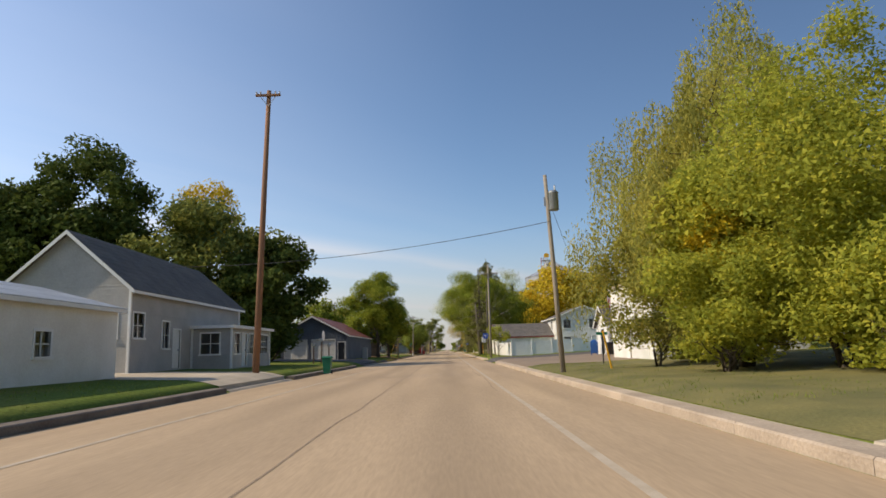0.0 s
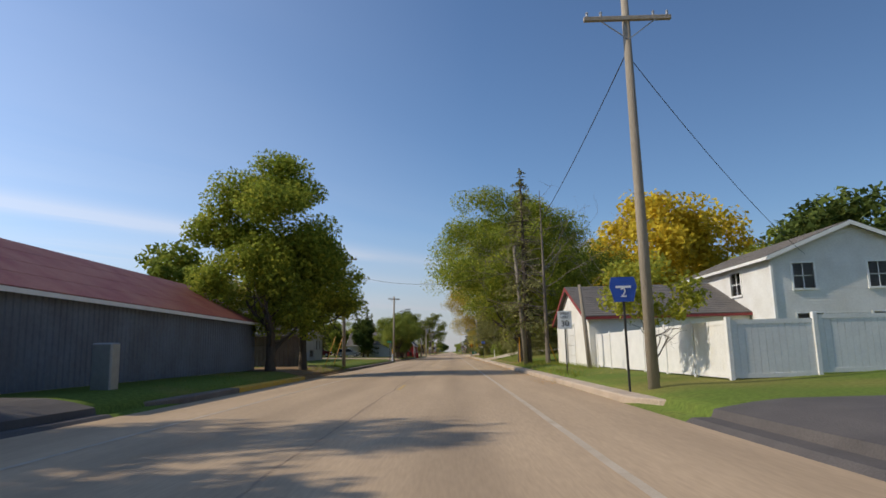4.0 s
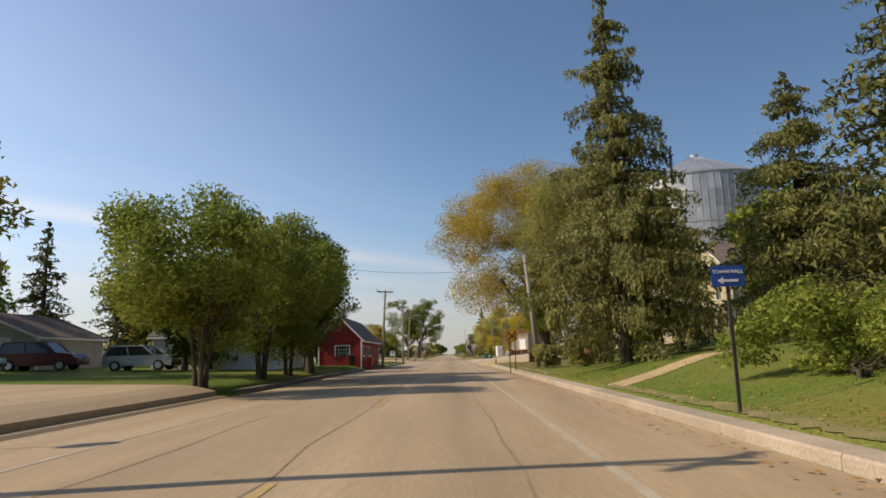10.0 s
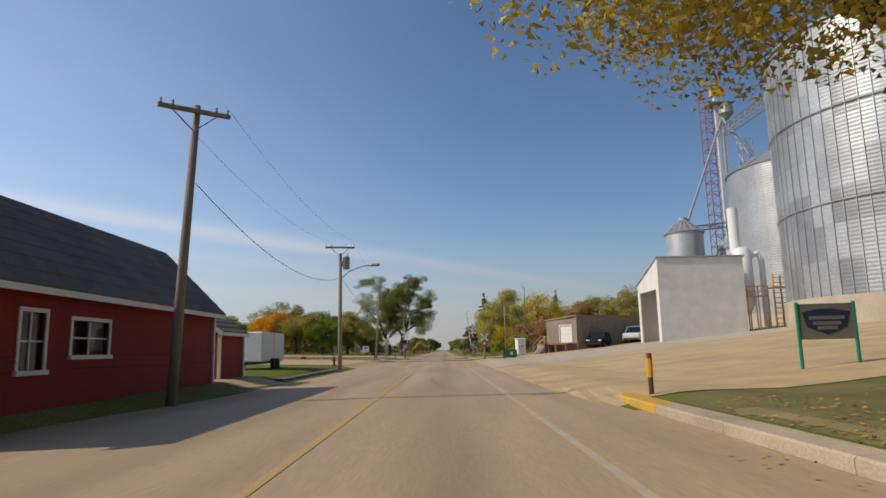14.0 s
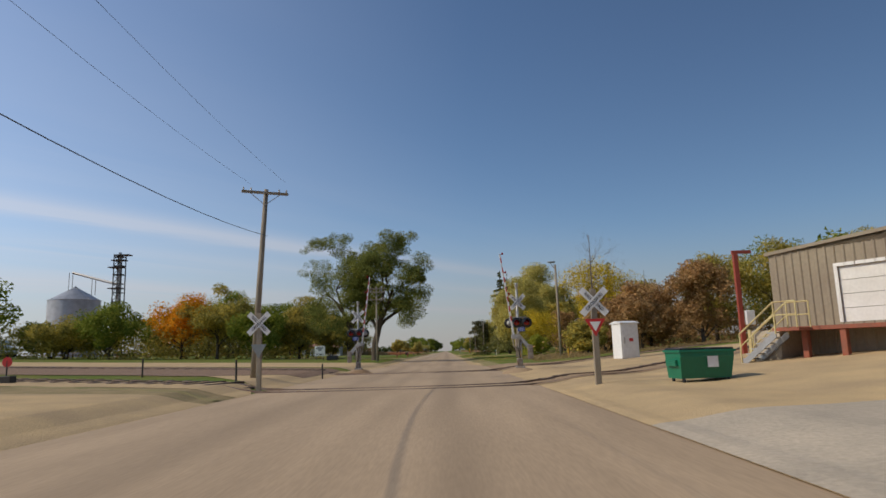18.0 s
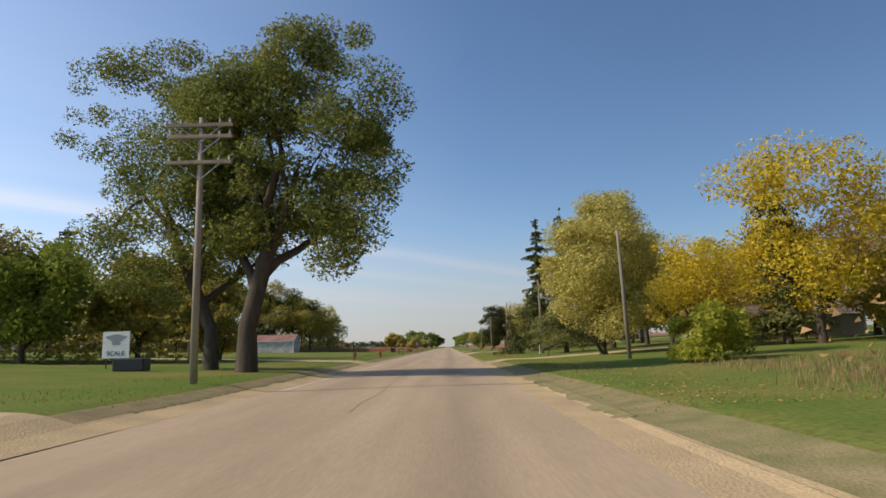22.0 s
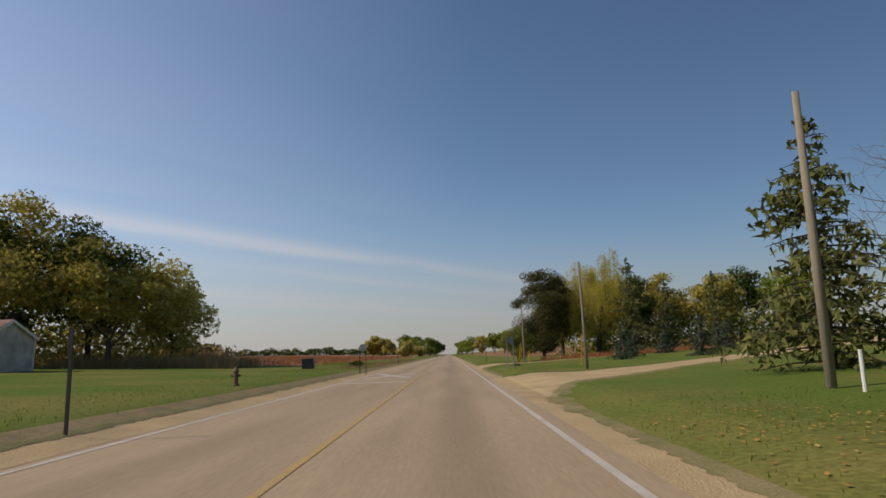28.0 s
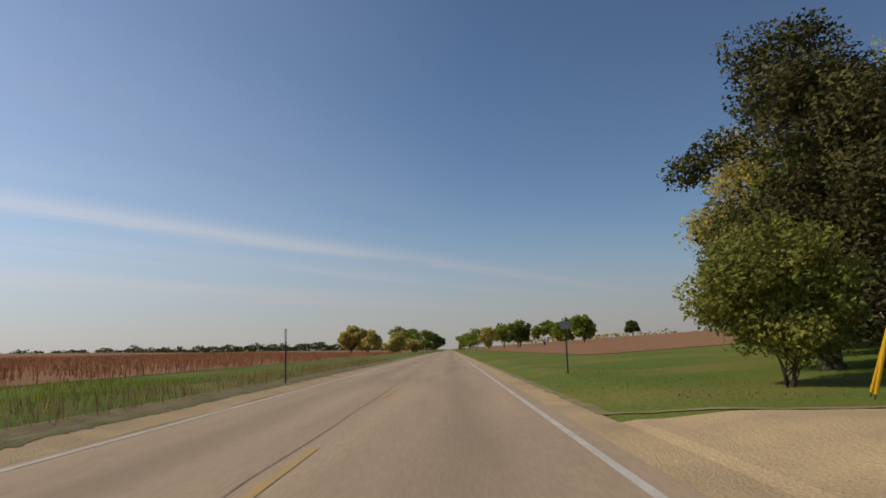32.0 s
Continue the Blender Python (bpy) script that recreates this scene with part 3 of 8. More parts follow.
# ---- trees ----
def leaf_mesh(centres, normals_bias, size, rng, aspect=1.5, droop=0.0, spread=1.0):
    """One mesh of many folded leaves; centres is an n x 3 array."""
    n = len(centres)
    d = rng.normal(size=(n, 3))
    d[:, 2] = d[:, 2] * 0.6 - droop * 2
    d /= np.linalg.norm(d, axis=1)[:, None] + 1e-9
    o = rng.normal(size=(n, 3)) * spread + normals_bias
    s = np.cross(d, o)
    s /= np.linalg.norm(s, axis=1)[:, None] + 1e-9
    L = (size * rng.uniform(0.6, 1.4, n))[:, None]
    W = L / aspect
    skew = rng.uniform(-0.35, 0.35, n)[:, None]
    tip = centres + d * L * 0.55 + s * W * skew
    c, e = centres - d * L * 0.4 + s * W * 0.5, centres - d * L * 0.4 - s * W * 0.5
    return faces(np.stack([c, e, tip], 1).reshape(-1, 3), 3)


def faces(v, k):
    """A mesh of loose faces with k corners each."""
    me = bpy.data.meshes.new("leaves")
    n = len(v) // k
    me.vertices.add(len(v))
    me.vertices.foreach_set("co", np.ascontiguousarray(v, dtype=np.float32).ravel())
    me.loops.add(n * k)
    me.loops.foreach_set("vertex_index", np.arange(n * k, dtype=np.int32))
    me.polygons.add(n)
    me.polygons.foreach_set("loop_start", np.arange(0, n * k, k, dtype=np.int32))
    me.polygons.foreach_set("loop_total", np.full(n, k, dtype=np.int32))
    me.update(calc_edges=True)
    return me


def limb(b, rng, start, direction, length, r, depth, tips, bend=0.35, n=6, forks=None):
    """A tapered, bent limb that forks; ends go to tips, and each fork goes to a shape of its own where forks is a list."""
    pts, p, d = [start], Vector(start), Vector(direction).normalized()
    steps = 4
    for k in range(steps):
        d = (d + Vector(rng.normal(size=3)) * bend * 0.4 + Vector((0, 0, 0.08))).normalized()
        p = p + d * length / steps
        pts.append(p.copy())
    b.tube(pts, [r * (1 - 0.55 * k / steps) for k in range(steps + 1)], n, False)
    tips.append(tuple(pts[-1]))
    if depth > 0:
        for k in range(rng.integers(2, 4)):
            q = pts[rng.integers(2, steps + 1)]
            nd = (d + Vector(rng.normal(size=3)) * 0.75).normalized()
            if forks is not None:
                b = Build()
                forks.append(b)
            limb(b, rng, q, nd, length * rng.uniform(0.5, 0.75), r * 0.45, depth - 1, tips, bend, max(4, n - 1), forks)


def broadleaf(name, x, y, h, w, leaf, label, seed, base=0.22, leaves=9000, size=0.34, bark=None, trunk=0.28, lean=0.0, shape=1.0, clumps=90, gap=0.16, depth_w=None, trunks=1, kind="", droop=0.0, extra=None, top=0.5, dx=0.0, dz=0.0, reach=1.0, puff=1.0):
    """A broad-leaved tree: forked trunk and limbs, crown of leaf clumps with gaps between."""
    rng = np.random.default_rng(seed)
    t = thing(name, on(x, y, 0, dz), label, "tree" if h > 3.2 else "bush", "", kind)
    dw = depth_w or w
    b, tips, boughs = Build(), [], []
    for k in range(trunks):
        a = 6.28 * k / max(1, trunks) + seed
        off = Vector((math.cos(a), math.sin(a), 0)) * (trunk * 1.5 if trunks > 1 else 0)
        fork = Vector((lean * h * base + dx * 0.3, 0, h * (base + 0.12))) + off * 2.2
        base_r = trunk * (0.7 if trunks > 1 else 1)
        slope = (fork.x - off.x * 1.2 - lean * 0.3) / (h * (base * 0.5 + 0.12))
        b.tube([off + Vector((0, 0, -0.4)), off + Vector((0, 0, 0.15)), off * 1.2 + Vector((lean * 0.3, 0, h * base * 0.5)), fork], [base_r * 1.5, base_r * 1.15, base_r * 0.92, base_r * 0.8], 9, False)
        for j in range(5 if trunks == 1 else 3):
            aj = 6.28 * j / 5 + rng.uniform(0, 1) + seed
            d = Vector((math.cos(aj) * w / h * 1.1, math.sin(aj) * dw / h * 1.1, rng.uniform(0.55, 1.2) if reach < 1.3 else rng.uniform(0.9, 1.6)))
            g = Build() if abs(x) < 16.5 else b
            limb(g, rng, tuple(fork - Vector((slope * h * 0.04 * j, 0, h * 0.04 * j))), d, min(h * rng.uniform(0.17, 0.25), w * 0.24) * reach, base_r * (0.5 if reach < 1.3 else 0.62), 2 if abs(x) < 16.5 or reach > 1.3 else 1, tips, forks=boughs if h > 8 and g is not b else None)
            if g is not b:
                boughs.append(g)
    trunk_part = part("trunk", b, bark or BARK, t, "", True)
    for g in boughs:
        part("limb", g, bark or BARK, trunk_part, "", True)
    # lobes inside an egg-shaped crown, each lobe a cluster of leafy clumps
    c, rad = [], []
    zc, rz = h * (base + 1) / 2, h * (1 - base) / 2
    lobes = max(7, clumps // 7)
    lobe_r = 0.66 * (w * dw * h * (1 - base) / lobes) ** (1 / 3)
    tries, dirs = 0, []
    while len(c) < clumps:
        tries += 1
        cand = rng.normal(size=(5, 3))
        cand = cand / np.linalg.norm(cand, axis=1)[:, None] * (rng.uniform(0.05, 1.0, 5) ** 0.42)[:, None]
        if dirs:
            cand = cand[[int(np.argmax(np.min(np.linalg.norm(cand[:, None] - np.array(dirs)[None], axis=2), axis=1)))]]
        rr = np.linalg.norm(cand[0])
        u = cand[0] / rr
        wz = u[2] * rr
        prof = (1 - abs(wz - (top - 0.5)) ** 2.2 * 0.55) * shape + (1 - shape)
        lr = lobe_r * rng.uniform(0.65, 1.3)
        k = max(0.3, 1 - lr * 0.72 / (w / 2))
        cen = np.array([u[0] * rr * w / 2 * prof * k + dx * (wz + 1) * 0.5, u[1] * rr * dw / 2 * prof * k, zc + wz * (rz - lr * 0.45)])
        if tries < 4 * clumps and noise.noise((cen[0] * 0.35 + seed, cen[1] * 0.35, cen[2] * 0.35)) < -gap * 1.6 and rng.uniform() > 0.35:
            continue
        dirs.append(u * rr)
        for j in range(8):
            q = rng.normal(size=3) + np.array([u[0], u[1], u[2] + 0.3]) * 0.7
            q /= np.linalg.norm(q)
            c.append(cen + q * lr * np.array([0.8, 0.8, 0.6]) * rng.uniform(0.55, 1.0))
            rad.append(lr * rng.uniform(0.32, 0.62) * puff)
    c, rad = np.array(c), np.array(rad)
    inner = [q for q in tips if q[2] > h * (base + 0.05) and (abs(q[0] - dx * 0.5) > 0.12 * w or q[2] > h * 0.6)][:int(clumps * 0.6)]
    if reach > 1.3 and inner:
        c = np.concatenate([c, np.array(inner) + np.array([0, 0, 0.2])])
        rad = np.concatenate([rad, lobe_r * rng.uniform(0.35, 0.6, len(inner))])
    if extra:
        c = np.concatenate([c, np.array(extra, float)])
        rad = np.concatenate([rad, np.full(len(extra), lobe_r * 0.5)])
    near = abs(x) < 16.5
    leaves, size = int(leaves * (1.7 if near else 1.5)), size * (0.82 if near else 1.15)
    share = rad ** 2 / (rad ** 2).sum()
    per = np.maximum(6, (leaves * share).astype(int))
    cr = np.repeat(c, per, 0)
    g = rng.normal(size=cr.shape)
    g /= np.linalg.norm(g, axis=1)[:, None]
    pos = cr + g * np.repeat(rad, per)[:, None] * (rng.uniform(0.05, 1, len(cr)) ** 0.42)[:, None] * np.array([1, 1, 0.72])
    if droop:
        pos[:, 2] -= np.abs(rng.normal(size=len(pos))) * droop
    pos[:, 2] = np.maximum(pos[:, 2], 0.15 + 0.1 * h * base)
    out = (pos - np.array([dx * 0.5, 0, zc])) / np.array([w / 2, dw / 2, rz])
    out /= np.linalg.norm(out, axis=1)[:, None] + 0.3
    part("crown", leaf_mesh(pos, g * 0.75 + out * 0.6 + np.array([0, 0, 0.45]), size, rng, 1.45, 0.12 + droop * 0.5, 0.72), leaf, t)
    return t


def willow(name, x, y, h, w, leaf, label, seed, leaves=16000, size=0.34, base=0.05, bark=None, drop=3.0):
    """A weeping crown: strands of narrow leaves hanging from limbs."""
    rng = np.random.default_rng(seed)
    t = thing(name, on(x, y), label, "tree")
    b, tips = Build(), []
    b.tube([(0, 0, -0.4), (0, 0, 0.2), (0.1, 0, h * 0.16), (0.2, 0.1, h * 0.32)], [0.5, 0.38, 0.32, 0.26], 9, False)
    for j in range(6):
        a = 6.28 * j / 6 + rng.uniform(0, 0.7)
        limb(b, rng, (0.15, 0.05, h * (0.2 + 0.02 * j)), (math.cos(a) * 0.6, math.sin(a) * 0.6, 1.1), h * 0.22, 0.16, 2, tips)
    part("trunk", b, bark or BARK, t, "", True)
    leaves, size = int(leaves * 1.9), size * 0.72
    ns = leaves // 22
    u = rng.normal(size=(ns, 3))
    u /= np.linalg.norm(u, axis=1)[:, None]
    u[:, 2] = np.abs(u[:, 2]) * 1.1 - 0.35
    rr = rng.uniform(0.45, 1.0, ns) ** 0.5
    lump = np.array([1 + 0.6 * noise.noise((p[0] * 2.2 + seed, p[1] * 2.2, p[2] * 2.2)) for p in u])
    tops = u * (rr * lump)[:, None] * np.array([w / 2, w / 2, h * 0.52]) + np.array([0, 0, h * 0.45])
    # most strands gather in hanging masses
    mass = tops[rng.integers(0, ns, 90)]
    mine = np.array([mass[np.argmin(((mass - p) ** 2).sum(1))] for p in tops])
    tops += (mine - tops) * rng.uniform(0.15, 0.55, ns)[:, None]
    length = rng.uniform(0.4, 1.0, ns) * drop
    k = rng.uniform(0, 1, (ns, 22))
    pos = tops[:, None, :] + np.stack([rng.normal(size=(ns, 22)) * 0.09 + u[:, None, 0] * k * 0.35, rng.normal(size=(ns, 22)) * 0.09 + u[:, None, 1] * k * 0.35, -k * length[:, None]], -1)
    pos = pos.reshape(-1, 3)
    pos = pos[pos[:, 2] > base * h + 0.2]
    out = (pos - np.array([0, 0, h * 0.4])) / np.array([w / 2, w / 2, h / 2])
    part("crown", leaf_mesh(pos, out * 0.9 + np.array([0, 0, 0.2]), size, rng, 2.4, 1.0, 0.6), leaf, t)
    return t


def spruce(name, x, y, h, w, label, seed, leaf=None, base=0.08, whorls=None, density=1.0, size=0.28, bare=0.0, bulge=0.0, trunk=0.22, hang_more=0.0, taper=0.72):
    """A conifer: straight trunk, whorls of drooping boughs with hanging needle sprays."""
    rng = np.random.default_rng(seed)
    t = thing(name, on(x, y), label, "tree")
    b = Build()
    b.tube([(0, 0, -0.3), (0, 0, h * 0.3), (0, 0, h)], [trunk * 1.3, trunk, 0.02], 8, False)
    whorls = whorls or int(h * 3.2)
    cen = []
    for k in range(whorls):
        f = k / (whorls - 1)
        z = h * (base + (0.985 - base) * f)
        r = w / 2 * (1 - f) ** taper * rng.uniform(0.7, 1.15) + 0.15
        r += bulge * math.exp(-((f - 0.72) / 0.07) ** 2)
        for j in range(max(4, int(7 * (1 - f * 0.45)))):
            a = rng.uniform(0, 6.28)
            z += rng.normal() * 0.22
            rl = r * rng.choice((0.55, 0.8, 1.0, 1.15))
            dirx, diry = math.cos(a), math.sin(a)
            p = [(dirx * rl * s, diry * rl * s, z + rl * (0.10 * s - 0.42 * s * s + 0.16 * s ** 3)) for s in (0, 0.5, 1)]
            b.tube(p, [0.035 + 0.012 * (1 - f), 0.025, 0.008], 4, False)
            if rng.uniform() < bare:
                continue
            if hang_more:
                # rows of hanging needle strings along the bough
                q = int(rl * 9 * density)
                s = rng.uniform(0.15, 1.03, q)
                o = 0.2 * rl * (1.1 - s) * rng.normal(size=q)
                foot = np.stack([dirx * rl * s - diry * o, diry * rl * s + dirx * o, z + rl * (0.10 * s - 0.42 * s * s + 0.16 * s ** 3)], 1)
                fall = rng.uniform(0.15, 0.5, q) * hang_more * min(1.2, 0.35 + rl * 0.2)
                e = rng.uniform(0, 1, (q, 7))
                cen.append((foot[:, None, :] + np.stack([rng.normal(size=(q, 7)) * 0.035, rng.normal(size=(q, 7)) * 0.035, -e * fall[:, None]], -1)).reshape(-1, 3))
                continue
            m = max(5, int(rl * 24 * density))
            s = rng.uniform(0.12, 1.03, m) ** 0.8
            spread = 0.22 * rl * (1 - s * 0.55) * rng.normal(size=m)
            hang = np.abs(rng.normal(size=m)) * 0.2 * min(1.5, 0.3 + rl * 0.35)
            cen.append(np.stack([dirx * rl * s - diry * spread, diry * rl * s + dirx * spread, z + rl * (0.10 * s - 0.42 * s * s + 0.16 * s ** 3) - hang], 1))
    part("trunk", b, BARK, t)
    cen = np.concatenate(cen)
    axis = cen * np.array([1, 1, 0])
    axis /= np.linalg.norm(axis, axis=1)[:, None] + 0.2
    part("crown", leaf_mesh(cen, axis * 0.7 + np.array([0, 0, 0.5]), size, rng, 2.6, 0.9 if hang_more else 0.45, 0.6), leaf or L_SPRUCE, t)
    return t


def bare_tree(name, x, y, h, label, seed, r=0.16, bark=None, spread=0.5, depth=3, lean=0.0):
    rng = np.random.default_rng(seed)
    t = thing(name, on(x, y), label, "tree")
    b, tips = Build(), []
    b.tube([(0, 0, -0.3), (0, 0, h * 0.2), (lean * 0.5, 0, h * 0.55), (lean, 0, h)], [r * 1.3, r, r * 0.7, 0.02], 8, False)
    part("trunk", b, bark or BARK_L, t, "", True)
    g = Build()
    for k in range(int(16 * spread / 0.5)):
        z = h * rng.uniform(0.25, 0.97)
        a = rng.uniform(0, 6.28)
        limb(g, rng, (lean * max(0, z / h - 0.3), 0, z), (math.cos(a), math.sin(a), rng.uniform(-0.1, 0.7)), h * spread * (1.15 - z / h) * 0.55 + 0.3, r * 0.22 * (1.2 - z / h) + 0.008, depth - 1, tips, 0.4, 4)
    part("branchwork", g, bark or BARK_L, t)
    return t


# ---- buildings ----
def wall_mesh(L, H, top, holes, style, lap, place):
    """One wall, L long, with openings cut through and its outer skin lapped or ribbed. top(u) is the height at u."""
    b = Build()
    zmax = max(top(L * k / 40) for k in range(41))
    us = sorted({0, L, *[h[0] for h in holes], *[h[1] for h in holes]})
    zs = [0.0]
    while zs[-1] < zmax - 1e-6:
        nxt = zs[-1] + lap if style == "lap" else 1e9
        for h in holes:
            for e in (h[2], h[3]):
                if zs[-1] + 1e-6 < e < nxt - 1e-6:
                    nxt = e
        if zs[-1] + 1e-6 < H < nxt:
            nxt = H
        zs.append(min(nxt, zmax))

    def reach(z):
        ok = [L * k / 400 for k in range(401) if top(L * k / 400) >= z - 1e-5]
        return (ok[0], ok[-1]) if ok else (L / 2, L / 2)

    for z0, z1 in zip(zs, zs[1:]):
        lo, hi = (reach(z0), reach(z1)) if z1 > H + 1e-6 else ((0, L), (0, L))
        for u0, u1 in (zip(us, us[1:]) if z1 <= H + 1e-6 else [(0, L)]):
            if any(h[0] - 1e-6 <= u0 and u1 <= h[1] + 1e-6 and h[2] - 1e-6 <= z0 and z1 <= h[3] + 1e-6 for h in holes):
                continue
            a0, b0, a1, b1 = max(u0, lo[0]), min(u1, lo[1]), max(u0, hi[0]), min(u1, hi[1])
            a1, b1 = min(a1, u1), max(b1, u0)
            if b0 - a0 < 1e-4:
                continue
            if style == "ribs":
                n = max(1, int((b0 - a0) / 0.3))
                for k in range(n):
                    f0, f1 = k / n, (k + 1) / n
                    for g0, g1, o0, o1 in ((0, 0.62, 0, 0), (0.62, 0.74, 0, 0.035), (0.74, 0.9, 0.035, 0.035), (0.9, 1, 0.035, 0)):
                        p0, p1 = f0 + (f1 - f0) * g0, f0 + (f1 - f0) * g1
                        b.face(place(a0 + (b0 - a0) * p0, o0, z0), place(a0 + (b0 - a0) * p1, o1, z0), place(a1 + (b1 - a1) * p1, o1, z1), place(a1 + (b1 - a1) * p0, o0, z1))
            else:
                o = 0.018 if style == "lap" else 0.0
                b.face(place(a0, o, z0), place(b0, o, z0), place(b1, 0, z1), place(a1, 0, z1))
                if o:
                    b.face(place(a0, 0, z0), place(b0, 0, z0), place(b0, o, z0), place(a0, o, z0))
            b.face(place(b0, -0.16, z0), place(a0, -0.16, z0), place(a1, -0.16, z1), place(b1, -0.16, z1))
    for u0, u1, z0, z1 in [h[:4] for h in holes]:
        for p, q in (((u0, z0), (u0, z1)), ((u0, z1), (u1, z1)), ((u1, z1), (u1, z0)), ((u1, z0), (u0, z0))):
            b.face(place(p[0], 0, p[1]), place(q[0], 0, q[1]), place(q[0], -0.16, q[1]), place(p[0], -0.16, p[1]))
    return b


def opening(house, place, u0, u1, z0, z1, what, trim):
    """Fills an opening: window, door, garage door or dark bay."""
    fill = lambda b, a0, a1, o0, o1, c0, c1: b.loft([[place(a0, o0, c), place(a1, o0, c), place(a1, o1, c), place(a0, o1, c)] for c in (c0, c1)])
    if what == "bay":
        return
    f, w = Build(), 0.09 if what != "garage" else 0.12
    for a in ((u0 - w, u0, z0 - (w if what == "window" else 0), z1 + w), (u1, u1 + w, z0 - (w if what == "window" else 0), z1 + w), (u0, u1, z1, z1 + w)):
        fill(f, a[0], a[1], 0.035, -0.03, a[2], a[3])
    if what.startswith("window"):
        fr = part("window", f, trim, house)
        if what == "window":
            part("sill", fill(Build(), u0 - 0.12, u1 + 0.12, 0.09, -0.05, z0 - 0.1, z0), trim, fr)
        s = Build()
        nu, nz = (2, 2) if what == "window" else (5, 3)
        for k in range(1, nu):
            c = u0 + (u1 - u0) * k / nu
            fill(s, c - 0.02, c + 0.02, -0.03, -0.07, z0, z1)
        for k in range(1, nz):
            c = z0 + (z1 - z0) * k / nz
            fill(s, u0, u1, -0.03, -0.07, c - 0.02, c + 0.02)
        part("sash", s, trim, fr)
        part("pane", Build().face(place(u0, -0.06, z0), place(u1, -0.06, z0), place(u1, -0.06, z1), place(u0, -0.06, z1)), GLASS, fr)
    elif what == "garage":
        fr = part("garage_door", f, trim, house)
        n = max(3, round((z1 - z0) / 0.55))
        for k in range(n):
            c0, c1 = z0 + (z1 - z0) * k / n, z0 + (z1 - z0) * (k + 1) / n
            part("panel", fill(Build(), u0, u1, -0.07, -0.11, c0 + 0.008, c1 - 0.008), SIDING_W, fr)
    else:
        fr = part("door", f, trim, house)
        part("door_leaf", fill(Build(), u0, u1, -0.05, -0.1, z0, z1), SIDING_W if what == "door" else DARK, fr)
        part("handle", fill(Build(), u1 - 0.16, u1 - 0.08, 0.01, -0.05, z0 + 0.95, z0 + 1.05), STEEL, fr)


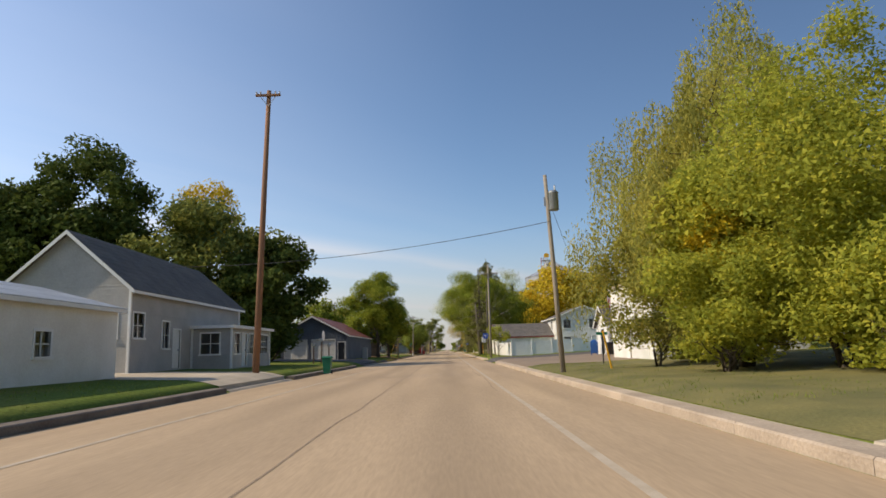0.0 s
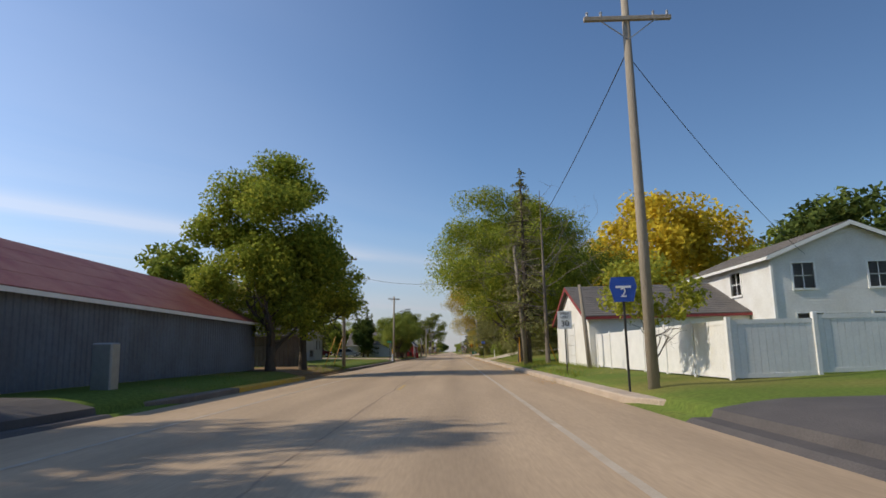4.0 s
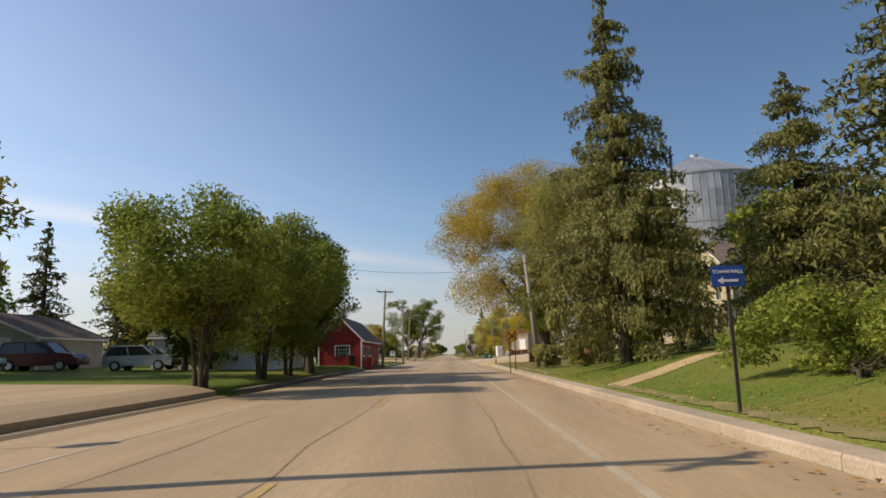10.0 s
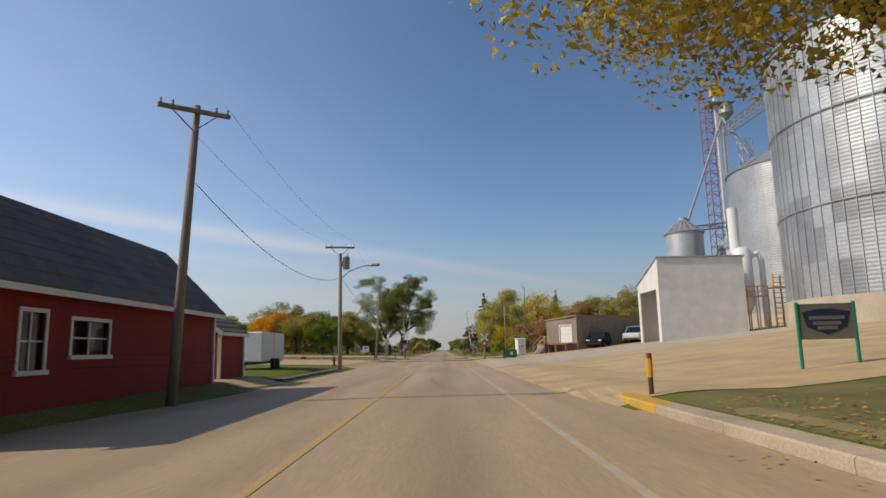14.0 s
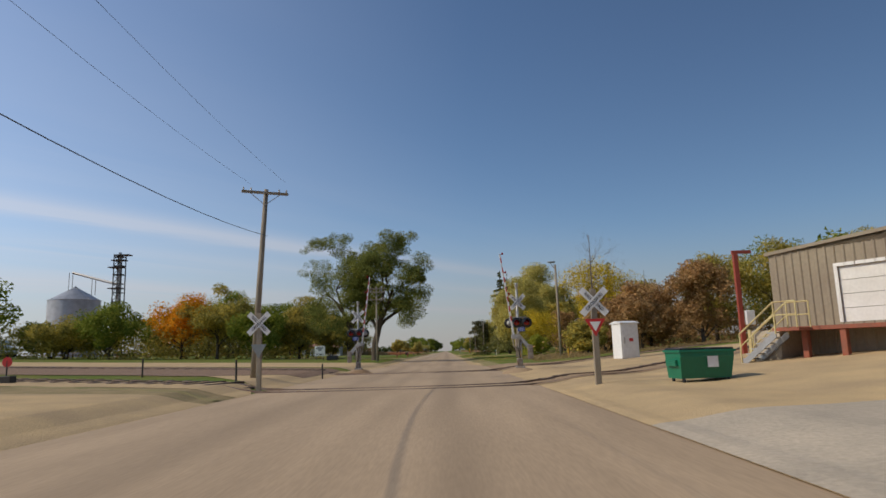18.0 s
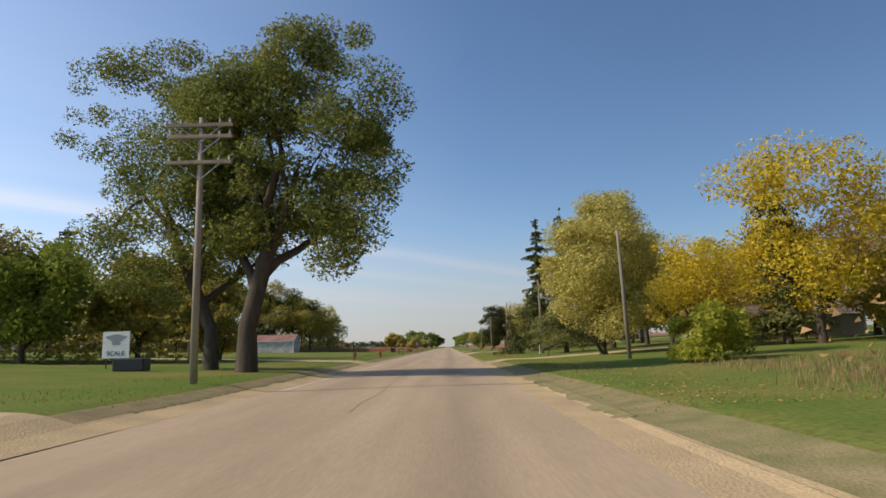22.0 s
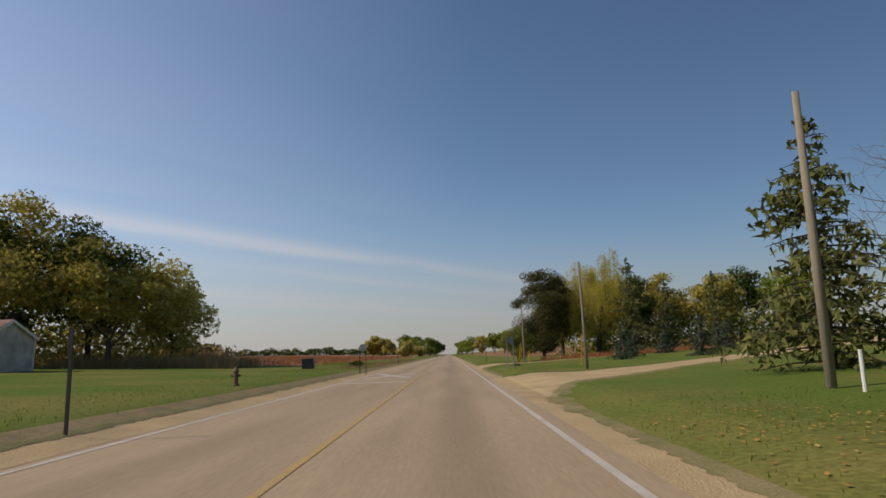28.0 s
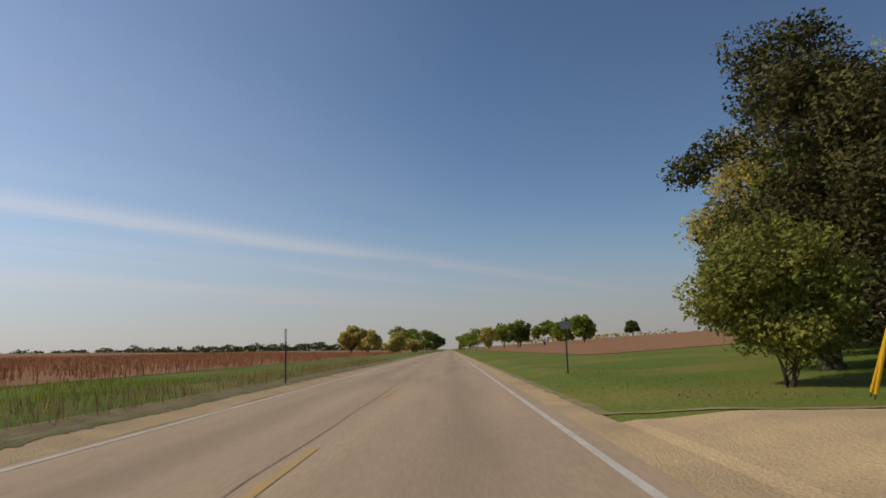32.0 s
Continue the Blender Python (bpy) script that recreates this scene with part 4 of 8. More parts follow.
def building(name, x0, x1, y0, y1, eave, ridge, axis, wall, roof, label, holes=(), style="lap", lap=0.14, over=0.35, trim=None, base=None, rz=0.0, category="house", courses=True, frame=None):
    """A house: four walls with openings, a pitched roof in courses, fascias. eave and ridge are heights over its base."""
    cx, cy = (x0 + x1) / 2, (y0 + y1) / 2
    z = min(tz(x, y) for x in (x0, x1) for y in (y0, y1)) if base is None else base
    h = thing(name, pose(cx, cy, z, 0, 0, rz), label, category)
    W, D, trim = x1 - x0, y1 - y0, trim or TRIM_W
    sides = {"S": (W, lambda u, o, c: (-W / 2 + u, -D / 2 - o, c)), "N": (W, lambda u, o, c: (W / 2 - u, D / 2 + o, c)),
             "E": (D, lambda u, o, c: (W / 2 + o, -D / 2 + u, c)), "W": (D, lambda u, o, c: (-W / 2 - o, D / 2 - u, c))}
    gable = {"y": "SN", "x": "EW", "flat": "", "shed": ""}[axis]
    for s, (L, place) in sides.items():
        mine = [q[1:5] for q in holes if q[0] == s]
        if s in gable:
            top = lambda u, L=L: eave + (ridge - eave) * (1 - abs(2 * u / L - 1))
        elif axis == "shed":      # low along the north, high along the south
            top = (lambda u: ridge) if s == "S" else (lambda u: eave) if s == "N" else (lambda u, L=L: ridge + (eave - ridge) * u / L) if s == "E" else (lambda u, L=L: eave + (ridge - eave) * u / L)
        else:
            top = lambda u: eave
        part("wall", wall_mesh(L, eave, top, mine, style, lap, place), wall, h)
        for q in holes:
            if q[0] == s:
                opening(h, place, *q[1:6], frame or trim)
    for cxs, cys in ((-1, -1), (1, -1), (1, 1), (-1, 1)):
        if style == "lap":
            part("corner_board", Build().box(cxs * W / 2 - 0.06 + cxs * 0.025, cxs * W / 2 + 0.06 + cxs * 0.025, cys * D / 2 - 0.06 + cys * 0.025, cys * D / 2 + 0.06 + cys * 0.025, 0, eave), trim, h)
    b, t, courses_made, boards = Build(), 0.1, [], []
    if axis in "xy":
        run, length = (W, D) if axis == "y" else (D, W)
        slope = (ridge - eave) / (run / 2)
        put = (lambda a, c, d: (a, c, d)) if axis == "y" else (lambda a, c, d: (c, a, d))
        r = run / 2 + over
        ends = (-length / 2 - over, length / 2 + over)
        b.loft([[put(-r, e, ridge - slope * r + 0.08), put(0, e, ridge + 0.08), put(r, e, ridge - slope * r + 0.08), put(r, e, ridge - slope * r - 0.02), put(0, e, ridge - 0.02), put(-r, e, ridge - slope * r - 0.02)] for e in ends])
        for sg in (-1, 1):
            n = max(2, int(r / (0.3 if courses else 0.9)))
            for k in range(n):
                r0, r1 = r * k / n, r * (k + 1) / n + 0.015
                z0, z1, lift = ridge - slope * r0 + 0.085, ridge - slope * r1 + 0.085, 0.028 if courses else 0.012
                courses_made.append(Build().loft([[put(sg * r0, e, z0), put(sg * r0, e, z0 + 0.006), put(sg * r1, e, z1 + lift), put(sg * r1, e, z1)] for e in (ends[0] - 0.01, ends[1] + 0.01)]))
            for e in (-1, 1):
                q = e * (length / 2 + over)
                boards.append(Build().loft([[put(sg * rr, q + o, ridge - slope * rr + 0.075 + d) for d, o in ((0.0, 0.03 * e), (-0.2, 0.03 * e), (-0.2, 0.004 * e), (0.0, 0.004 * e))] for rr in (0, r)]))
            boards.append(Build().loft([[put(sg * (r + o), e, ridge - slope * r + 0.05 + d) for d, o in ((0, 0.03), (-0.14, 0.03), (-0.14, 0.004), (0, 0.004))] for e in ends]))
    elif axis == "shed":
        b.loft([[(e, -D / 2 - over, ridge + 0.1), (e, D / 2 + over, eave + 0.1), (e, D / 2 + over, eave - 0.02), (e, -D / 2 - over, ridge - 0.02)] for e in (-W / 2 - over, W / 2 + over)])
    else:
        b.box(-W / 2 - over, W / 2 + over, -D / 2 - over, D / 2 + over, eave, eave + 0.18)
    deck = part("roof", b, roof, h)
    for q in courses_made:
        part("shingle_course" if courses else "roof_sheet", q, roof, deck)
    for q in boards:
        part("fascia", q, trim, h)
    part("floor_slab", Build().box(-W / 2 + 0.17, W / 2 - 0.17, -D / 2 + 0.17, D / 2 - 0.17, -0.6, 0.02), CONCRETE, h)
    part("foundation", Build().box(-W / 2 - 0.01, W / 2 + 0.01, -D / 2 - 0.01, D / 2 + 0.01, -0.9, 0.0), CONCRETE, h)
    return h


building("storage_shed", -19.5, -13.0, 11, 25, 2.7, 3.6, "y", STUCCO_W, GALV, "low white block shed with a pale metal roof", [("E", 3, 4, 0, 2, "door"), ("E", 9, 9.8, 0.9, 1.7, "window")], "plain", over=0.25, courses=False)
building("house", -21.5, -15.3, 30.5, 46.5, 4.2, 6.9, "y", SIDING_P, SHINGLE, "pale grey-sided gabled house with dark shingle roof", [("E", 0.4, 1.5, 1.7, 2.9, "window"), ("E", 3.6, 4.4, 1.2, 2.6, "window"), ("E", 5, 5.9, 0.1, 2.2, "door"), ("S", 4.6, 5.6, 1.7, 2.9, "window")])
building("porch_wing", -15.2, -12.9, 38.0, 46.0, 2.4, 2.9, "flat", SIDING_P, TRIM_W, "enclosed glazed porch with flat white roof beside the grey house", [("E", 0.5, 1.5, 0.9, 2.1, "window"), ("E", 2.0, 2.9, 0.1, 2.1, "door"), ("E", 3.4, 5.4, 0.9, 2.1, "window_grid"), ("E", 5.6, 7.6, 0.9, 2.1, "window_grid"), ("S", 0.5, 1.6, 0.9, 2.1, "window")], over=0.3, category="porch")
building("equipment_garage", -20.0, -11.8, 75, 98, 2.9, 5.1, "y", STEEL_BLUE, ROOF_RED, "long blue-grey steel garage with red roof and two white doors", [("S", 0.9, 3.4, 0, 2.3, "garage"), ("S", 4.1, 6.7, 0, 2.3, "garage"), ("S", 7.1, 7.9, 0, 2.0, "dark")], "ribs", courses=False, category="garage")
# the lean-to's boards are coloured very dark to carry the shade on it
building("lean_to_shed", -15.4, -11.8, 106.0, 109.5, 2.2, 2.8, "flat", mat("weathered_boards", (0.16, 0.13, 0.10), 0.9, 1.3, 0.3, 0.1, (0.10, 0.085, 0.07), 9.0), SHINGLE, "small weathered dark board shed behind the maple", [], "ribs", category="shed")
building("ranch_house", -26.4, -17.2, 120.5, 144.5, 3.2, 5.6, "y", SIDING_P, SHINGLE_B, "long low pale-sided ranch house with brown shingle roof", [("E", 5, 5.8, 1.4, 2.4, "window"), ("E", 8, 8.8, 1.4, 2.4, "window"), ("E", 12.6, 13.5, 1.4, 2.4, "window"), ("E", 13.9, 14.7, 1.4, 2.4, "window"), ("E", 17, 18.8, 0.5, 1.2, "window"), ("E", 20.5, 21.2, 1.4, 2.4, "window"), ("E", 22.3, 23, 1.4, 2.4, "window")], trim=TRIM_T)
building("white_house", -21.0, -12.3, 190, 202, 2.6, 5.2, "x", SIDING_W, SHINGLE, "white-sided house with grey roof behind the small trees", [("E", 2, 3.2, 0.9, 2.2, "window"), ("E", 5, 6, 0.1, 2.1, "door"), ("E", 8, 9.2, 0.9, 2.2, "window"), ("S", 3, 4.2, 0.9, 2.2, "window")])
building("red_barn", -12.6, -8.55, 206.3, 220.6, 2.85, 4.9, "y", BARN_RED, SHINGLE, "red clapboard shop with white trim and dark shingle roof", [("S", 1.6, 2.9, 1.1, 2.1, "window_grid"), ("E", 0.8, 2.2, 1.15, 2.05, "window"), ("E", 3.6, 4.4, 0.85, 2.05, "window"), ("E", 5.4, 7.0, 1.15, 1.95, "window")], category="barn")
building("red_shed", -12.2, -9.2, 223.2, 226.2, 2.0, 3.0, "y", BARN_RED, SHINGLE_B, "small red board shed with brown shingle roof", [("S", 0.9, 1.8, 0, 1.6, "dark")], lap=0.2, over=0.2, category="shed")

building("block_garage", 11.2, 19.5, 34.5, 43.4, 4.5, 5, "flat", STUCCO_W, CONCRETE, "white block garage with parapet and overhead door", [("W", 4.0, 7.6, 0, 2.35, "garage"), ("W", 2.2, 2.8, 1.7, 2.0, "window"), ("W", 1.0, 1.6, 1.7, 2.0, "window")], "plain", over=0.1, category="garage")
building("post_office", 13.9, 22.4, 44.6, 55.5, 2.7, 5.6, "y", SIDING_W, SHINGLE, "small white-sided post office with grey shingle roof", [("W", 4.2, 5.6, 0.9, 2.2, "window"), ("W", 8, 9.2, 0.9, 2.2, "window"), ("W", 1.3, 2.3, 0.05, 2.1, "dark")])
building("entrance_porch", 13.0, 13.9, 51.6, 55.4, 2.5, 4.0, "x", SIDING_W, SHINGLE, "gabled white entrance of the post office", [("W", 1.3, 2.4, 0.05, 2.1, "dark")], over=0.3, category="porch")
building("detached_garage", 7.1, 17.5, 92.6, 102.4, 2.6, 4.5, "x", STUCCO_W, SHINGLE, "white garage with red rake boards and grey shingle roof", [("W", 3.4, 5.9, 0, 2.3, "garage")], "plain", trim=TRIM_R, frame=TRIM_W, over=0.25, category="garage")
building("two_storey_house", 15.4, 23.0, 90, 102, 4.8, 6.3, "y", SIDING_W, SHINGLE, "white two-storey house with dark shutters", [("S", 1.0, 2.0, 3.2, 4.4, "window"), ("S", 4.6, 5.6, 3.2, 4.4, "window"), ("S", 1.0, 2.2, 0.9, 2.0, "window"), ("S", 4.6, 5.8, 0.9, 2.0, "window"), ("W", 7.5, 8.7, 3.2, 4.4, "window")])
building("farm_outbuilding", 27.0, 35.0, 104, 112, 2.4, 3.6, "x", SIDING_W, SIDING_W, "low white building with a pale metal roof", [], "plain", courses=False, category="shed")
building("brown_house", 23.5, 33.0, 140, 152, 4.4, 6.8, "y", mat("dark_brown_boards", (0.10, 0.06, 0.045), 0.8, 1.2, 0.25, 0.05, (0.07, 0.045, 0.035), 10.0), SHINGLE_B, "dark brown boarded house behind the spruces", [("W", 2.0, 3.4, 1.8, 3.2, "window"), ("W", 6.0, 7.4, 1.8, 3.2, "window"), ("S", 2.0, 3.4, 1.8, 3.2, "window")], over=0.5)
building("cream_house", 23.4, 32.0, 197, 207, 5.8, 8.8, "x", SIDING_CREAM, SHINGLE_B, "tall cream-sided two-storey house on the bank", [("W", 1.6, 2.6, 3.5, 5.0, "window"), ("W", 6.6, 7.6, 3.5, 5.0, "window"), ("W", 1.4, 2.6, 0.8, 2.2, "window"), ("W", 6.4, 7.8, 0.8, 2.2, "window"), ("S", 1.5, 2.5, 3.5, 5.0, "window"), ("S", 5.5, 6.5, 3.5, 5.0, "window"), ("S", 1.5, 2.7, 0.8, 2.2, "window")], over=0.4)
building("scale_house", 21.4, 30.0, 259.8, 266.6, 6.2, 8.4, "shed", SIDING_W, GALV, "white steel-clad drive-through grain shed with an open bay", [("W", 0.7, 6.0, 0, 5.3, "bay"), ("E", 0.7, 6.0, 0, 5.3, "bay")], "plain", over=0.15, category="shed")
building("steel_warehouse", 13.15, 26.15, 273.85, 279.35, 3.85, 4.2, "shed", STEEL_TAN, STEEL_TAN, "tan corrugated steel warehouse with a white loading door", [("W", 2.5, 4.5, 1.15, 3.1, "garage")], "ribs", over=0.12, rz=30.0, category="warehouse")
building("farm_house", 24.0, 36.0, 362, 372, 2.6, 5.4, "x", SIDING_T, SHINGLE_B, "low tan farmhouse with brown roof among trees", [("W", 2, 3.4, 0.9, 2.1, "window"), ("W", 6, 7.4, 0.9, 2.1, "window"), ("S", 3, 4.4, 0.9, 2.1, "window")])
building("old_shed", -39.5, -29.5, 428, 433, 2.3, 3.4, "x", mat("peeling_white_boards", (0.66, 0.62, 0.55), 0.9, 1.3, 0.3, 0.1, (0.42, 0.37, 0.31), 9.0), ROOF_RUST, "long weathered white shed with a rusty roof", [("S", 0.6, 2.0, 0, 1.9, "dark")], lap=0.2, over=0.2, category="shed")

# ---- trees along the road ----
willow("willow_tree", 12.2, 26.5, 17, 12, L_WILLOW, "tall willow with olive and yellow hanging leaves", 3, 46000, 0.24, base=0.03, drop=4.5)
broadleaf("bank_willow", 10.4, 22.5, 7.5, 7.0, L_LIME, "low leafy willow growth under the tall willow", 4, 0.03, 12000, 0.26, clumps=90, trunks=4, trunk=0.12)
broadleaf("willow_shrub", 11.4, 29.0, 8.0, 7.0, L_WILLOW, "yellow-green willow scrub reaching to the ground", 6, 0.02, 14000, 0.2, clumps=100, trunks=4, trunk=0.1)
broadleaf("box_elder", 11.6, 18.5, 11.0, 8.4, L_LIME, "leafy box elder with yellowing leaves by the kerb", 5, 0.0, 22000, 0.18, clumps=150, trunks=3, trunk=0.16)
broadleaf("box_elder", 9.5, 21.4, 6.2, 3.0, L_YELLOW, "slim box elder turned clear yellow among the willow scrub", 50, 0.35, 3600, 0.15, clumps=40, trunk=0.07)
broadleaf("box_elder", 15.4, 19.5, 9.0, 8.0, L_WILLOW, "leafy box elder thicket beside the willow", 51, 0.0, 15000, 0.2, clumps=110, trunks=3, trunk=0.14)
broadleaf("willow_shrub", 8.9, 20.6, 4.6, 5.4, L_LIME, "yellow-green willow scrub along the verge", 52, 0.0, 9000, 0.17, clumps=70, trunks=4, trunk=0.06)
broadleaf("willow_shrub", 11.2, 15.6, 3.4, 5.0, L_LIME, "low yellowing scrub under the box elder", 53, 0.0, 8000, 0.17, clumps=60, trunks=4, trunk=0.05)
broadleaf("willow_shrub", 8.8, 27.0, 5.5, 5.6, L_WILLOW, "yellow-green willow scrub before the block garage", 54, 0.0, 9000, 0.18, clumps=70, trunks=4, trunk=0.06)
broadleaf("willow_shrub", 14.6, 15.4, 3.6, 5.0, L_LIME, "low leafy scrub at the corner of the drive", 55, 0.0, 7000, 0.18, clumps=60, trunks=4, trunk=0.05)
broadleaf("maple_tree", -35.5, 62, 21.8, 17, L_DARK, "large dark green maple behind the houses", 11, 0.08, leaves=22000, size=0.4, clumps=200, trunk=0.5)
broadleaf("maple_tree", -43, 60, 17.5, 14, L_DARK, "wide dark green maple behind the lean-to house", 56, 0.05, leaves=14000, size=0.42, clumps=150, trunk=0.4)
broadleaf("maple_tree", -23.5, 61, 17.0, 14, L_COTTON, "yellow-green maple starting to turn behind the houses", 12, 0.04, leaves=17000, size=0.36, clumps=160, trunk=0.35)
broadleaf("gold_maple", -25.0, 66, 20.0, 7.5, L_YELLOW, "slim maple turning gold behind the houses", 57, 0.35, leaves=6000, size=0.3, clumps=60)
broadleaf("maple_tree", -17.2, 61, 12.2, 10.5, L_DARK, "dark green maple with a dense low crown", 13, 0.02, leaves=19000, size=0.34, clumps=150)
broadleaf("maple_tree", -9.3, 99.8, 8.8, 8.2, L_MAPLE, "lower green maple beside the great one", 59, 0.26, leaves=15000, size=0.24, clumps=80, trunk=0.24)
broadleaf("maple_tree", -10.6, 97.2, 13.3, 9.4, L_MAPLE, "broad green maple beside the road", 14, 0.1, leaves=32000, size=0.24, clumps=120)
spruce("norway_spruce", 5.4, 105, 14.2, 4.6, "tall sparse spruce with brown lower boughs", 15, L_NEEDLE_O, base=0.2, density=0.8, bare=0.3)
bare_tree("dead_tree", 6.5, 103.2, 12.0, "dead grey tree with bare twigs", 16, 0.13, spread=0.8)
broadleaf("maple_tree", 5.8, 113, 14.6, 13.5, L_MAPLE, "big green maple overhanging the road", 17, 0.14, dx=-1.0, leaves=64000, size=0.19, clumps=250)
broadleaf("gold_maple", 20, 126, 17, 13, L_YELLOW, "gold autumn maple behind the garage", 18, leaves=8000, size=0.45)
spruce("drooping_spruce", 8.4, 131.2, 18.5, 11.0, "broad drooping spruce with hanging boughs", 19, L_NEEDLE_O, base=0.12, density=2.6, size=0.18, hang_more=2.6, taper=0.5, trunk=0.36)
broadleaf("lime_maple", 10.4, 147.2, 19.5, 22.5, L_LIME, "yellow-green maple leaning over the pavement", 20, 0.24, reach=1.5, trunk=0.38, leaves=60000, size=0.2, clumps=210, extra=[(-6, -1, 5.5), (-5, 0.5, 5.2), (-4, -1, 6), (-6.5, 0, 7), (-3, 0, 5.5), (-5, 1, 7.5), (-2, -1, 6.2), (-7, 0.5, 8.5), (-3.5, -2, 6.8), (-1, -2, 5.2), (1, -2, 5.6), (2.5, -1, 5.0)])
spruce("norway_spruce", 7.7, 172.8, 17.6, 8.4, "tall dark spruce with a pointed top", 21, L_NEEDLE_O, base=0.13, density=1.8, size=0.19, hang_more=1.5, taper=0.8)
spruce("norway_spruce", 16.0, 173, 12.2, 9.5, "dark spruce in a front garden", 22, L_NEEDLE_O, base=0.06, density=3.6, size=0.22)
broadleaf("gold_maple", 8.9, 204.5, 19.5, 21.0, L_GOLD, "huge half-golden shade tree over the road", 23, 0.16, depth_w=13, leaves=100000, size=0.16, clumps=330, trunk=0.55, extra=[(-8, 0, 6.4), (-7, 0, 5.4), (-6, -1, 5.2), (-5, 0, 5.4), (-4, 0, 5.2), (-6, 1, 6.8), (-3, -1, 5.2), (-2, -1, 4.6), (-1, -1.5, 4.4), (0.5, -1.5, 4.4), (1.5, -1, 4.8), (-7.5, 1, 7.6), (-3, 0, 6.6), (-1, 0, 6)])
broadleaf("maple_tree", -9.0, 185.8, 9.0, 5.6, L_DARK, "tall dark green tree on the lawn", 41, 0.2, leaves=20000, size=0.19, clumps=120)
broadleaf("apple_tree", -11.8, 197.0, 6.9, 6.0, L_COTTON, "spreading apple tree before the white house", 42, 0.15, leaves=10000, size=0.18, clumps=70, trunk=0.13)
broadleaf("silver_maple", 10.6, 193.6, 15.0, 11.2, L_SAGE, "tall olive-leaved tree on a thick leaning trunk", 58, 0.3, leaves=42000, size=0.16, clumps=140, trunk=0.42, gap=0.0, reach=1.5, lean=-0.32, dx=-0.3)
broadleaf("box_elder", 8.4, 202.2, 7.6, 5.6, L_GREEN, "green suckers growing round the great trunk", 43, 0.3, leaves=9000, size=0.17, clumps=60, trunk=0.12)
for y, h, s in ((168.2, 7.7, 24), (175.7, 8.1, 25), (180.8, 7.6, 26)):
    broadleaf("ornamental_tree", -9.1, y, h, 8.0, L_FRESH, "small round multi-stemmed tree on the lawn", s, 0.15, leaves=18000, size=0.18, trunks=4, trunk=0.12, clumps=130)
broadleaf("cottonwood", -12.2, 339.5, 18.6, 12.2, L_COTTON, "great cottonwood with an open crown", 27, 0.22, leaves=32000, size=0.195, puff=0.66, trunk=0.36, gap=0.2, clumps=98, reach=1.5, lean=-0.1, dx=-4.8, depth_w=9, bark=BARK, extra=[(-4.5, 0, 4.5), (-5.6, 1, 5.2), (-3.2, -1, 5.0), (-6.2, 0, 6.6), (-2.2, 0, 4.2), (-4.8, -1, 6.0)])
broadleaf("cottonwood", -9.5, 336.8, 18.2, 13.4, L_COTTON, "great cottonwood reaching over the road", 28, 0.24, leaves=44000, size=0.195, puff=0.66, trunk=0.46, gap=0.2, clumps=133, reach=1.5, lean=0.08, dx=2.6, depth_w=8, bark=BARK, extra=[(5.4, -2.5, 8.6), (6.4, -3, 7.6), (4.8, -3, 6.8), (5.8, -3, 6.0), (6.8, -3, 8.8), (4.6, -2, 5.4), (7.0, -2, 12.2), (6.4, -2.6, 13.2), (4.0, -2, 7.6), (4.4, -2, 4.9)])
broadleaf("orange_maple", -49, 370, 10, 9.5, L_ORANGE, "bright orange maple in the distance", 29, leaves=4000, size=0.45)
broadleaf("silver_maple", 11.9, 356, 12.6, 10.5, L_SILVER, "pale silver-green maple with a full crown", 30, 0.04, leaves=36000, size=0.22, clumps=170)
spruce("norway_spruce", 12.6, 394, 18.5, 5.6, "very tall spruce with a dense bulge near the top", 31, base=0.04, density=2.6, size=0.2, bulge=0.9, hang_more=1.1)
spruce("norway_spruce", 12.0, 372, 14.6, 8, "shaggy grey-green spruce beside the farm drive", 32, L_NEEDLE_O, base=0.1, density=2.4, size=0.22)
broadleaf("silver_maple", 18.0, 377, 17, 12.5, L_SILVER, "tall full silver maple behind the spruce", 60, 0.12, leaves=36000, size=0.22, clumps=150, trunk=0.36)
willow("willow_tree", 18.4, 467, 14.2, 10.5, L_WILLOW_Y, "yellow-green weeping willow at the field edge", 33, 30000, 0.22, drop=3.2)
broadleaf("oak_tree", 11.2, 464, 10.8, 8.4, L_OAK, "dark oak at the field edge", 34, 0.03, leaves=30000, size=0.19, clumps=130)
broadleaf("willow_shrub", 7.7, 459.8, 3.8, 3.8, L_SHRUB, "leafy green scrub at the foot of the oak", 35, 0.0, 11000, 0.14, clumps=80, trunks=4, trunk=0.05)


# ---- paving, gravel and fields ----
flat("side_street", [(-70, 61), (-7.9, 61), (-7.9, 75), (-70, 75)], ASPHALT, "dark asphalt side street", 0.02, "road")
flat("side_street", [(4.0, 60.3), (90, 62), (90, 72.2), (4.0, 71.3)], ASPHALT, "dark asphalt side street beside the white fence", 0.02, "road")
flat("parking_lot", [(4.55, 37.5), (11.1, 37.5), (13.9, 44), (13.9, 60.3), (4.55, 60.3)], mat("old_asphalt", (0.28, 0.21, 0.15), 0.9, 0.35, 0.1, 0.02, (0.225, 0.17, 0.12), 90.0), "worn brownish asphalt lot before the post office", 0.025, "pavement")
flat("driveway", [(-16, 24.2), (-7.9, 23.6), (-7.9, 33), (-16, 32)], CONCRETE, "pale concrete driveway beside the grey house", 0.02, "pavement")
flat("driveway", [(4.1, -4), (20, -4), (20, 5.5), (4.1, 7.2)], CONCRETE, "concrete driveway apron at the corner", 0.025, "pavement")
flat("driveway", [(-13, 96), (-7.9, 95), (-7.9, 110), (-13, 108)], DIRT, "bare dirt drive under the maple", 0.02, "pavement")
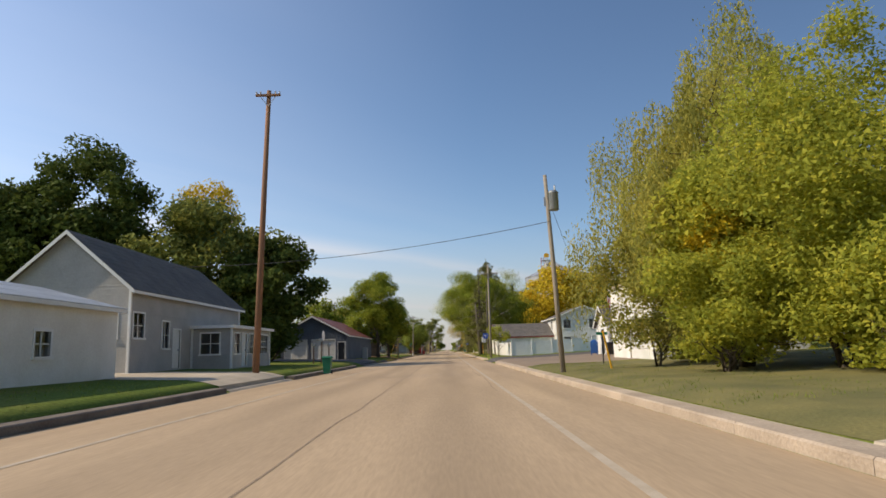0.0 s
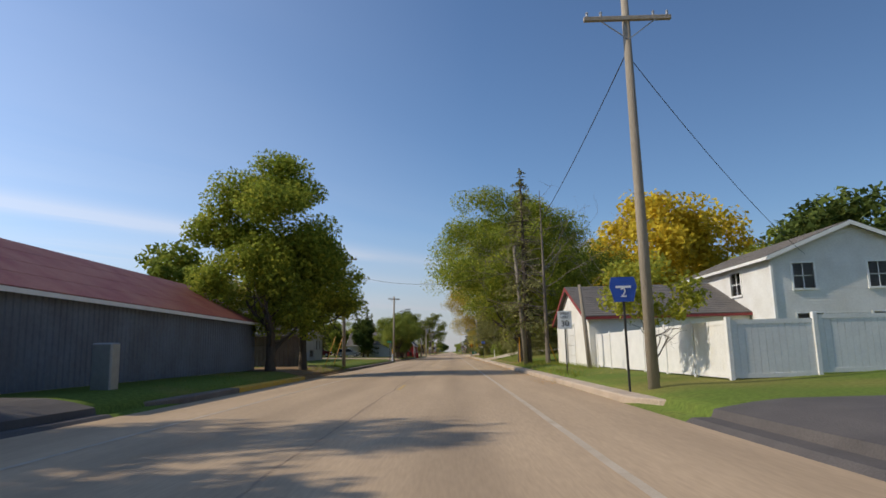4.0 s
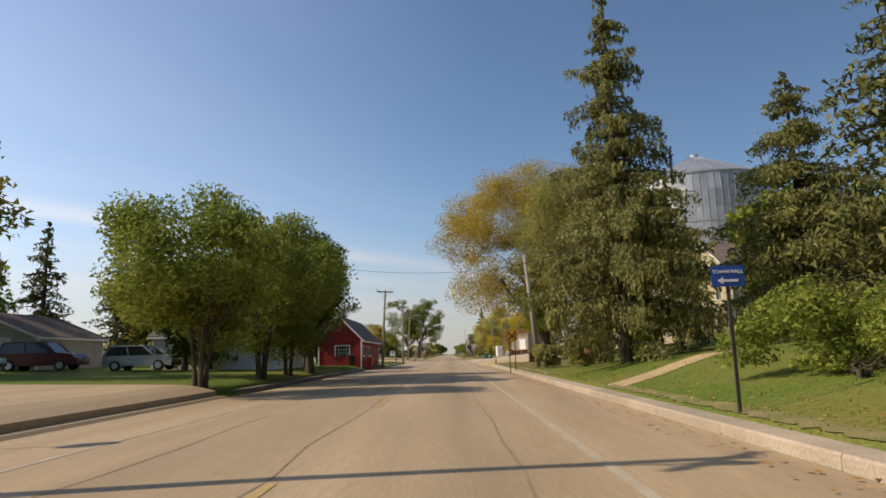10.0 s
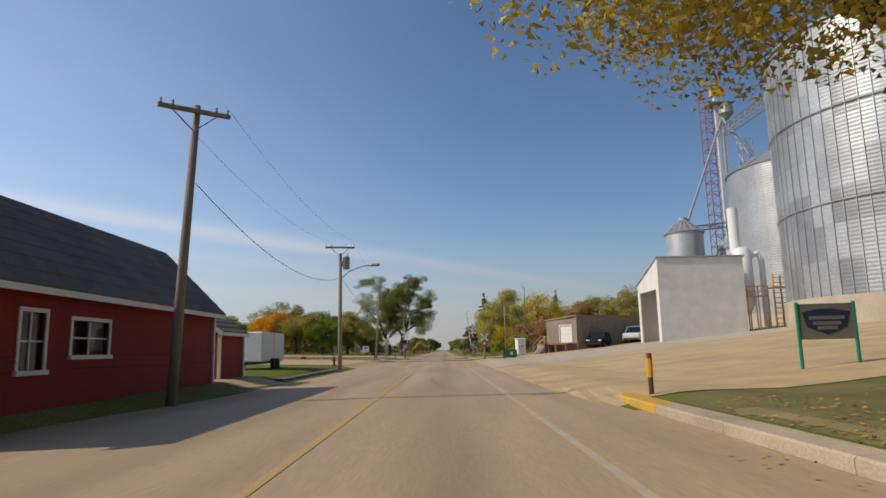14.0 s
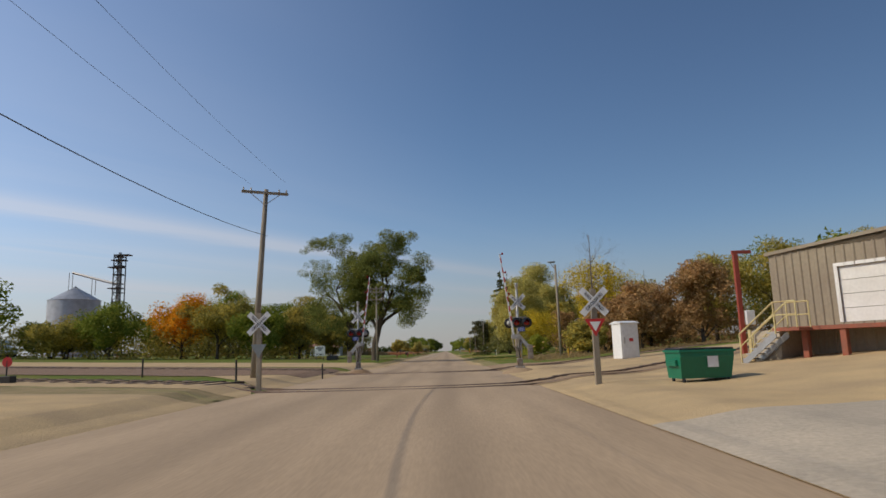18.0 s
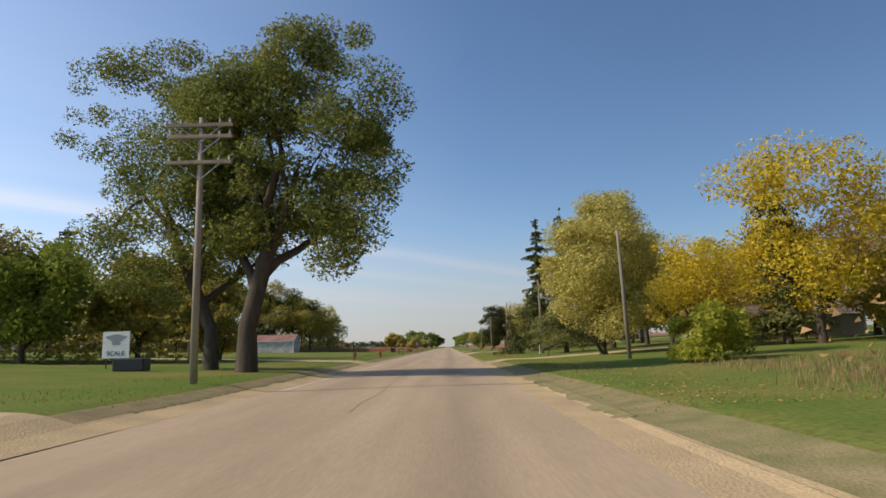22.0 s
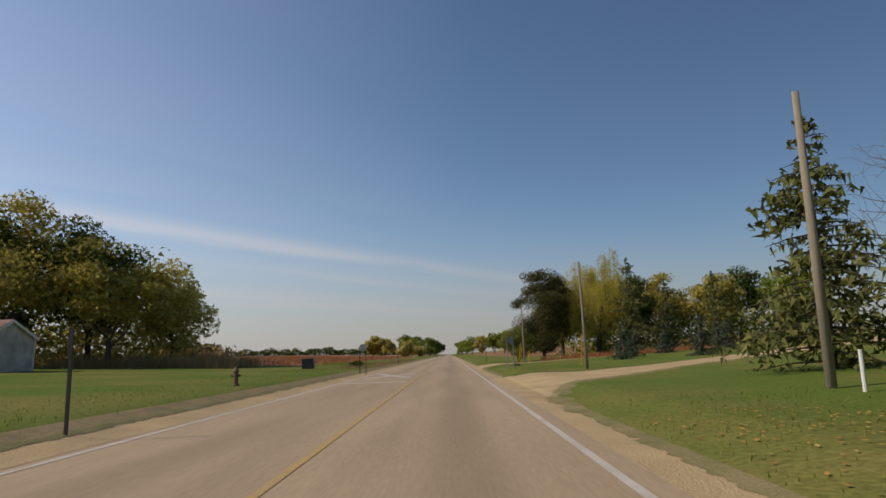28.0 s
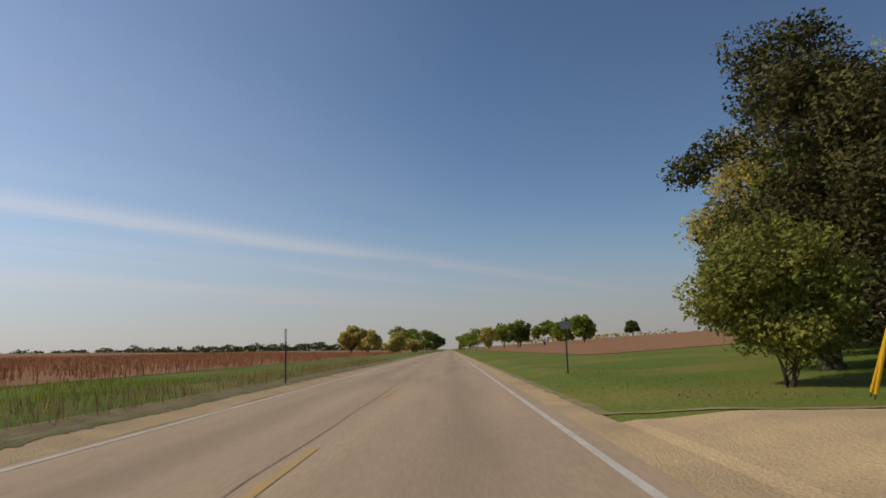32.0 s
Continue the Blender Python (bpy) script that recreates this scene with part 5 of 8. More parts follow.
flat("side_street", [(-70, 154), (-7.9, 152), (-7.9, 168), (-70, 166)], ROAD, "pale concrete side street", 0.02, "road")
flat("driveway", [(4.5, 135.5), (30, 144), (30, 153), (4.58, 149.5)], CONCRETE, "concrete driveway across the kerb", 0.03, "pavement")
flat("garden_path", [(4.58, 163.3), (20, 175.8), (20, 177.4), (4.58, 164.9)], GRAVEL, "pale gravel path to a front garden", 0.02, "pavement")
flat("driveway", [(-20, 221.8), (-7.5, 221.2), (-6.9, 226), (-20, 226)], GRAVEL, "gravel drive beside the red shop", 0.02, "pavement")
flat("gravel_lane", [(-90, 252), (-6.5, 248), (-6.5, 270), (-90, 274)], GRAVEL, "dusty gravel lane beside the railway", 0.03, "pavement")
flat("gravel_yard", [(3.3, 211.5), (70, 214), (70, 300), (3.3, 296)], GRAVEL, "wide pale gravel yard at the grain elevator", 0.03, "pavement")
flat("concrete_drive", [(3.3, 243), (8, 243.5), (16, 247), (40, 250), (40, 268), (3.3, 262)], CONCRETE, "concrete drive towards the grain bins", 0.05, "pavement")
flat("ballast_bed", [(-90, 296), (-8, 277.5), (-6.4, 272.5), (-20, 275.5), (-90, 290)], GRAVEL, "dusty gravel round the railway tracks", 0.05, "ground")
flat("ballast_bed", [(-90, 322), (-7.6, 297.5), (-7.6, 285.5), (-12, 283.5), (-90, 302)], BALLAST, "reddish ballast bed of the railway", 0.07, "ground")
flat("ballast_bed", [(3.0, 274.3), (8, 277), (16, 283), (34, 298.5), (34, 302), (16, 286.5), (7, 280), (3.0, 278)], DIRT_TAN, "dusty brown trackbed between the rails", 0.06, "ground")
flat("ballast_bed", [(3.0, 291.2), (8, 293.8), (16, 299.5), (34, 315.5), (34, 319), (16, 303), (7, 296.6), (3.0, 294)], DIRT_TAN, "dusty brown trackbed between the rails", 0.06, "ground")
flat("field_verge", [(-20, 270.4), (-6.5, 269.5), (-6.5, 273.0), (-20, 274.9)], DRY_VERGE, "dry weedy strip before the tracks", 0.02, "ground")
flat("gravel_lane", [(-5.5, 277), (-8, 277.5), (-12, 283.5), (-7.6, 285.5), (-5.5, 286)], GRAVEL, "dusty gravel beside the crossing", 0.045, "ground")
flat("gravel_lane", [(-7.6, 285.5), (-5.5, 286), (-5.5, 300), (-7.6, 297.5)], GRAVEL, "dusty gravel beside the crossing", 0.045, "ground")
flat("gravel_lane", [(-90, 316), (-5.8, 300), (-5.8, 318), (-90, 330)], GRAVEL, "pale gravel road past the crossing", 0.03, "pavement")
flat("gravel_yard", [(2.6, 292), (14, 296), (8, 300), (2.6, 304)], DIRT_TAN, "trampled dirt beside the crossing", 0.035, "pavement")
for y0, y1, w in ((318, 355, 3.1), (359.5, 407.5, 2.9), (422, 439, 2.9), (455, 800, 2.85)):
    flat("gravel_shoulder", [(2.0, y0), (w, y0), (w, y1), (2.0, y1)], GRAVEL, "pale gravel road shoulder", 0.012, "ground")
flat("gravel_shoulder", [(-6.6, 318), (-5.8, 318), (-5.8, 800), (-6.6, 800)], GRAVEL, "narrow gravel road shoulder", 0.012, "ground")
flat("driveway", [(2.0, 354.8), (24, 361.6), (24, 365), (2.0, 359.6)], GRAVEL, "gravel farm drive", 0.03, "pavement")
flat("driveway", [(-30, 366), (-6.2, 355.0), (-6.2, 360), (-30, 370)], GRAVEL, "gravel field drive", 0.03, "pavement")
flat("driveway", [(2.0, 405), (2.9, 406.5), (4.2, 411.4), (7, 415), (12, 420.7), (12, 425.2), (7, 422.3), (2.0, 423.2)], GRAVEL, "broad gravel drive mouth of a farm", 0.02, "pavement")
flat("driveway", [(12, 420.7), (50, 453), (50, 460), (12, 425.2)], GRAVEL, "broad gravel drive curving up to a farm", 0.02, "pavement")
flat("driveway", [(2.0, 436), (2.75, 438.2), (2.9, 444), (3.3, 448), (8.5, 453.2), (8.5, 454.9), (5.4, 455.2), (2.0, 456.6)], GRAVEL, "gravel mouth of a field drive", 0.02, "pavement")
flat("driveway", [(8.5, 453.2), (26, 460), (26, 461.4), (8.5, 454.9)], GRAVEL, "gravel field drive beside the oak", 0.02, "pavement")
flat("corn_field", [(-700, 452), (-14.5, 452), (-14.5, 1200), (-700, 1200)], FIELD, "dry rust-brown corn field", 0.05, "field")
flat("ploughed_field", [(12, 500), (700, 480), (700, 1200), (12, 1200)], FIELD, "bare brown ploughed field", 0.08, "field")
flat("gravel_shoulder", [(2.0, 296), (3.7, 296), (3.1, 318), (2.0, 318)], GRAVEL, "pale gravel road shoulder", 0.014, "ground")
flat("field_verge", [(-7.2, 318), (-6.6, 318), (-6.6, 640), (-7.2, 640)], DRY_VERGE, "dry trampled grass along the shoulder", 0.004, "ground")
flat("field_verge", [(3.1, 300), (4.4, 300), (3.9, 356), (3.1, 356)], DRY_CORNER, "worn leaf-strewn verge", 0.02, "ground")

flat("field_verge", [(4.6, 186), (11, 186), (13, 211), (6.4, 211.6), (4.6, 210.5)], DRY_VERGE_OLIVE, "dry leaf-strewn lawn under the golden tree", 0.012, "ground")
flat("field_verge", [(4.6, 7), (18, 7), (18, 34), (4.6, 37)], DRY_VERGE_OLIVE, "dry olive grass verge along the kerb", 0.012, "ground")


def ragged(path, w, material, label, seed, lift=0.03):
    """A worn grass margin with an uneven edge along a path."""
    rng = np.random.default_rng(seed)
    b, pts = Build(), []
    for (ax, ay), (bx, by) in zip(path, path[1:]):
        n = max(2, int(math.hypot(bx - ax, by - ay) / 0.14))
        nx, ny = (ay - by), (bx - ax)
        k = 1 / math.hypot(nx, ny)
        for i in range(n):
            f = i / n
            pts.append((ax + (bx - ax) * f, ay + (by - ay) * f, nx * k, ny * k))
    rows = []
    for i, (x, y, nx, ny) in enumerate(pts):
        o = w * (0.5 + 0.45 * noise.noise((i * 0.11, seed, 0)) + 0.4 * noise.noise((i * 0.55, seed, 5)))
        q = w * (0.55 + 0.5 * noise.noise((i * 0.13, seed, 9)))
        z = max(sheet_z(x, y), road_z(x, y) - 0.03) + lift
        p, q = (x + nx * o, y + ny * o), (x - nx * q, y - ny * q)
        rows.append([(*p, max(sheet_z(*p), road_z(*p) - 0.03) + 0.02), (x, y, z), (*q, sheet_z(*q) - 0.01)])
    v = [p for r in rows for p in r]
    f = [(3 * i + j, 3 * i + j + 1, 3 * i + j + 4, 3 * i + j + 3) for i in range(len(rows) - 1) for j in (0, 1)]
    me = bpy.data.meshes.new("margin")
    me.from_pydata(v, [], f)
    return tagged(part("field_verge", me, material), label, "ground", "", "structure")


ragged([(2.95, 402), (3.05, 406.5), (4.3, 411.3), (7.1, 414.9), (12.1, 420.5), (20, 427.3)], 0.6, DRY_CORNER, "dry trampled grass at the drive corner", 1)
ragged([(30, 441.2), (12, 425.4), (7, 422.5), (3.4, 423.6), (2.9, 425), (2.9, 438)], 0.35, DRY_CORNER, "dry trampled grass along the drive", 2)
ragged([(2.95, 361), (2.95, 404)], 0.4, DRY_CORNER, "dry worn grass edge along the shoulder", 3, 0.022)
ragged([(-6.7, 520), (-6.7, 362)], 0.35, DRY_CORNER, "dry worn grass edge along the shoulder", 4, 0.022)
ragged([(-6.7, 353), (-6.7, 320)], 0.35, DRY_CORNER, "dry worn grass edge along the shoulder", 5, 0.022)

ragged([(2.9, 428), (2.85, 438.2), (3.0, 444), (3.5, 447.9), (8.6, 453.1), (26, 459.9)], 0.45, DRY_CORNER, "dry trampled grass at the field drive", 6)
ragged([(26, 461.5), (8.5, 455.1), (5.2, 455.5), (2.95, 457.5), (2.9, 520)], 0.3, DRY_CORNER, "dry trampled grass beyond the field drive", 7)
ragged([(-15.5, 274.5), (-6.9, 271.0)], 0.7, DRY_CORNER, "dry grass strip before the tracks", 8, 0.05)

ragged([(3.2, 318), (3.2, 353.4)], 0.5, DRY_CORNER, "dry leaf-strewn grass along the shoulder", 14)
ragged([(4.6, 355.5), (24, 361.6)], 0.5, DRY_CORNER, "dry leaf-strewn grass at the farm drive", 9)
ragged([(24, 365.0), (3.4, 359.95), (2.95, 362)], 0.5, DRY_CORNER, "dry worn grass beyond the farm drive", 10)

ragged([(5.0, 112), (5.0, 137)], 0.55, DRY_CORNER, "dry leafy grass margin behind the kerb", 11, 0.02)
ragged([(5.0, 150), (5.0, 165)], 0.5, DRY_CORNER, "dry leafy grass margin behind the kerb", 12, 0.02)
ragged([(5.0, 176), (5.1, 208)], 0.6, DRY_CORNER, "dry leafy grass margin behind the kerb", 13, 0.02)


# ---- kerbs: cast lengths with joints ----
def kerb(name, path, material, label, w=0.5, h=0.17, piece=3.0):
    c = tagged(new(name), label, "kerb", "", "structure")
    for (ax, ay), (bx, by) in zip(path, path[1:]):
        d = Vector((bx - ax, by - ay, 0))
        n = max(1, round(d.length / piece))
        u = d.normalized()
        s = Vector((u.y, -u.x, 0))          # to the right of the way
        step = d.length / n
        me = None
        for k in range(n):
            if me is None:
                q = Build()
                ring = lambda e: [Vector((0, 0, -0.2)) + u * e, Vector((0, 0, h - 0.03)) + u * e, s * 0.03 + Vector((0, 0, h)) + u * e, s * (w - 0.03) + Vector((0, 0, h + 0.01)) + u * e, s * w + Vector((0, 0, h - 0.02)) + u * e, s * w + Vector((0, 0, -0.2)) + u * e]
                q.loft([ring(0.006), ring(step - 0.006)])
                me = q.mesh("length")
            o = part("length", me, material, c, "", False, Matrix.Translation(Vector((ax, ay, -0.012)) + u * step * k))
    return c


def arc(cx, cy, r, a0, a1, n=6):
    return [(cx + r * math.cos(radians(a0 + (a1 - a0) * k / n)), cy + r * math.sin(radians(a0 + (a1 - a0) * k / n))) for k in range(n + 1)]


kerb("kerb_right", [(14, 7.6), (6.3, 7.6), (4.7, 9.0)], CURB, "short concrete kerb return beside the driveway")
kerb("kerb_right", [(4.1, -30), (4.1, 55)] + arc(8.1, 56, 4.0, 180, 125), CURB, "weathered pale concrete kerb along the road")
kerb("kerb_right", [(40, 73.4), (8.6, 72.6)] + arc(7.1, 75.4, 3.0, -90, -180) + [(4.1, 148.8)], CURB, "weathered pale concrete kerb along the road")
kerb("kerb_right", [(4.1, 148.8), (4.1, 209.8)], CURB, "weathered pale concrete kerb along the road")
kerb("yellow_kerb", [(4.1, 209.8), (4.1, 211.8)] + arc(6.7, 212.0, 2.6, 180, 100), CURB_YELLOW, "yellow-painted kerb end at the gravel yard")
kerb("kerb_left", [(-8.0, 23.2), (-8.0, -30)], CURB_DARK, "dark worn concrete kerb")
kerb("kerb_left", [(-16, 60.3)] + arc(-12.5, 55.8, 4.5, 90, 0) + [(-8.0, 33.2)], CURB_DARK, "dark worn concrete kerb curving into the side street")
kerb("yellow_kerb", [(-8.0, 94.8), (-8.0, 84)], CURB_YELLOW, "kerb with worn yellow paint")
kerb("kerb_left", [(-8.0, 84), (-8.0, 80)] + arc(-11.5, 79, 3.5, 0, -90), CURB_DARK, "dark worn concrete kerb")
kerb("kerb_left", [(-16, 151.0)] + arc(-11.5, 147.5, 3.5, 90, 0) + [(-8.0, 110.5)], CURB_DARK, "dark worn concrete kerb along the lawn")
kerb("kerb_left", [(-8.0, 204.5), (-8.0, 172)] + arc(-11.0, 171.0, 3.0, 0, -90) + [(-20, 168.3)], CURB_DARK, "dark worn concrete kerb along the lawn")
kerb("kerb_left", [(-7.4, 243.5), (-7.4, 226.5)], CURB_DARK, "low worn kerb along the grass strip")
kerb("yellow_kerb", [(-13, 248.0)] + arc(-9.9, 244.6, 2.6, 75, 0) + [(-7.4, 243.5)], CURB_YELLOW, "kerb corner with worn yellow paint")

# ---- railway marks and road paint ----
def bar(name, pts, material, label, lift=0.008):
    b = Build()
    b.face(*[(x, y, road_z(x, y) + lift) for x, y in pts])
    return solid(name, b, material, label, "road marking", "structure")


def cross_mark(cx, y0, y1, half, w, material, label):
    b = Build()
    for s in (-1, 1):
        for k in range(6):
            f0, f1 = k / 6, (k + 1) / 6
            p, q = (cx + s * half * (2 * f0 - 1), y0 + (y1 - y0) * f0), (cx + s * half * (2 * f1 - 1), y0 + (y1 - y0) * f1)
            b.face(*[(x, y, road_z(x, y) + 0.008 + 0.004 * (s > 0)) for x, y in ((p[0] - w / 2, p[1]), (p[0] + w / 2, p[1]), (q[0] + w / 2, q[1]), (q[0] - w / 2, q[1]))])
    return solid("crossing_mark", b, material, label, "road marking", "structure")


bar("stop_bar", [(-1.75, 187.3), (1.7, 187.3), (1.7, 187.9), (-1.75, 187.9)], PAINT_FADED, "faded white bar across the lane")
cross_mark(0.05, 193.2, 199.0, 0.85, 0.4, PAINT_FADED, "faded white railway cross painted in the lane")
for x in (-0.85, 0.85):
    me = text_mesh("R", 1.3, PAINT_FADED, None, pose(x, 191.7, road_z(0, 0) + 0.01), "painted_letter")
    tagged(me, "faded white letter painted in the lane", "road marking", "", "structure")
cross_mark(-3.75, 425.8, 434.2, 1.25, 0.5, PAINT_W, "white railway cross painted in the oncoming lane")
bar("stop_bar", [(-5.3, 419.6), (-2.2, 419.6), (-2.2, 420.2), (-5.3, 420.2)], PAINT_W, "white bar across the oncoming lane")


# ---- the railway ----
def curve_at(pts, s):
    """Point on a smooth line through pts at parameter s (0 to len - 1)."""
    i = min(int(s), len(pts) - 2)
    f = s - i
    p = [Vector(pts[max(0, min(len(pts) - 1, i + k))]) for k in (-1, 0, 1, 2)]
    return 0.5 * ((2 * p[1]) + (p[2] - p[0]) * f + (2 * p[0] - 5 * p[1] + 4 * p[2] - p[3]) * f * f + (3 * p[1] - p[0] - 3 * p[2] + p[3]) * f ** 3)


def track(name, pts, label):
    t = tagged(new(name), label, "railway track", "", "structure")
    dense = [curve_at(pts, s * (len(pts) - 1) / 240) for s in range(241)]
    for side in (-0.72, 0.72):
        b, rings = Build(), []
        level = [max(sheet_z(p.x, p.y) + 0.04, 0.0) for p in dense]
        for k, p in enumerate(dense):
            d = (dense[min(k + 1, 240)] - dense[max(k - 1, 0)]).normalized()
            n = Vector((-d.y, d.x))
            q = p + n * side
            near = level[max(0, k - 3):k + 4]
            low = max(sheet_z(q.x, q.y) + 0.015, 0.0)
            z = min(max(sum(near) / len(near), low), low + 0.05) - 0.115
            rings.append([(q.x + n.x * o, q.y + n.y * o, z + c) for o, c in ((-0.06, 0.02), (-0.035, 0.14), (0.035, 0.14), (0.06, 0.02))])
        b.loft(rings)
        part("rail", b, RAIL, t)
    length = sum((a - c).length for a, c in zip(dense, dense[1:]))
    tie = Build().box(-0.12, 0.12, -1.25, 1.25, -0.1, 0.06, 0.02).mesh("tie")
    run, nxt = 0.0, 0.0
    for a, c in zip(dense, dense[1:]):
        run += (c - a).length
        if run >= nxt and -34 < a.x < 34:
            nxt = run + 0.75
            if not edge_left(a.y) - 0.6 < a.x < edge_right(a.y) + 0.8:
                d = c - a
                part("tie", tie, TIE, t, "", False, pose(a.x, a.y, sheet_z(a.x, a.y) - (0.05 if a.x > -8 else 0.0), 0, 0, math.degrees(math.atan2(d.y, d.x))))
    return t


NEAR_TRACK = [(-90, 300), (-50, 288.5), (-24, 281), (-9, 276.3), (0, 275), (7, 278), (16, 284.5), (34, 300), (80, 345)]
FAR_TRACK = [(-90, 318), (-50, 306), (-24, 298.5), (-9, 293.5), (0, 291.6), (7, 294.8), (16, 301), (34, 317), (80, 362)]
track("railway_track", NEAR_TRACK, "rusty railway track crossing the road")
track("railway_track", FAR_TRACK, "second rusty railway track past the signals")


# ---- poles, wires ----
def pole(x, y, h, material, label, arms=(), trafos=(), lamp=None, r=0.15, lean=0.0):
    """A utility pole: arms (height, length, turn), transformers (height, side), a street lamp (height, reach)."""
    t = thing("utility_pole", on(x, y), label, "pole")
    part("post", Build().tube([(0, 0, -0.6), (lean * 0.5, 0, h * 0.5), (lean, 0, h)], [r, r * 0.85, r * 0.65], 10), material, t, "", True)
    lx = lambda z: lean * z / h
    for z, L, turn in arms:
        m = pose(lx(z), -r * 0.9, z, 0, 0, turn)
        a = part("crossarm", Build().box(-L / 2, L / 2, -0.06, 0.06, -0.06, 0.06, 0.01), material, t, "", False, m)
        for k in (-1, 1):
            part("brace", Build().tube([(k * L * 0.32, -0.02, -0.05), (0, 0.03, -0.6)], 0.018, 5), STEEL, a)
        for k in (-0.46, -0.3, 0.3, 0.46):
            part("insulator", Build().lathe([(0.03, 0.05), (0.045, 0.1), (0.03, 0.14), (0.045, 0.18), (0.02, 0.22)], 7, k * L), STEEL, a)
    for z, s in trafos:
        small = Matrix.Scale(0.62 if abs(s) < 0.5 else 1.0, 4)
        q = part("transformer", Build().lathe([(0.05, -0.02), (0.2, 0.0), (0.23, 0.05), (0.23, 0.75), (0.25, 0.78), (0.16, 0.88), (0.05, 0.9)], 14), SIGN_W if abs(s) < 0.5 else SIGN_BACK, t, "white steel transformer drum" if abs(s) < 0.5 else "grey steel transformer drum", True, Matrix.Translation((lx(z) + s * 0.42 + (0.1 if abs(s) < 0.5 else 0), 0, z)) @ small)
        part("bushing", Build().lathe([(0.03, 0.88), (0.05, 0.95), (0.03, 1.0), (0.05, 1.05), (0.02, 1.15)], 7, 0.08), SIGN_W, q)
        part("bracket", Build().box(-0.42 if s > 0 else 0.2, -0.2 if s > 0 else 0.42, -0.04, 0.04, 0.2, 0.6), STEEL, q)
    if lamp:
        z, reach = lamp
        q = part("lamp_arm", Build().tube([(lx(z), 0, z), (lx(z) + reach * 0.3, 0, z + 0.55), (lx(z) + reach * 0.7, 0, z + 0.85), (lx(z) + reach, 0, z + 0.95)], 0.035, 7), STEEL, t, "", True)
        part("lamp_head", Build().loft([[(lx(z) + reach + a * 0.75 - 0.05, w * s, z + 0.95 + c) for s, c in ((-1, 0), (-0.7, 0.09), (0.7, 0.09), (1, 0), (0.6, -0.08), (-0.6, -0.08))] for a, w in ((0, 0.05), (0.25, 0.14), (0.75, 0.15), (1, 0.06))]), SIGN_BACK, q)
    return t


def wire(a, b, sag, label, r=0.013):
    A, B = Vector(a), Vector(b)
    pts = [A.lerp(B, k / 14) - Vector((0, 0, sag * 4 * (k / 14) * (1 - k / 14))) for k in range(15)]
    return solid("overhead_wire", Build().tube(pts, r, 5), WIRE, label, "cable")


pole(-9.5, 31.6, 14.6, POLE_NEW, "tall orange-brown timber pole with a small top arm", [(14.3, 1.3, 0)], r=0.17, lean=0.45)
pole(4.85, 27.2, 8.6, POLE_GREY, "grey timber pole with a white transformer", [], [(7.0, 0.6)], r=0.12, lean=-0.35)
pole(5.1, 76.2, 11.1, POLE_GREY, "tall grey pole with a crossarm beside the white fence", [(10.0, 2.4, 0)], r=0.15)
pole(6.75, 91.2, 4.1, POLE_GREY, "short leaning grey post beside the white garage", r=0.12, lean=-0.3)
pole(5.2, 104.6, 8.4, POLE_GREY, "thick pale pole before the spruce", r=0.16, lean=-0.5)
pole(-8.7, 111.5, 9.0, POLE_GREY, "grey pole with crossarm and two transformers", [(8.75, 2.1, 0)], [(6.6, -1), (6.5, 1)], r=0.15, lean=0.05)
pole(-8.25, 151.0, 9.2, POLE_GREY, "grey pole with crossarm and street lamp", [(8.8, 1.9, 38)], lamp=(6.3, 1.7), r=0.16, lean=0.2)
pole(-9.6, 188.5, 9.3, POLE_GREY, "grey pole with a crossarm behind small trees", [(9.1, 2.0, 30)], r=0.15, lean=0.3)
pole(5.7, 186.2, 7.3, POLE_GREY, "pale leaning pole without arms by the railway sign", r=0.17, lean=-0.65)
pole(-7.4, 214.5, 8.4, POLE_GREY, "grey pole with a crossarm beside the red shop", [(8.2, 2.0, 35)], r=0.15, lean=0.4)
pole(-7.0, 240.0, 8.0, POLE_GREY, "grey pole with crossarm, transformer and street lamp", [(8.4, 2.0, 10)], [(6.9, 1)], lamp=(6.2, 2.0), r=0.16)
pole(-9.0, 281.2, 9.0, POLE_GREY, "brown pole with a heavy crossarm beside the tracks", [(8.8, 2.2, 25)], r=0.16, lean=0.5)
pole(-8.2, 327.3, 8.9, POLE_GREY, "pole with three crossarms in front of the cottonwoods", [(8.6, 2.2, 0), (8.2, 2.2, 0), (7.3, 2.2, 0)], r=0.13)
pole(11.4, 315.0, 9.2, POLE_GREY, "pale pole with a small bracket in the brush", lamp=(8.5, -0.7), r=0.15, lean=-0.1)
pole(10.5, 344.0, 7.6, POLE_GREY, "pale leaning pole beside the farm", r=0.13, lean=-0.25)
pole(10.2, 376.0, 8.0, POLE_GREY, "pale pole with a white transformer on a lawn", [], [(5.9, 0.35)], r=0.14, lean=-0.2)
pole(9.0, 403.3, 7.4, POLE_GREY, "pale bare pole beside the gravel drive", r=0.13)
pole(8.1, 426.0, 6.4, POLE_GREY, "pale bare pole on the lawn", r=0.10, lean=-0.15)
pole(7.7, 454.2, 6.0, POLE_GREY, "pale brown pole at the field edge", r=0.10, lean=-0.1)
tops = [(-8.7, 111.4, 9.6), (-8.1, 150.9, 9.6), (-9.3, 188.4, 9.2), (-7.35, 215.5, 8.8), (-7.0, 239.9, 8.9), (-8.4, 281.1, 9.6), (-8.2, 327.2, 9.3)]
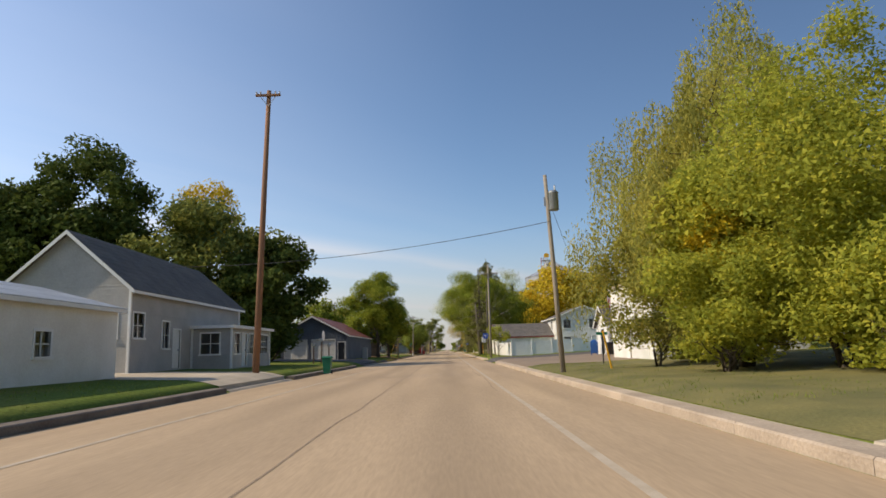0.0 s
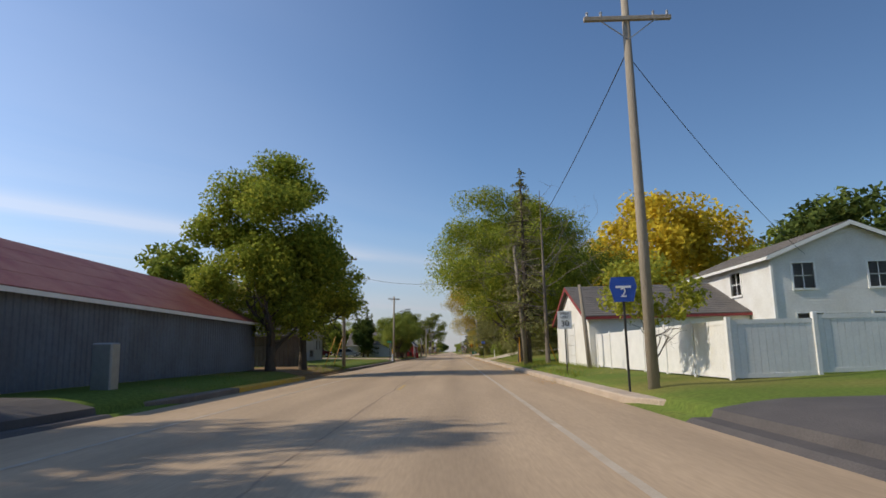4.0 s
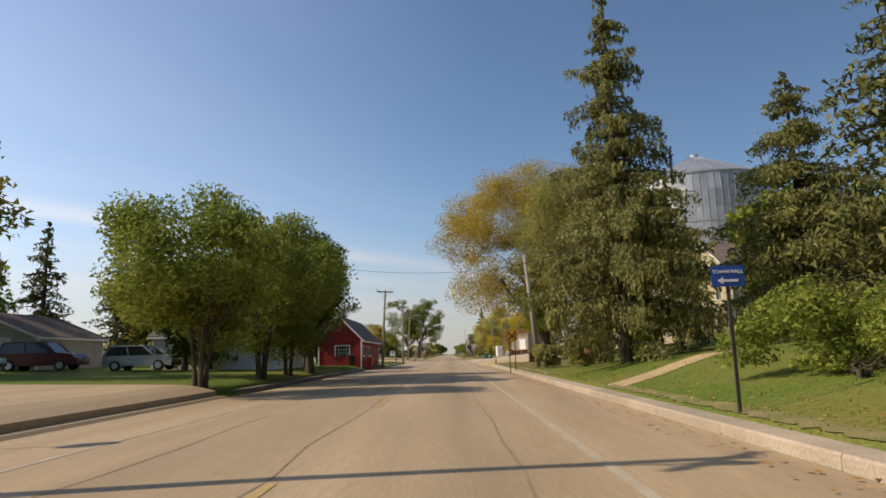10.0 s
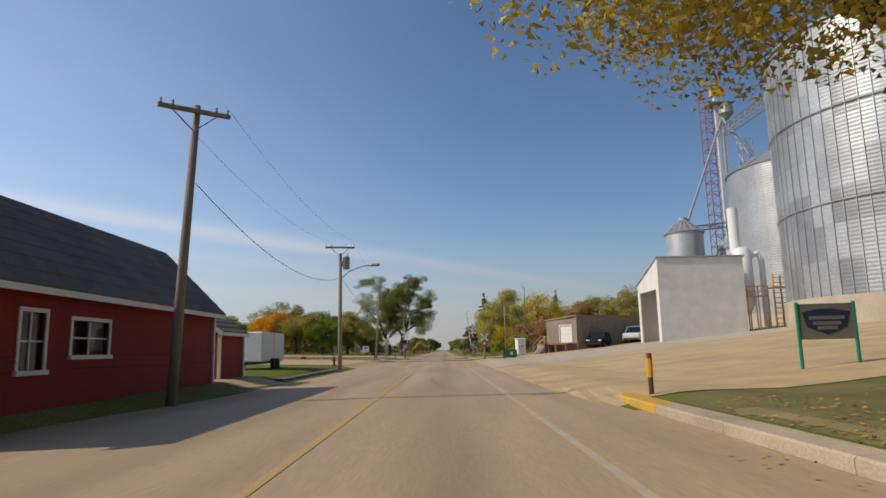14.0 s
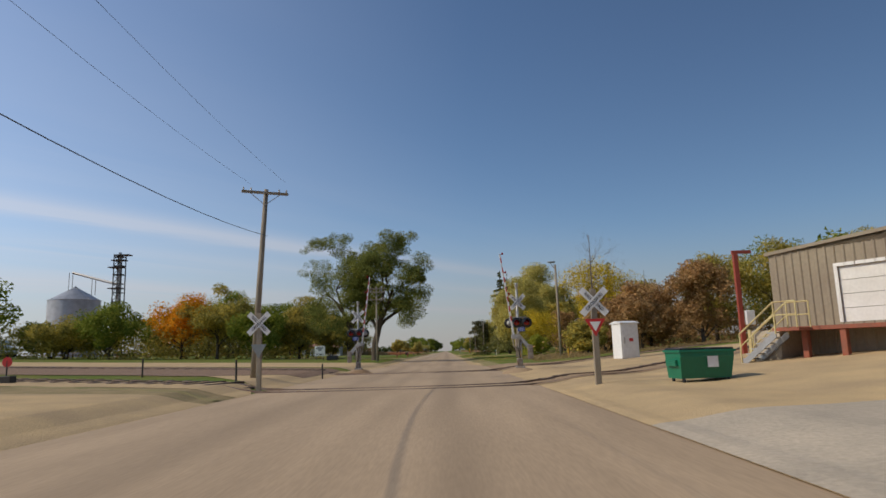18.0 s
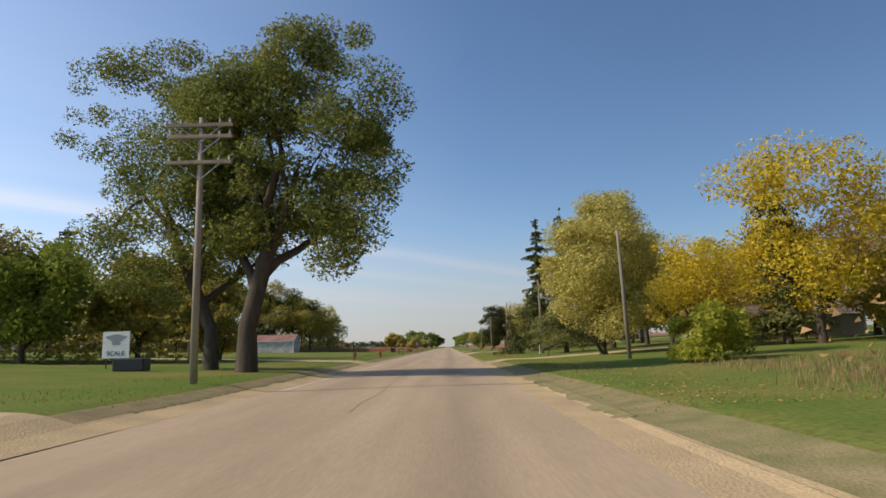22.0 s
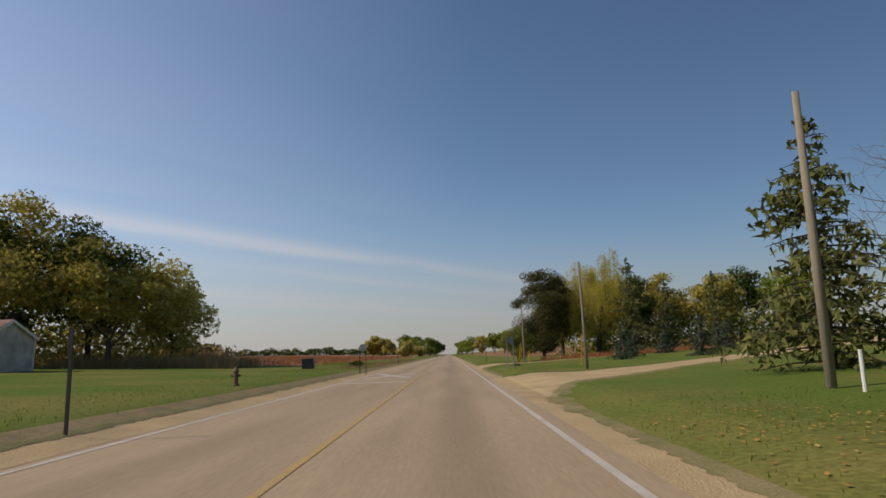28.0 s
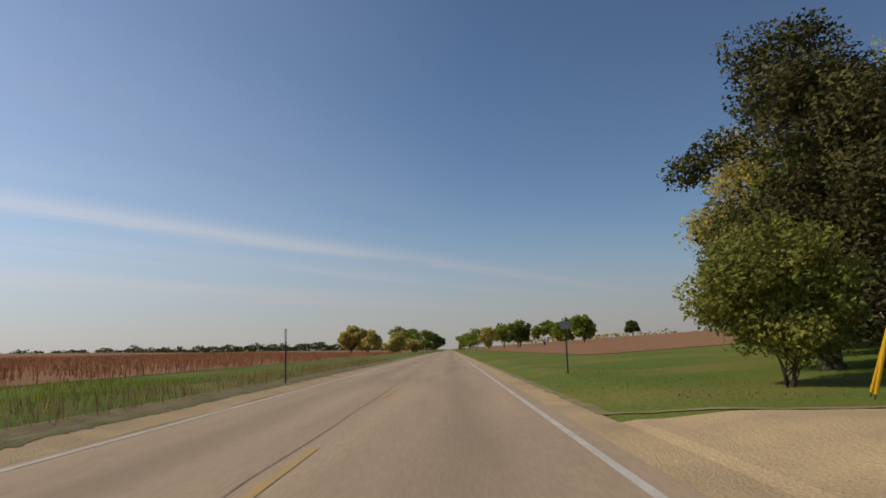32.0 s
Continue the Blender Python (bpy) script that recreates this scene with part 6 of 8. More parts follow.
for a, b in zip(tops[3:], tops[4:6]):
    for o in (-0.85, 0.85):
        wire((a[0] + o, a[1], a[2]), (b[0] + o, b[1], b[2]), 0.7, "thin black overhead wire between poles", 0.005)
    wire((a[0], a[1], a[2] - 2.4), (b[0], b[1], b[2] - 2.6), 1.1, "black telephone cable between poles", 0.013)
wire((4.6, 27.1, 6.7), (-15.3, 35.0, 6.3), 0.5, "black service cable across the road", 0.014)
wire((5.1, 76.2, 9.4), (4.75, 104.6, 7.7), 0.5, "black overhead cable between poles", 0.016)
wire((5.1, 76.2, 9.2), (17.5, 90.5, 5.4), 0.4, "black service cable to the white house", 0.012)
wire((4.2, 103, 6.6), (-8.7, 111.4, 7.9), 0.9, "black cable across the road", 0.012)
wire((-9.4, 188.4, 7.7), (5.1, 186.2, 7.0), 0.6, "black cable across the road", 0.012)
wire((4.8, 104.7, 7.0), (8.3, 110.5, 0.6), 0.02, "guy wire of the pale pole", 0.008)
wire((4.7, 27.2, 7.4), (6.9, 27.2, 0.4), 0.02, "guy wire of the grey pole", 0.008)
for x, y, x2, y2, h in ((8.3, 110.5, 7.3, 108.8, 1.9), (6.9, 27.2, 6.6, 27.2, 1.6)):
    solid("guy_guard", Build().tube([(x, y, tz(x, y) - 0.1), (x2, y2, tz(x, y) + h)], 0.04, 7), YELLOW_PAINT, "yellow plastic guard on a guy wire", "guard")
for x, y in ((5.4, 110.5), (6.0, 110.0)):
    solid("marker_post", Build().tube([(x, y, tz(x, y) - 0.1), (x, y, tz(x, y) + 2.0)], 0.035, 7), SIGN_Y, "orange plastic marker post", "post")
for x, y, d in ((-9.3, 110.2, 0.7), (-9.9, 110.0, 0.75)):
    solid("guy_guard", Build().tube([(x, y, tz(x, y)), (x + d, y + 0.3, 2.7)], 0.025, 6), SIGN_Y, "orange guard on a guy wire", "guard")


# ---- signs ----
def sign_post(z1, r=0.028):
    return Build().box(-r, r, -r * 0.7, r * 0.7, -0.3, z1)


def sign(name, x, y, label, outline, material, z, posts=((0, 0),), post_h=None, rz=0.0, post_mat=None, border=None):
    """A flat sign on posts. outline: points of the plate round its centre at height z."""
    t = thing(name, on(x, y, rz), label, "sign")
    for px, _ in posts:
        part("post", sign_post(post_h or z + 0.2), post_mat or POST_DARK, t, "", False, Matrix.Translation((px, 0.03, 0)))
    p = part("plate", Build().loft([[(a, d, z + c) for a, c in outline] for d in (-0.012, 0.0)]), material, t)
    if border:
        part("border", Build().loft([[(a * 0.93, d, z + c * 0.93) for a, c in outline] for d in (-0.0165, -0.0125)]), border, p)
    return t, p


rect = lambda w, h: [(-w / 2, -h / 2), (w / 2, -h / 2), (w / 2, h / 2), (-w / 2, h / 2)]
disc = lambda r, n=28: [(r * math.cos(2 * math.pi * k / n), r * math.sin(2 * math.pi * k / n)) for k in range(n)]
face = lambda x, z: pose(x, -0.022, z, 90, 0, 0)

s, p = sign("speed_limit_sign", 4.98, 87.6, "white speed limit 30 sign on a dark post", rect(0.62, 0.78), SIGN_W, 2.3)
text_mesh("SPEED", 0.15, BLACK, p, face(0, 2.58)), text_mesh("LIMIT", 0.15, BLACK, p, face(0, 2.42)), text_mesh("30", 0.36, BLACK, p, face(0, 2.14))
s, p = sign("route_sign", 4.55, 76.4, "blue shield-shaped sign on a thin post", [(-0.3, 0.35), (-0.36, 0.1), (-0.25, -0.3), (0.25, -0.3), (0.36, 0.1), (0.3, 0.35)], SIGN_BLUE, 2.6)
part("lettering_bar", Build().box(-0.2, 0.2, -0.022, -0.014, 2.66, 2.72), SIGN_W, p)
text_mesh("2", 0.34, SIGN_W, p, face(0, 2.53))
s, p = sign("stop_sign", -9.2, 47.2, "stop sign seen from its pale back edge", disc(0.38, 8), SIGN_W, 2.2, rz=85)
s, p = sign("town_hall_sign", 4.8, 155.7, "blue town hall direction sign with white arrow", rect(0.56, 0.36), SIGN_BLUE, 2.3)
text_mesh("TOWN HALL", 0.09, SIGN_W, p, face(0, 2.37))
part("arrow", Build().loft([[(a, d, 2.22 + c) for a, c in ((-0.18, 0), (-0.09, 0.06), (-0.09, 0.02), (0.17, 0.02), (0.17, -0.02), (-0.09, -0.02), (-0.09, -0.06))] for d in (-0.022, -0.014)]), SIGN_W, p)
s, p = sign("railway_warning_sign", 4.0, 186.0, "round orange-yellow railway advance sign on two posts", disc(0.38), BLACK, 2.35, ((-0.18, 0), (0.18, 0)), 2.3, 0, POST_DARK, SIGN_Y)
for k in (-1, 1):
    part("cross_bar", Build().loft([[(0.045 * k * math.cos(0.785) * e[0] + 0.34 * e[1] * math.cos(0.785), d, 2.35 - 0.045 * e[0] * math.sin(0.785) + 0.34 * k * e[1] * math.sin(0.785)) for e in ((1, -1), (-1, -1), (-1, 1), (1, 1))] for d in (-0.026, -0.018 - 0.002 * k)]), BLACK, p)
    text_mesh("R", 0.25, BLACK, p, face(0.23 * k, 2.35))
s, p = sign("railway_warning_sign", -6.2, 433.6, "grey back of a round sign on two green posts", disc(0.27), SIGN_BACK, 1.9, ((-0.22, 0), (0.22, 0)), 2.0, 0, POST_DARK)
part("bracket", Build().box(-0.26, 0.26, -0.05, -0.014, 1.82, 1.87), STEEL, p)
s, p = sign("pennant_sign", 4.2, 432.8, "grey triangular sign back on two steel posts", [(-0.42, 0.1), (0.3, 0.42), (0.34, -0.3)], SIGN_BACK, 1.95, ((-0.2, 0), (0.3, 0)), 2.0, 25, STEEL)
sign("marker_sign", -6.7, 471, "small white marker on a dark steel post", rect(0.1, 0.5), SIGN_W, 1.95)
sign("marker_sign", 4.7, 471, "grey sign back on a dark steel post", rect(0.45, 0.3), SIGN_BACK, 1.95)
sign("marker_sign", -6.6, 399, "dark steel marker post at the roadside", rect(0.08, 0.5), POST_DARK, 1.6)
sign("marker_sign", -7.6, 358, "dark steel marker post at the drive", rect(0.1, 0.4), POST_DARK, 1.4)
sign("street_name_sign", -8.55, 148.2, "green street name sign with unreadable lettering", rect(0.7, 0.16), SIGN_GREEN, 2.6, rz=-20)
sign("stop_sign", -9.0, 155.0, "stop sign seen from its grey back", disc(0.36, 8), SIGN_BACK, 2.1, rz=70)
sign("street_name_sign", 8.2, 34.0, "green street name sign on a post", rect(0.6, 0.15), SIGN_GREEN, 1.6, rz=0)
sign("small_sign", 8.3, 360.0, "small dark marker on a post", rect(0.22, 0.14), SIGN_GREEN, 0.85)

# elevator scale sign
t = thing("scale_sign", on(-17.6, 340.5), "white weighing station sign on two posts", "sign")
for x in (-0.5, 0.5):
    part("post", sign_post(1.0), POST_DARK, t, "", False, Matrix.Translation((x, 0, 0)))
p = part("board", Build().box(-0.72, 0.72, -0.05, 0, 0.55, 1.95, 0.01), SIGN_W, t)
text_mesh("SCALE", 0.34, BLACK, p, pose(0, -0.058, 0.8, 90))
part("emblem", Build().loft([[(a, d, 1.5 + c) for a, c in ((-0.6, 0.18), (-0.15, 0.3), (0.15, 0.3), (0.6, 0.18), (0.25, -0.05), (0.2, -0.25), (-0.2, -0.25), (-0.25, -0.05))] for d in (-0.056, -0.051)]), SIGN_BACK, p)
solid("utility_box", Build().box(-0.75, 0.75, -0.4, 0.4, 0, 0.62, 0.05), BLACK, "low black box on the grass before the sign", "box", at=on(-15.3, 337.6))

# marker posts and small posts
for x, y, h, c, lab in ((4.75, 212.0, 0.95, POST_BROWN, "dark post with an orange reflector band"),):
    t = thing("marker_post", on(x, y), lab, "post")
    part("post", Build().tube([(0, 0, -0.2), (0, 0, h)], 0.06, 8), c, t)
    part("reflector", Build().tube([(0, 0, h - 0.55), (0, 0, h - 0.12)], 0.068, 8), SIGN_Y, t)
t = thing("marker_post", on(-8.15, 148.4), "white plastic marker post with an orange top", "post")
part("post", Build().tube([(0, 0, -0.1), (0, 0, 1.0)], 0.09, 8), SIGN_W, t)
part("cap", Build().tube([(0, 0, 1.0), (0, 0, 1.7)], 0.05, 8), SIGN_Y, t)
for x, y, h, m, lab in ((5.95, 148.6, 1.0, TRIM_W, "short white wooden post at the hedge"), (9.6, 374.4, 1.0, SIGN_W, "short white marker post beside the pole"), (8.95, 402.0, 0.9, SIGN_W, "short white post on the verge"), (7.0, 311.6, 1.0, YELLOW_PAINT, "yellow marker post in the weeds"), (11.8, 313.4, 1.6, YELLOW_PAINT, "yellow marker post beside the pole"), (-8.9, 278.5, 0.9, POST_DARK, "short dark post beside the track"), (-15, 283, 0.9, POST_DARK, "short dark post beside the track"), (-6.9, 287.0, 0.8, POST_DARK, "thin dark stake with a green tag"), (8.6, 457.5, 1.2, YELLOW_PAINT, "yellow marker post before the oak")):
    solid("marker_post", Build().tube([(0, 0, -0.2), (0, 0, h)], 0.045, 8), m, lab, "post", at=on(x, y))


# ---- level crossing signals ----
def crossbuck(parent, z, letters=True):
    words = {1: "CROSSING", -1: "RAIL ROAD"}
    for k in (-1, 1):
        tilt = pose(0, -0.09 - 0.012 * k, z, 0, -45 * k, 0)
        b = part("crossbuck_blade", Build().box(-0.55, 0.55, -0.012, 0, -0.105, 0.105), SIGN_W, parent, "", False, tilt)
        if letters:
            text_mesh(words[k], 0.15, BLACK, b, pose(0, -0.018, 0, 90))


MAST = mat("silver_mast_paint", (0.50, 0.50, 0.48), 0.45, 3.0, 0.2, 0.02, (0.36, 0.35, 0.33), 9.0, metal=0.35)
CASTING = mat("weathered_grey_casting", (0.34, 0.32, 0.28), 0.65, 4.0, 0.3, 0.1, (0.24, 0.17, 0.11), 8.0, metal=0.2)


def signal(x, y, label, side):
    """A crossing signal whose raised gate leans to its road side: side is 1 where the road lies to the left of it."""
    t = thing("crossing_signal", on(x, y, 0, 0.2), label, "signal")
    k = side
    bx = lambda x0, x1, *r: Build().box(min(k * x0, k * x1), max(k * x0, k * x1), *r)
    part("footing", Build().lathe([(1.25, -0.4), (0.95, -0.2), (0.6, -0.04), (0.36, 0.03), (0.01, 0.035)], 20), DIRT_TAN, t, "trampled dirt mound", True)
    f = part("base", Build().loft([[(w * a, w * b, z) for a, b in ((-1, -1), (1, -1), (1, 1), (-1, 1))] for w, z in ((0.26, 0.03), (0.25, 0.09), (0.15, 0.13), (0.15, 0.5), (0.11, 0.56))]), CASTING, t, "grey cast iron junction base")
    part("base_door", Build().box(-0.1, 0.1, -0.165, -0.15, 0.17, 0.46), CASTING, f)
    for a in (-0.2, 0.2):
        for b in (-0.2, 0.2):
            part("bolt", Build().tube([(a, b, 0.08), (a, b, 0.15)], 0.025, 6), STEEL, f)
    part("mast", Build().tube([(0, 0, 0.5), (0, 0, 4.3)], 0.066, 12), MAST, t, "silver painted mast", True)
    part("bell", Build().lathe([(0.04, 4.28), (0.06, 4.33), (0.05, 4.39), (0.09, 4.45), (0.09, 4.6), (0.1, 4.62), (0.1, 4.66), (0.03, 4.69)], 14), MAST, t, "grey warning bell", True)
    crossbuck(t, 3.62)
    bar_part = part("light_bar", Build().tube([(k * -0.46, 0, 2.78), (k * 0.5, 0, 2.78)], 0.03, 8), MAST, t)
    for xs, d in (((-0.1, 0.46), 1), ((-0.46, 0.1), -1)):
        for a in xs:
            a *= k
            part("drop_pipe", Build().tube([(a, 0, 2.78), (a, -0.1 * d, 2.78), (a, -0.1 * d, 2.6)], 0.022, 6), MAST, bar_part)
            u = part("light_disc", Build().lathe([(0.27, 0.0), (0.285, 0.012), (0.27, 0.024)], 30), BLACK, t, "black round background disc", True, pose(a, -0.2 * d, 2.48, 90))
            part("lamp_housing", Build().lathe([(0.13, 0.0), (0.15, 0.06), (0.12, 0.14), (0.04, 0.17)], 16), MAST, u, "silver lamp housing", True, pose(0, 0, 0.024 if d < 0 else 0, 0 if d < 0 else 180))
            part("lens", Build().lathe([(0.15, 0.0), (0.14, 0.02), (0.08, 0.035), (0.01, 0.04)], 18), LENS_RED, u, "dark red lens", True, pose(0, 0, 0 if d < 0 else 0.024, 180 if d < 0 else 0))
            arc_pts = [radians(5 + 17 * q) for q in range(11)]
            part("hood", Build().loft([[(r * math.cos(e), -r * math.sin(e) * (-1), (0.024 + c) if d > 0 else -c) for e in arc_pts] for r, c in ((0.165, 0.0), (0.16, 0.24))], False), BLACK, u)
    part("notice", bx(-0.04, 0.34, -0.2, -0.19, 2.0, 2.24), SIGN_BLUE, t, "blue notice plate with unreadable lines")
    for q in range(4):
        part("lettering_bar", bx(0.0, 0.3, -0.204, -0.201, 2.19 - 0.05 * q, 2.205 - 0.05 * q), SIGN_W, t)
    m = part("gate_motor", Build().box(-0.17, 0.17, 0.05, 0.42, 0.95, 1.62, 0.04), CASTING, t, "grey gate machine")
    part("motor_cover", Build().box(-0.14, 0.14, 0.42, 0.45, 1.0, 1.55, 0.01), CASTING, m)
    # pivot channel and the two counterweight arms
    part("pivot_channel", bx(-0.42, 0.06, -0.3, -0.12, 1.68, 1.84, 0.01), MAST, t, "light grey pivot channel")
    for yy in (-0.26, 0.46):
        part("counterweight_arm", Build().loft([[(k * a, yy + o, c) for a, c in ((-0.36, 1.72), (-0.05, 1.82), (0.08, 1.8), (0.5, 1.28), (0.6, 1.26), (0.6, 1.08), (0.48, 1.08), (0.06, 1.58), (-0.2, 1.6), (-0.36, 1.62))] for o in (0.0, 0.03)]), MAST, t, "curved grey steel arm")
    w = part("counterweight", bx(0.42, 0.72, -0.3, -0.22, 0.5, 1.26, 0.02), CASTING, t, "grey counterweight plates with rust")
    for z in (1.1, 0.97):
        part("bolt", Build().tube([(k * 0.46, -0.31, z), (k * 0.62, -0.31, z)], 0.02, 6), STEEL, w)
    part("strut", Build().tube([(k * -0.36, -0.2, 1.66), (k * -0.3, -0.16, 1.2), (k * -0.05, -0.06, 0.95)], 0.035, 7), CASTING, t)
    part("strut", bx(-0.2, -0.1, -0.12, -0.08, 0.6, 1.2), POLE_GREY, t)
    part("conduit", Build().tube([(k * 0.09, -0.08, 0.5), (k * 0.12, -0.1, 0.9), (k * 0.1, -0.1, 1.3), (k * 0.2, -0.12, 1.6)], 0.03, 7), MAST, t, "", True)
    part("conduit", Build().tube([(k * 0.05, -0.1, 0.52), (k * -0.04, -0.11, 1.0), (k * 0.04, -0.08, 1.5)], 0.022, 6), BLACK, t, "", True)
    lean, ax, z0 = -0.125, -0.3, 1.82
    arm = part("gate_arm", Build().loft([[(k * (ax + lean * (z - z0) + sx * w), sy, z) for sx, sy in ((-1, -0.26), (1, -0.26), (1, -0.2), (-1, -0.2))] for z, w in ((z0 - 0.12, 0.055), (z0 + 4.5, 0.04))]), SIGN_W, t, "raised gate arm striped red and white")
    for q in range(7):
        c0, c1 = z0 + 0.75 + q * 0.54, z0 + 1.03 + q * 0.54
        part("gate_stripe", Build().loft([[(k * (ax + lean * (z - z0) + sx * (0.054 - 0.0033 * (z - z0))), sy, z) for sx, sy in ((-0.35, -0.264), (1, -0.264), (1, -0.198), (-0.35, -0.198))] for z in (c0, c1)]), SIGN_RED, arm)
    for z in (2.2, 3.4, 4.45):
        u = part("arm_lamp", Build().lathe([(0.02, 0), (0.055, 0.02), (0.06, 0.1), (0.02, 0.13)], 10), LENS_RED, arm, "small red gate lamp", True, Matrix.Translation((k * (ax + lean * z + 0.13), -0.23, z0 + z)))
        part("lamp_stalk", Build().tube([(k * -0.1, 0, 0.03), (0, 0, 0.03)], 0.015, 5), BLACK, u)
    return t


signal(4.02, 286.6, "silver crossing signal with red lamps and raised striped gate", 1)
signal(-6.05, 295.4, "silver crossing signal with raised striped gate across the road", -1)
for x, y, lab in ((4.65, 271.2, "wooden post with white crossbuck and yield sign"), (-7.15, 275.8, "wooden post with white crossbuck seen beside the track")):
    t = thing("crossbuck_sign", on(x, y), lab, "sign")
    part("post", Build().box(-0.09, 0.09, -0.07, 0.07, -0.3, 2.95, 0.01), POLE_GREY, t)
    crossbuck(t, 2.55)
    if x > 0:
        q = part("yield_plate", Build().loft([[(a, d, 1.75 + c) for a, c in ((-0.32, 0.27), (0.32, 0.27), (0, -0.28))] for d in (-0.09, -0.08)]), SIGN_RED, t)
        part("yield_panel", Build().loft([[(a, d, 1.75 + c) for a, c in ((-0.17, 0.18), (0.17, 0.18), (0, -0.12))] for d in (-0.096, -0.091)]), SIGN_W, q)
    else:
        part("yield_back", Build().loft([[(a, d, 1.5 + c) for a, c in ((-0.3, 0.27), (0.3, 0.27), (0, -0.28))] for d in (-0.09, -0.08)]), SIGN_BACK, t)

t = thing("relay_cabinet", on(11.2, 291.3, 14), "white steel railway relay cabinet with a double door", "cabinet")
part("body", Build().box(-0.6, 0.6, -0.55, 0.55, 0, 2.15, 0.02), SIGN_W, t)
part("roof", Build().loft([[(x, -0.65, 2.15), (x, 0.65, 2.15), (x, 0.65, 2.2), (x, 0, 2.32), (x, -0.65, 2.2)] for x in (-0.68, 0.68)]), SIGN_W, t)
d = part("door", Build().box(-0.5, 0.5, -0.575, -0.555, 0.12, 2.0, 0.005), SIGN_W, t)
part("handle", Build().box(-0.42, -0.36, -0.61, -0.577, 0.9, 1.3), STEEL, d)
part("notice", Build().box(-0.06, 0.22, -0.582, -0.577, 1.05, 1.25), SIGN_RED, d)
t = thing("hoist_post", on(13.6, 280.6), "red steel jib post beside the warehouse", "post")
part("column", Build().box(-0.1, 0.1, -0.08, 0.08, -0.2, 4.7), plain("red_oxide_steel", (0.33, 0.06, 0.035), 0.6), t)
part("jib", Build().box(-0.15, 0.75, -0.06, 0.06, 4.6, 4.75), plain("red_oxide_steel", (0.33, 0.06, 0.035), 0.6), t)
part("panel_box", Build().box(0.15, 0.55, -0.2, 0.0, 1.3, 1.95, 0.02), SIGN_W, t, "white electrical panel")
# dumpster
t = thing("dumpster", on(7.4, 270.2, 4) @ Matrix.Scale(0.88, 4), "green steel dumpster with black lids", "dumpster")
part("body", Build().loft([[(-0.9 * f, -0.55 - g, z), (0.9 * f, -0.55 - g, z), (0.9 * f, 0.6, z), (-0.9 * f, 0.6, z)] for f, g, z in ((0.93, -0.12, 0.14), (1, 0.05, 0.85), (1, 0.05, 1.0))]), PLASTIC_GREEN, t)
part("rim", Build().box(-0.95, 0.95, -0.66, 0.66, 0.98, 1.06, 0.01), PLASTIC_GREEN, t)
for k in (-1, 1):
    part("lid", Build().box(0.03 if k > 0 else -0.9, 0.9 if k > 0 else -0.03, -0.62, 0.6, 1.06, 1.12, 0.02), BLACK, t)
    part("fork_sleeve", Build().box(k * 0.93 - 0.05, k * 0.93 + 0.05, -0.35, 0.4, 0.55, 0.75), PLASTIC_GREEN, t)
    for q in (-0.4, 0.4):
        part("caster", Build().tube([(k * 0.75 - 0.03, q, 0.08), (k * 0.75 + 0.03, q, 0.08)], 0.085, 10), RUBBER, t)
part("label", Build().box(0.0, 0.35, -0.615, -0.6, 0.5, 0.85), SIGN_W, t)


# ---- fences, bins, boxes ----
def fence_run(name, a, b, label, h=1.65, n=None):
    A, B = Vector((*a, 0)), Vector((*b, 0))
    n = n or max(1, round((B - A).length / 2.4))
    t = thing(name, Matrix.Translation((A.x, A.y, tz(*a))), label, "fence")
    yaw = math.degrees(math.atan2(B.y - A.y, B.x - A.x))
    L = (B - A).length / n
    post = Build().box(-0.065, 0.065, -0.065, 0.065, -0.3, h + 0.08, 0.01).mesh("post")
    board = Build().box(0.004, (L - 0.14) / 12 - 0.004, -0.015, 0.015, 0.12, h - 0.1).mesh("board")
    rail = Build().box(0.06, L - 0.06, -0.03, 0.03, h - 0.12, h).mesh("rail")
    low = Build().box(0.06, L - 0.06, -0.03, 0.03, 0.05, 0.17).mesh("rail")
    for k in range(n + 1):
        p = A.lerp(B, k / n)
        m = pose(p.x - A.x, p.y - A.y, tz(p.x, p.y) - tz(*a), 0, 0, yaw)
        part("post", post, TRIM_W, t, "", False, m)
        if k < n:
            for j in range(12):
                part("board", board, TRIM_W, t, "", False, m @ Matrix.Translation((0.07 + (L - 0.14) * j / 12, 0, 0)))
            part("rail", rail, TRIM_W, t, "", False, m)
            part("rail", low, TRIM_W, t, "", False, m)
    return t


fence_run("vinyl_fence", (7.45, 92.4), (7.7, 77.6), "white vinyl privacy fence from garage to street corner")
fence_run("vinyl_fence", (7.7, 77.6), (27.5, 78.6), "white vinyl privacy fence along the side street")


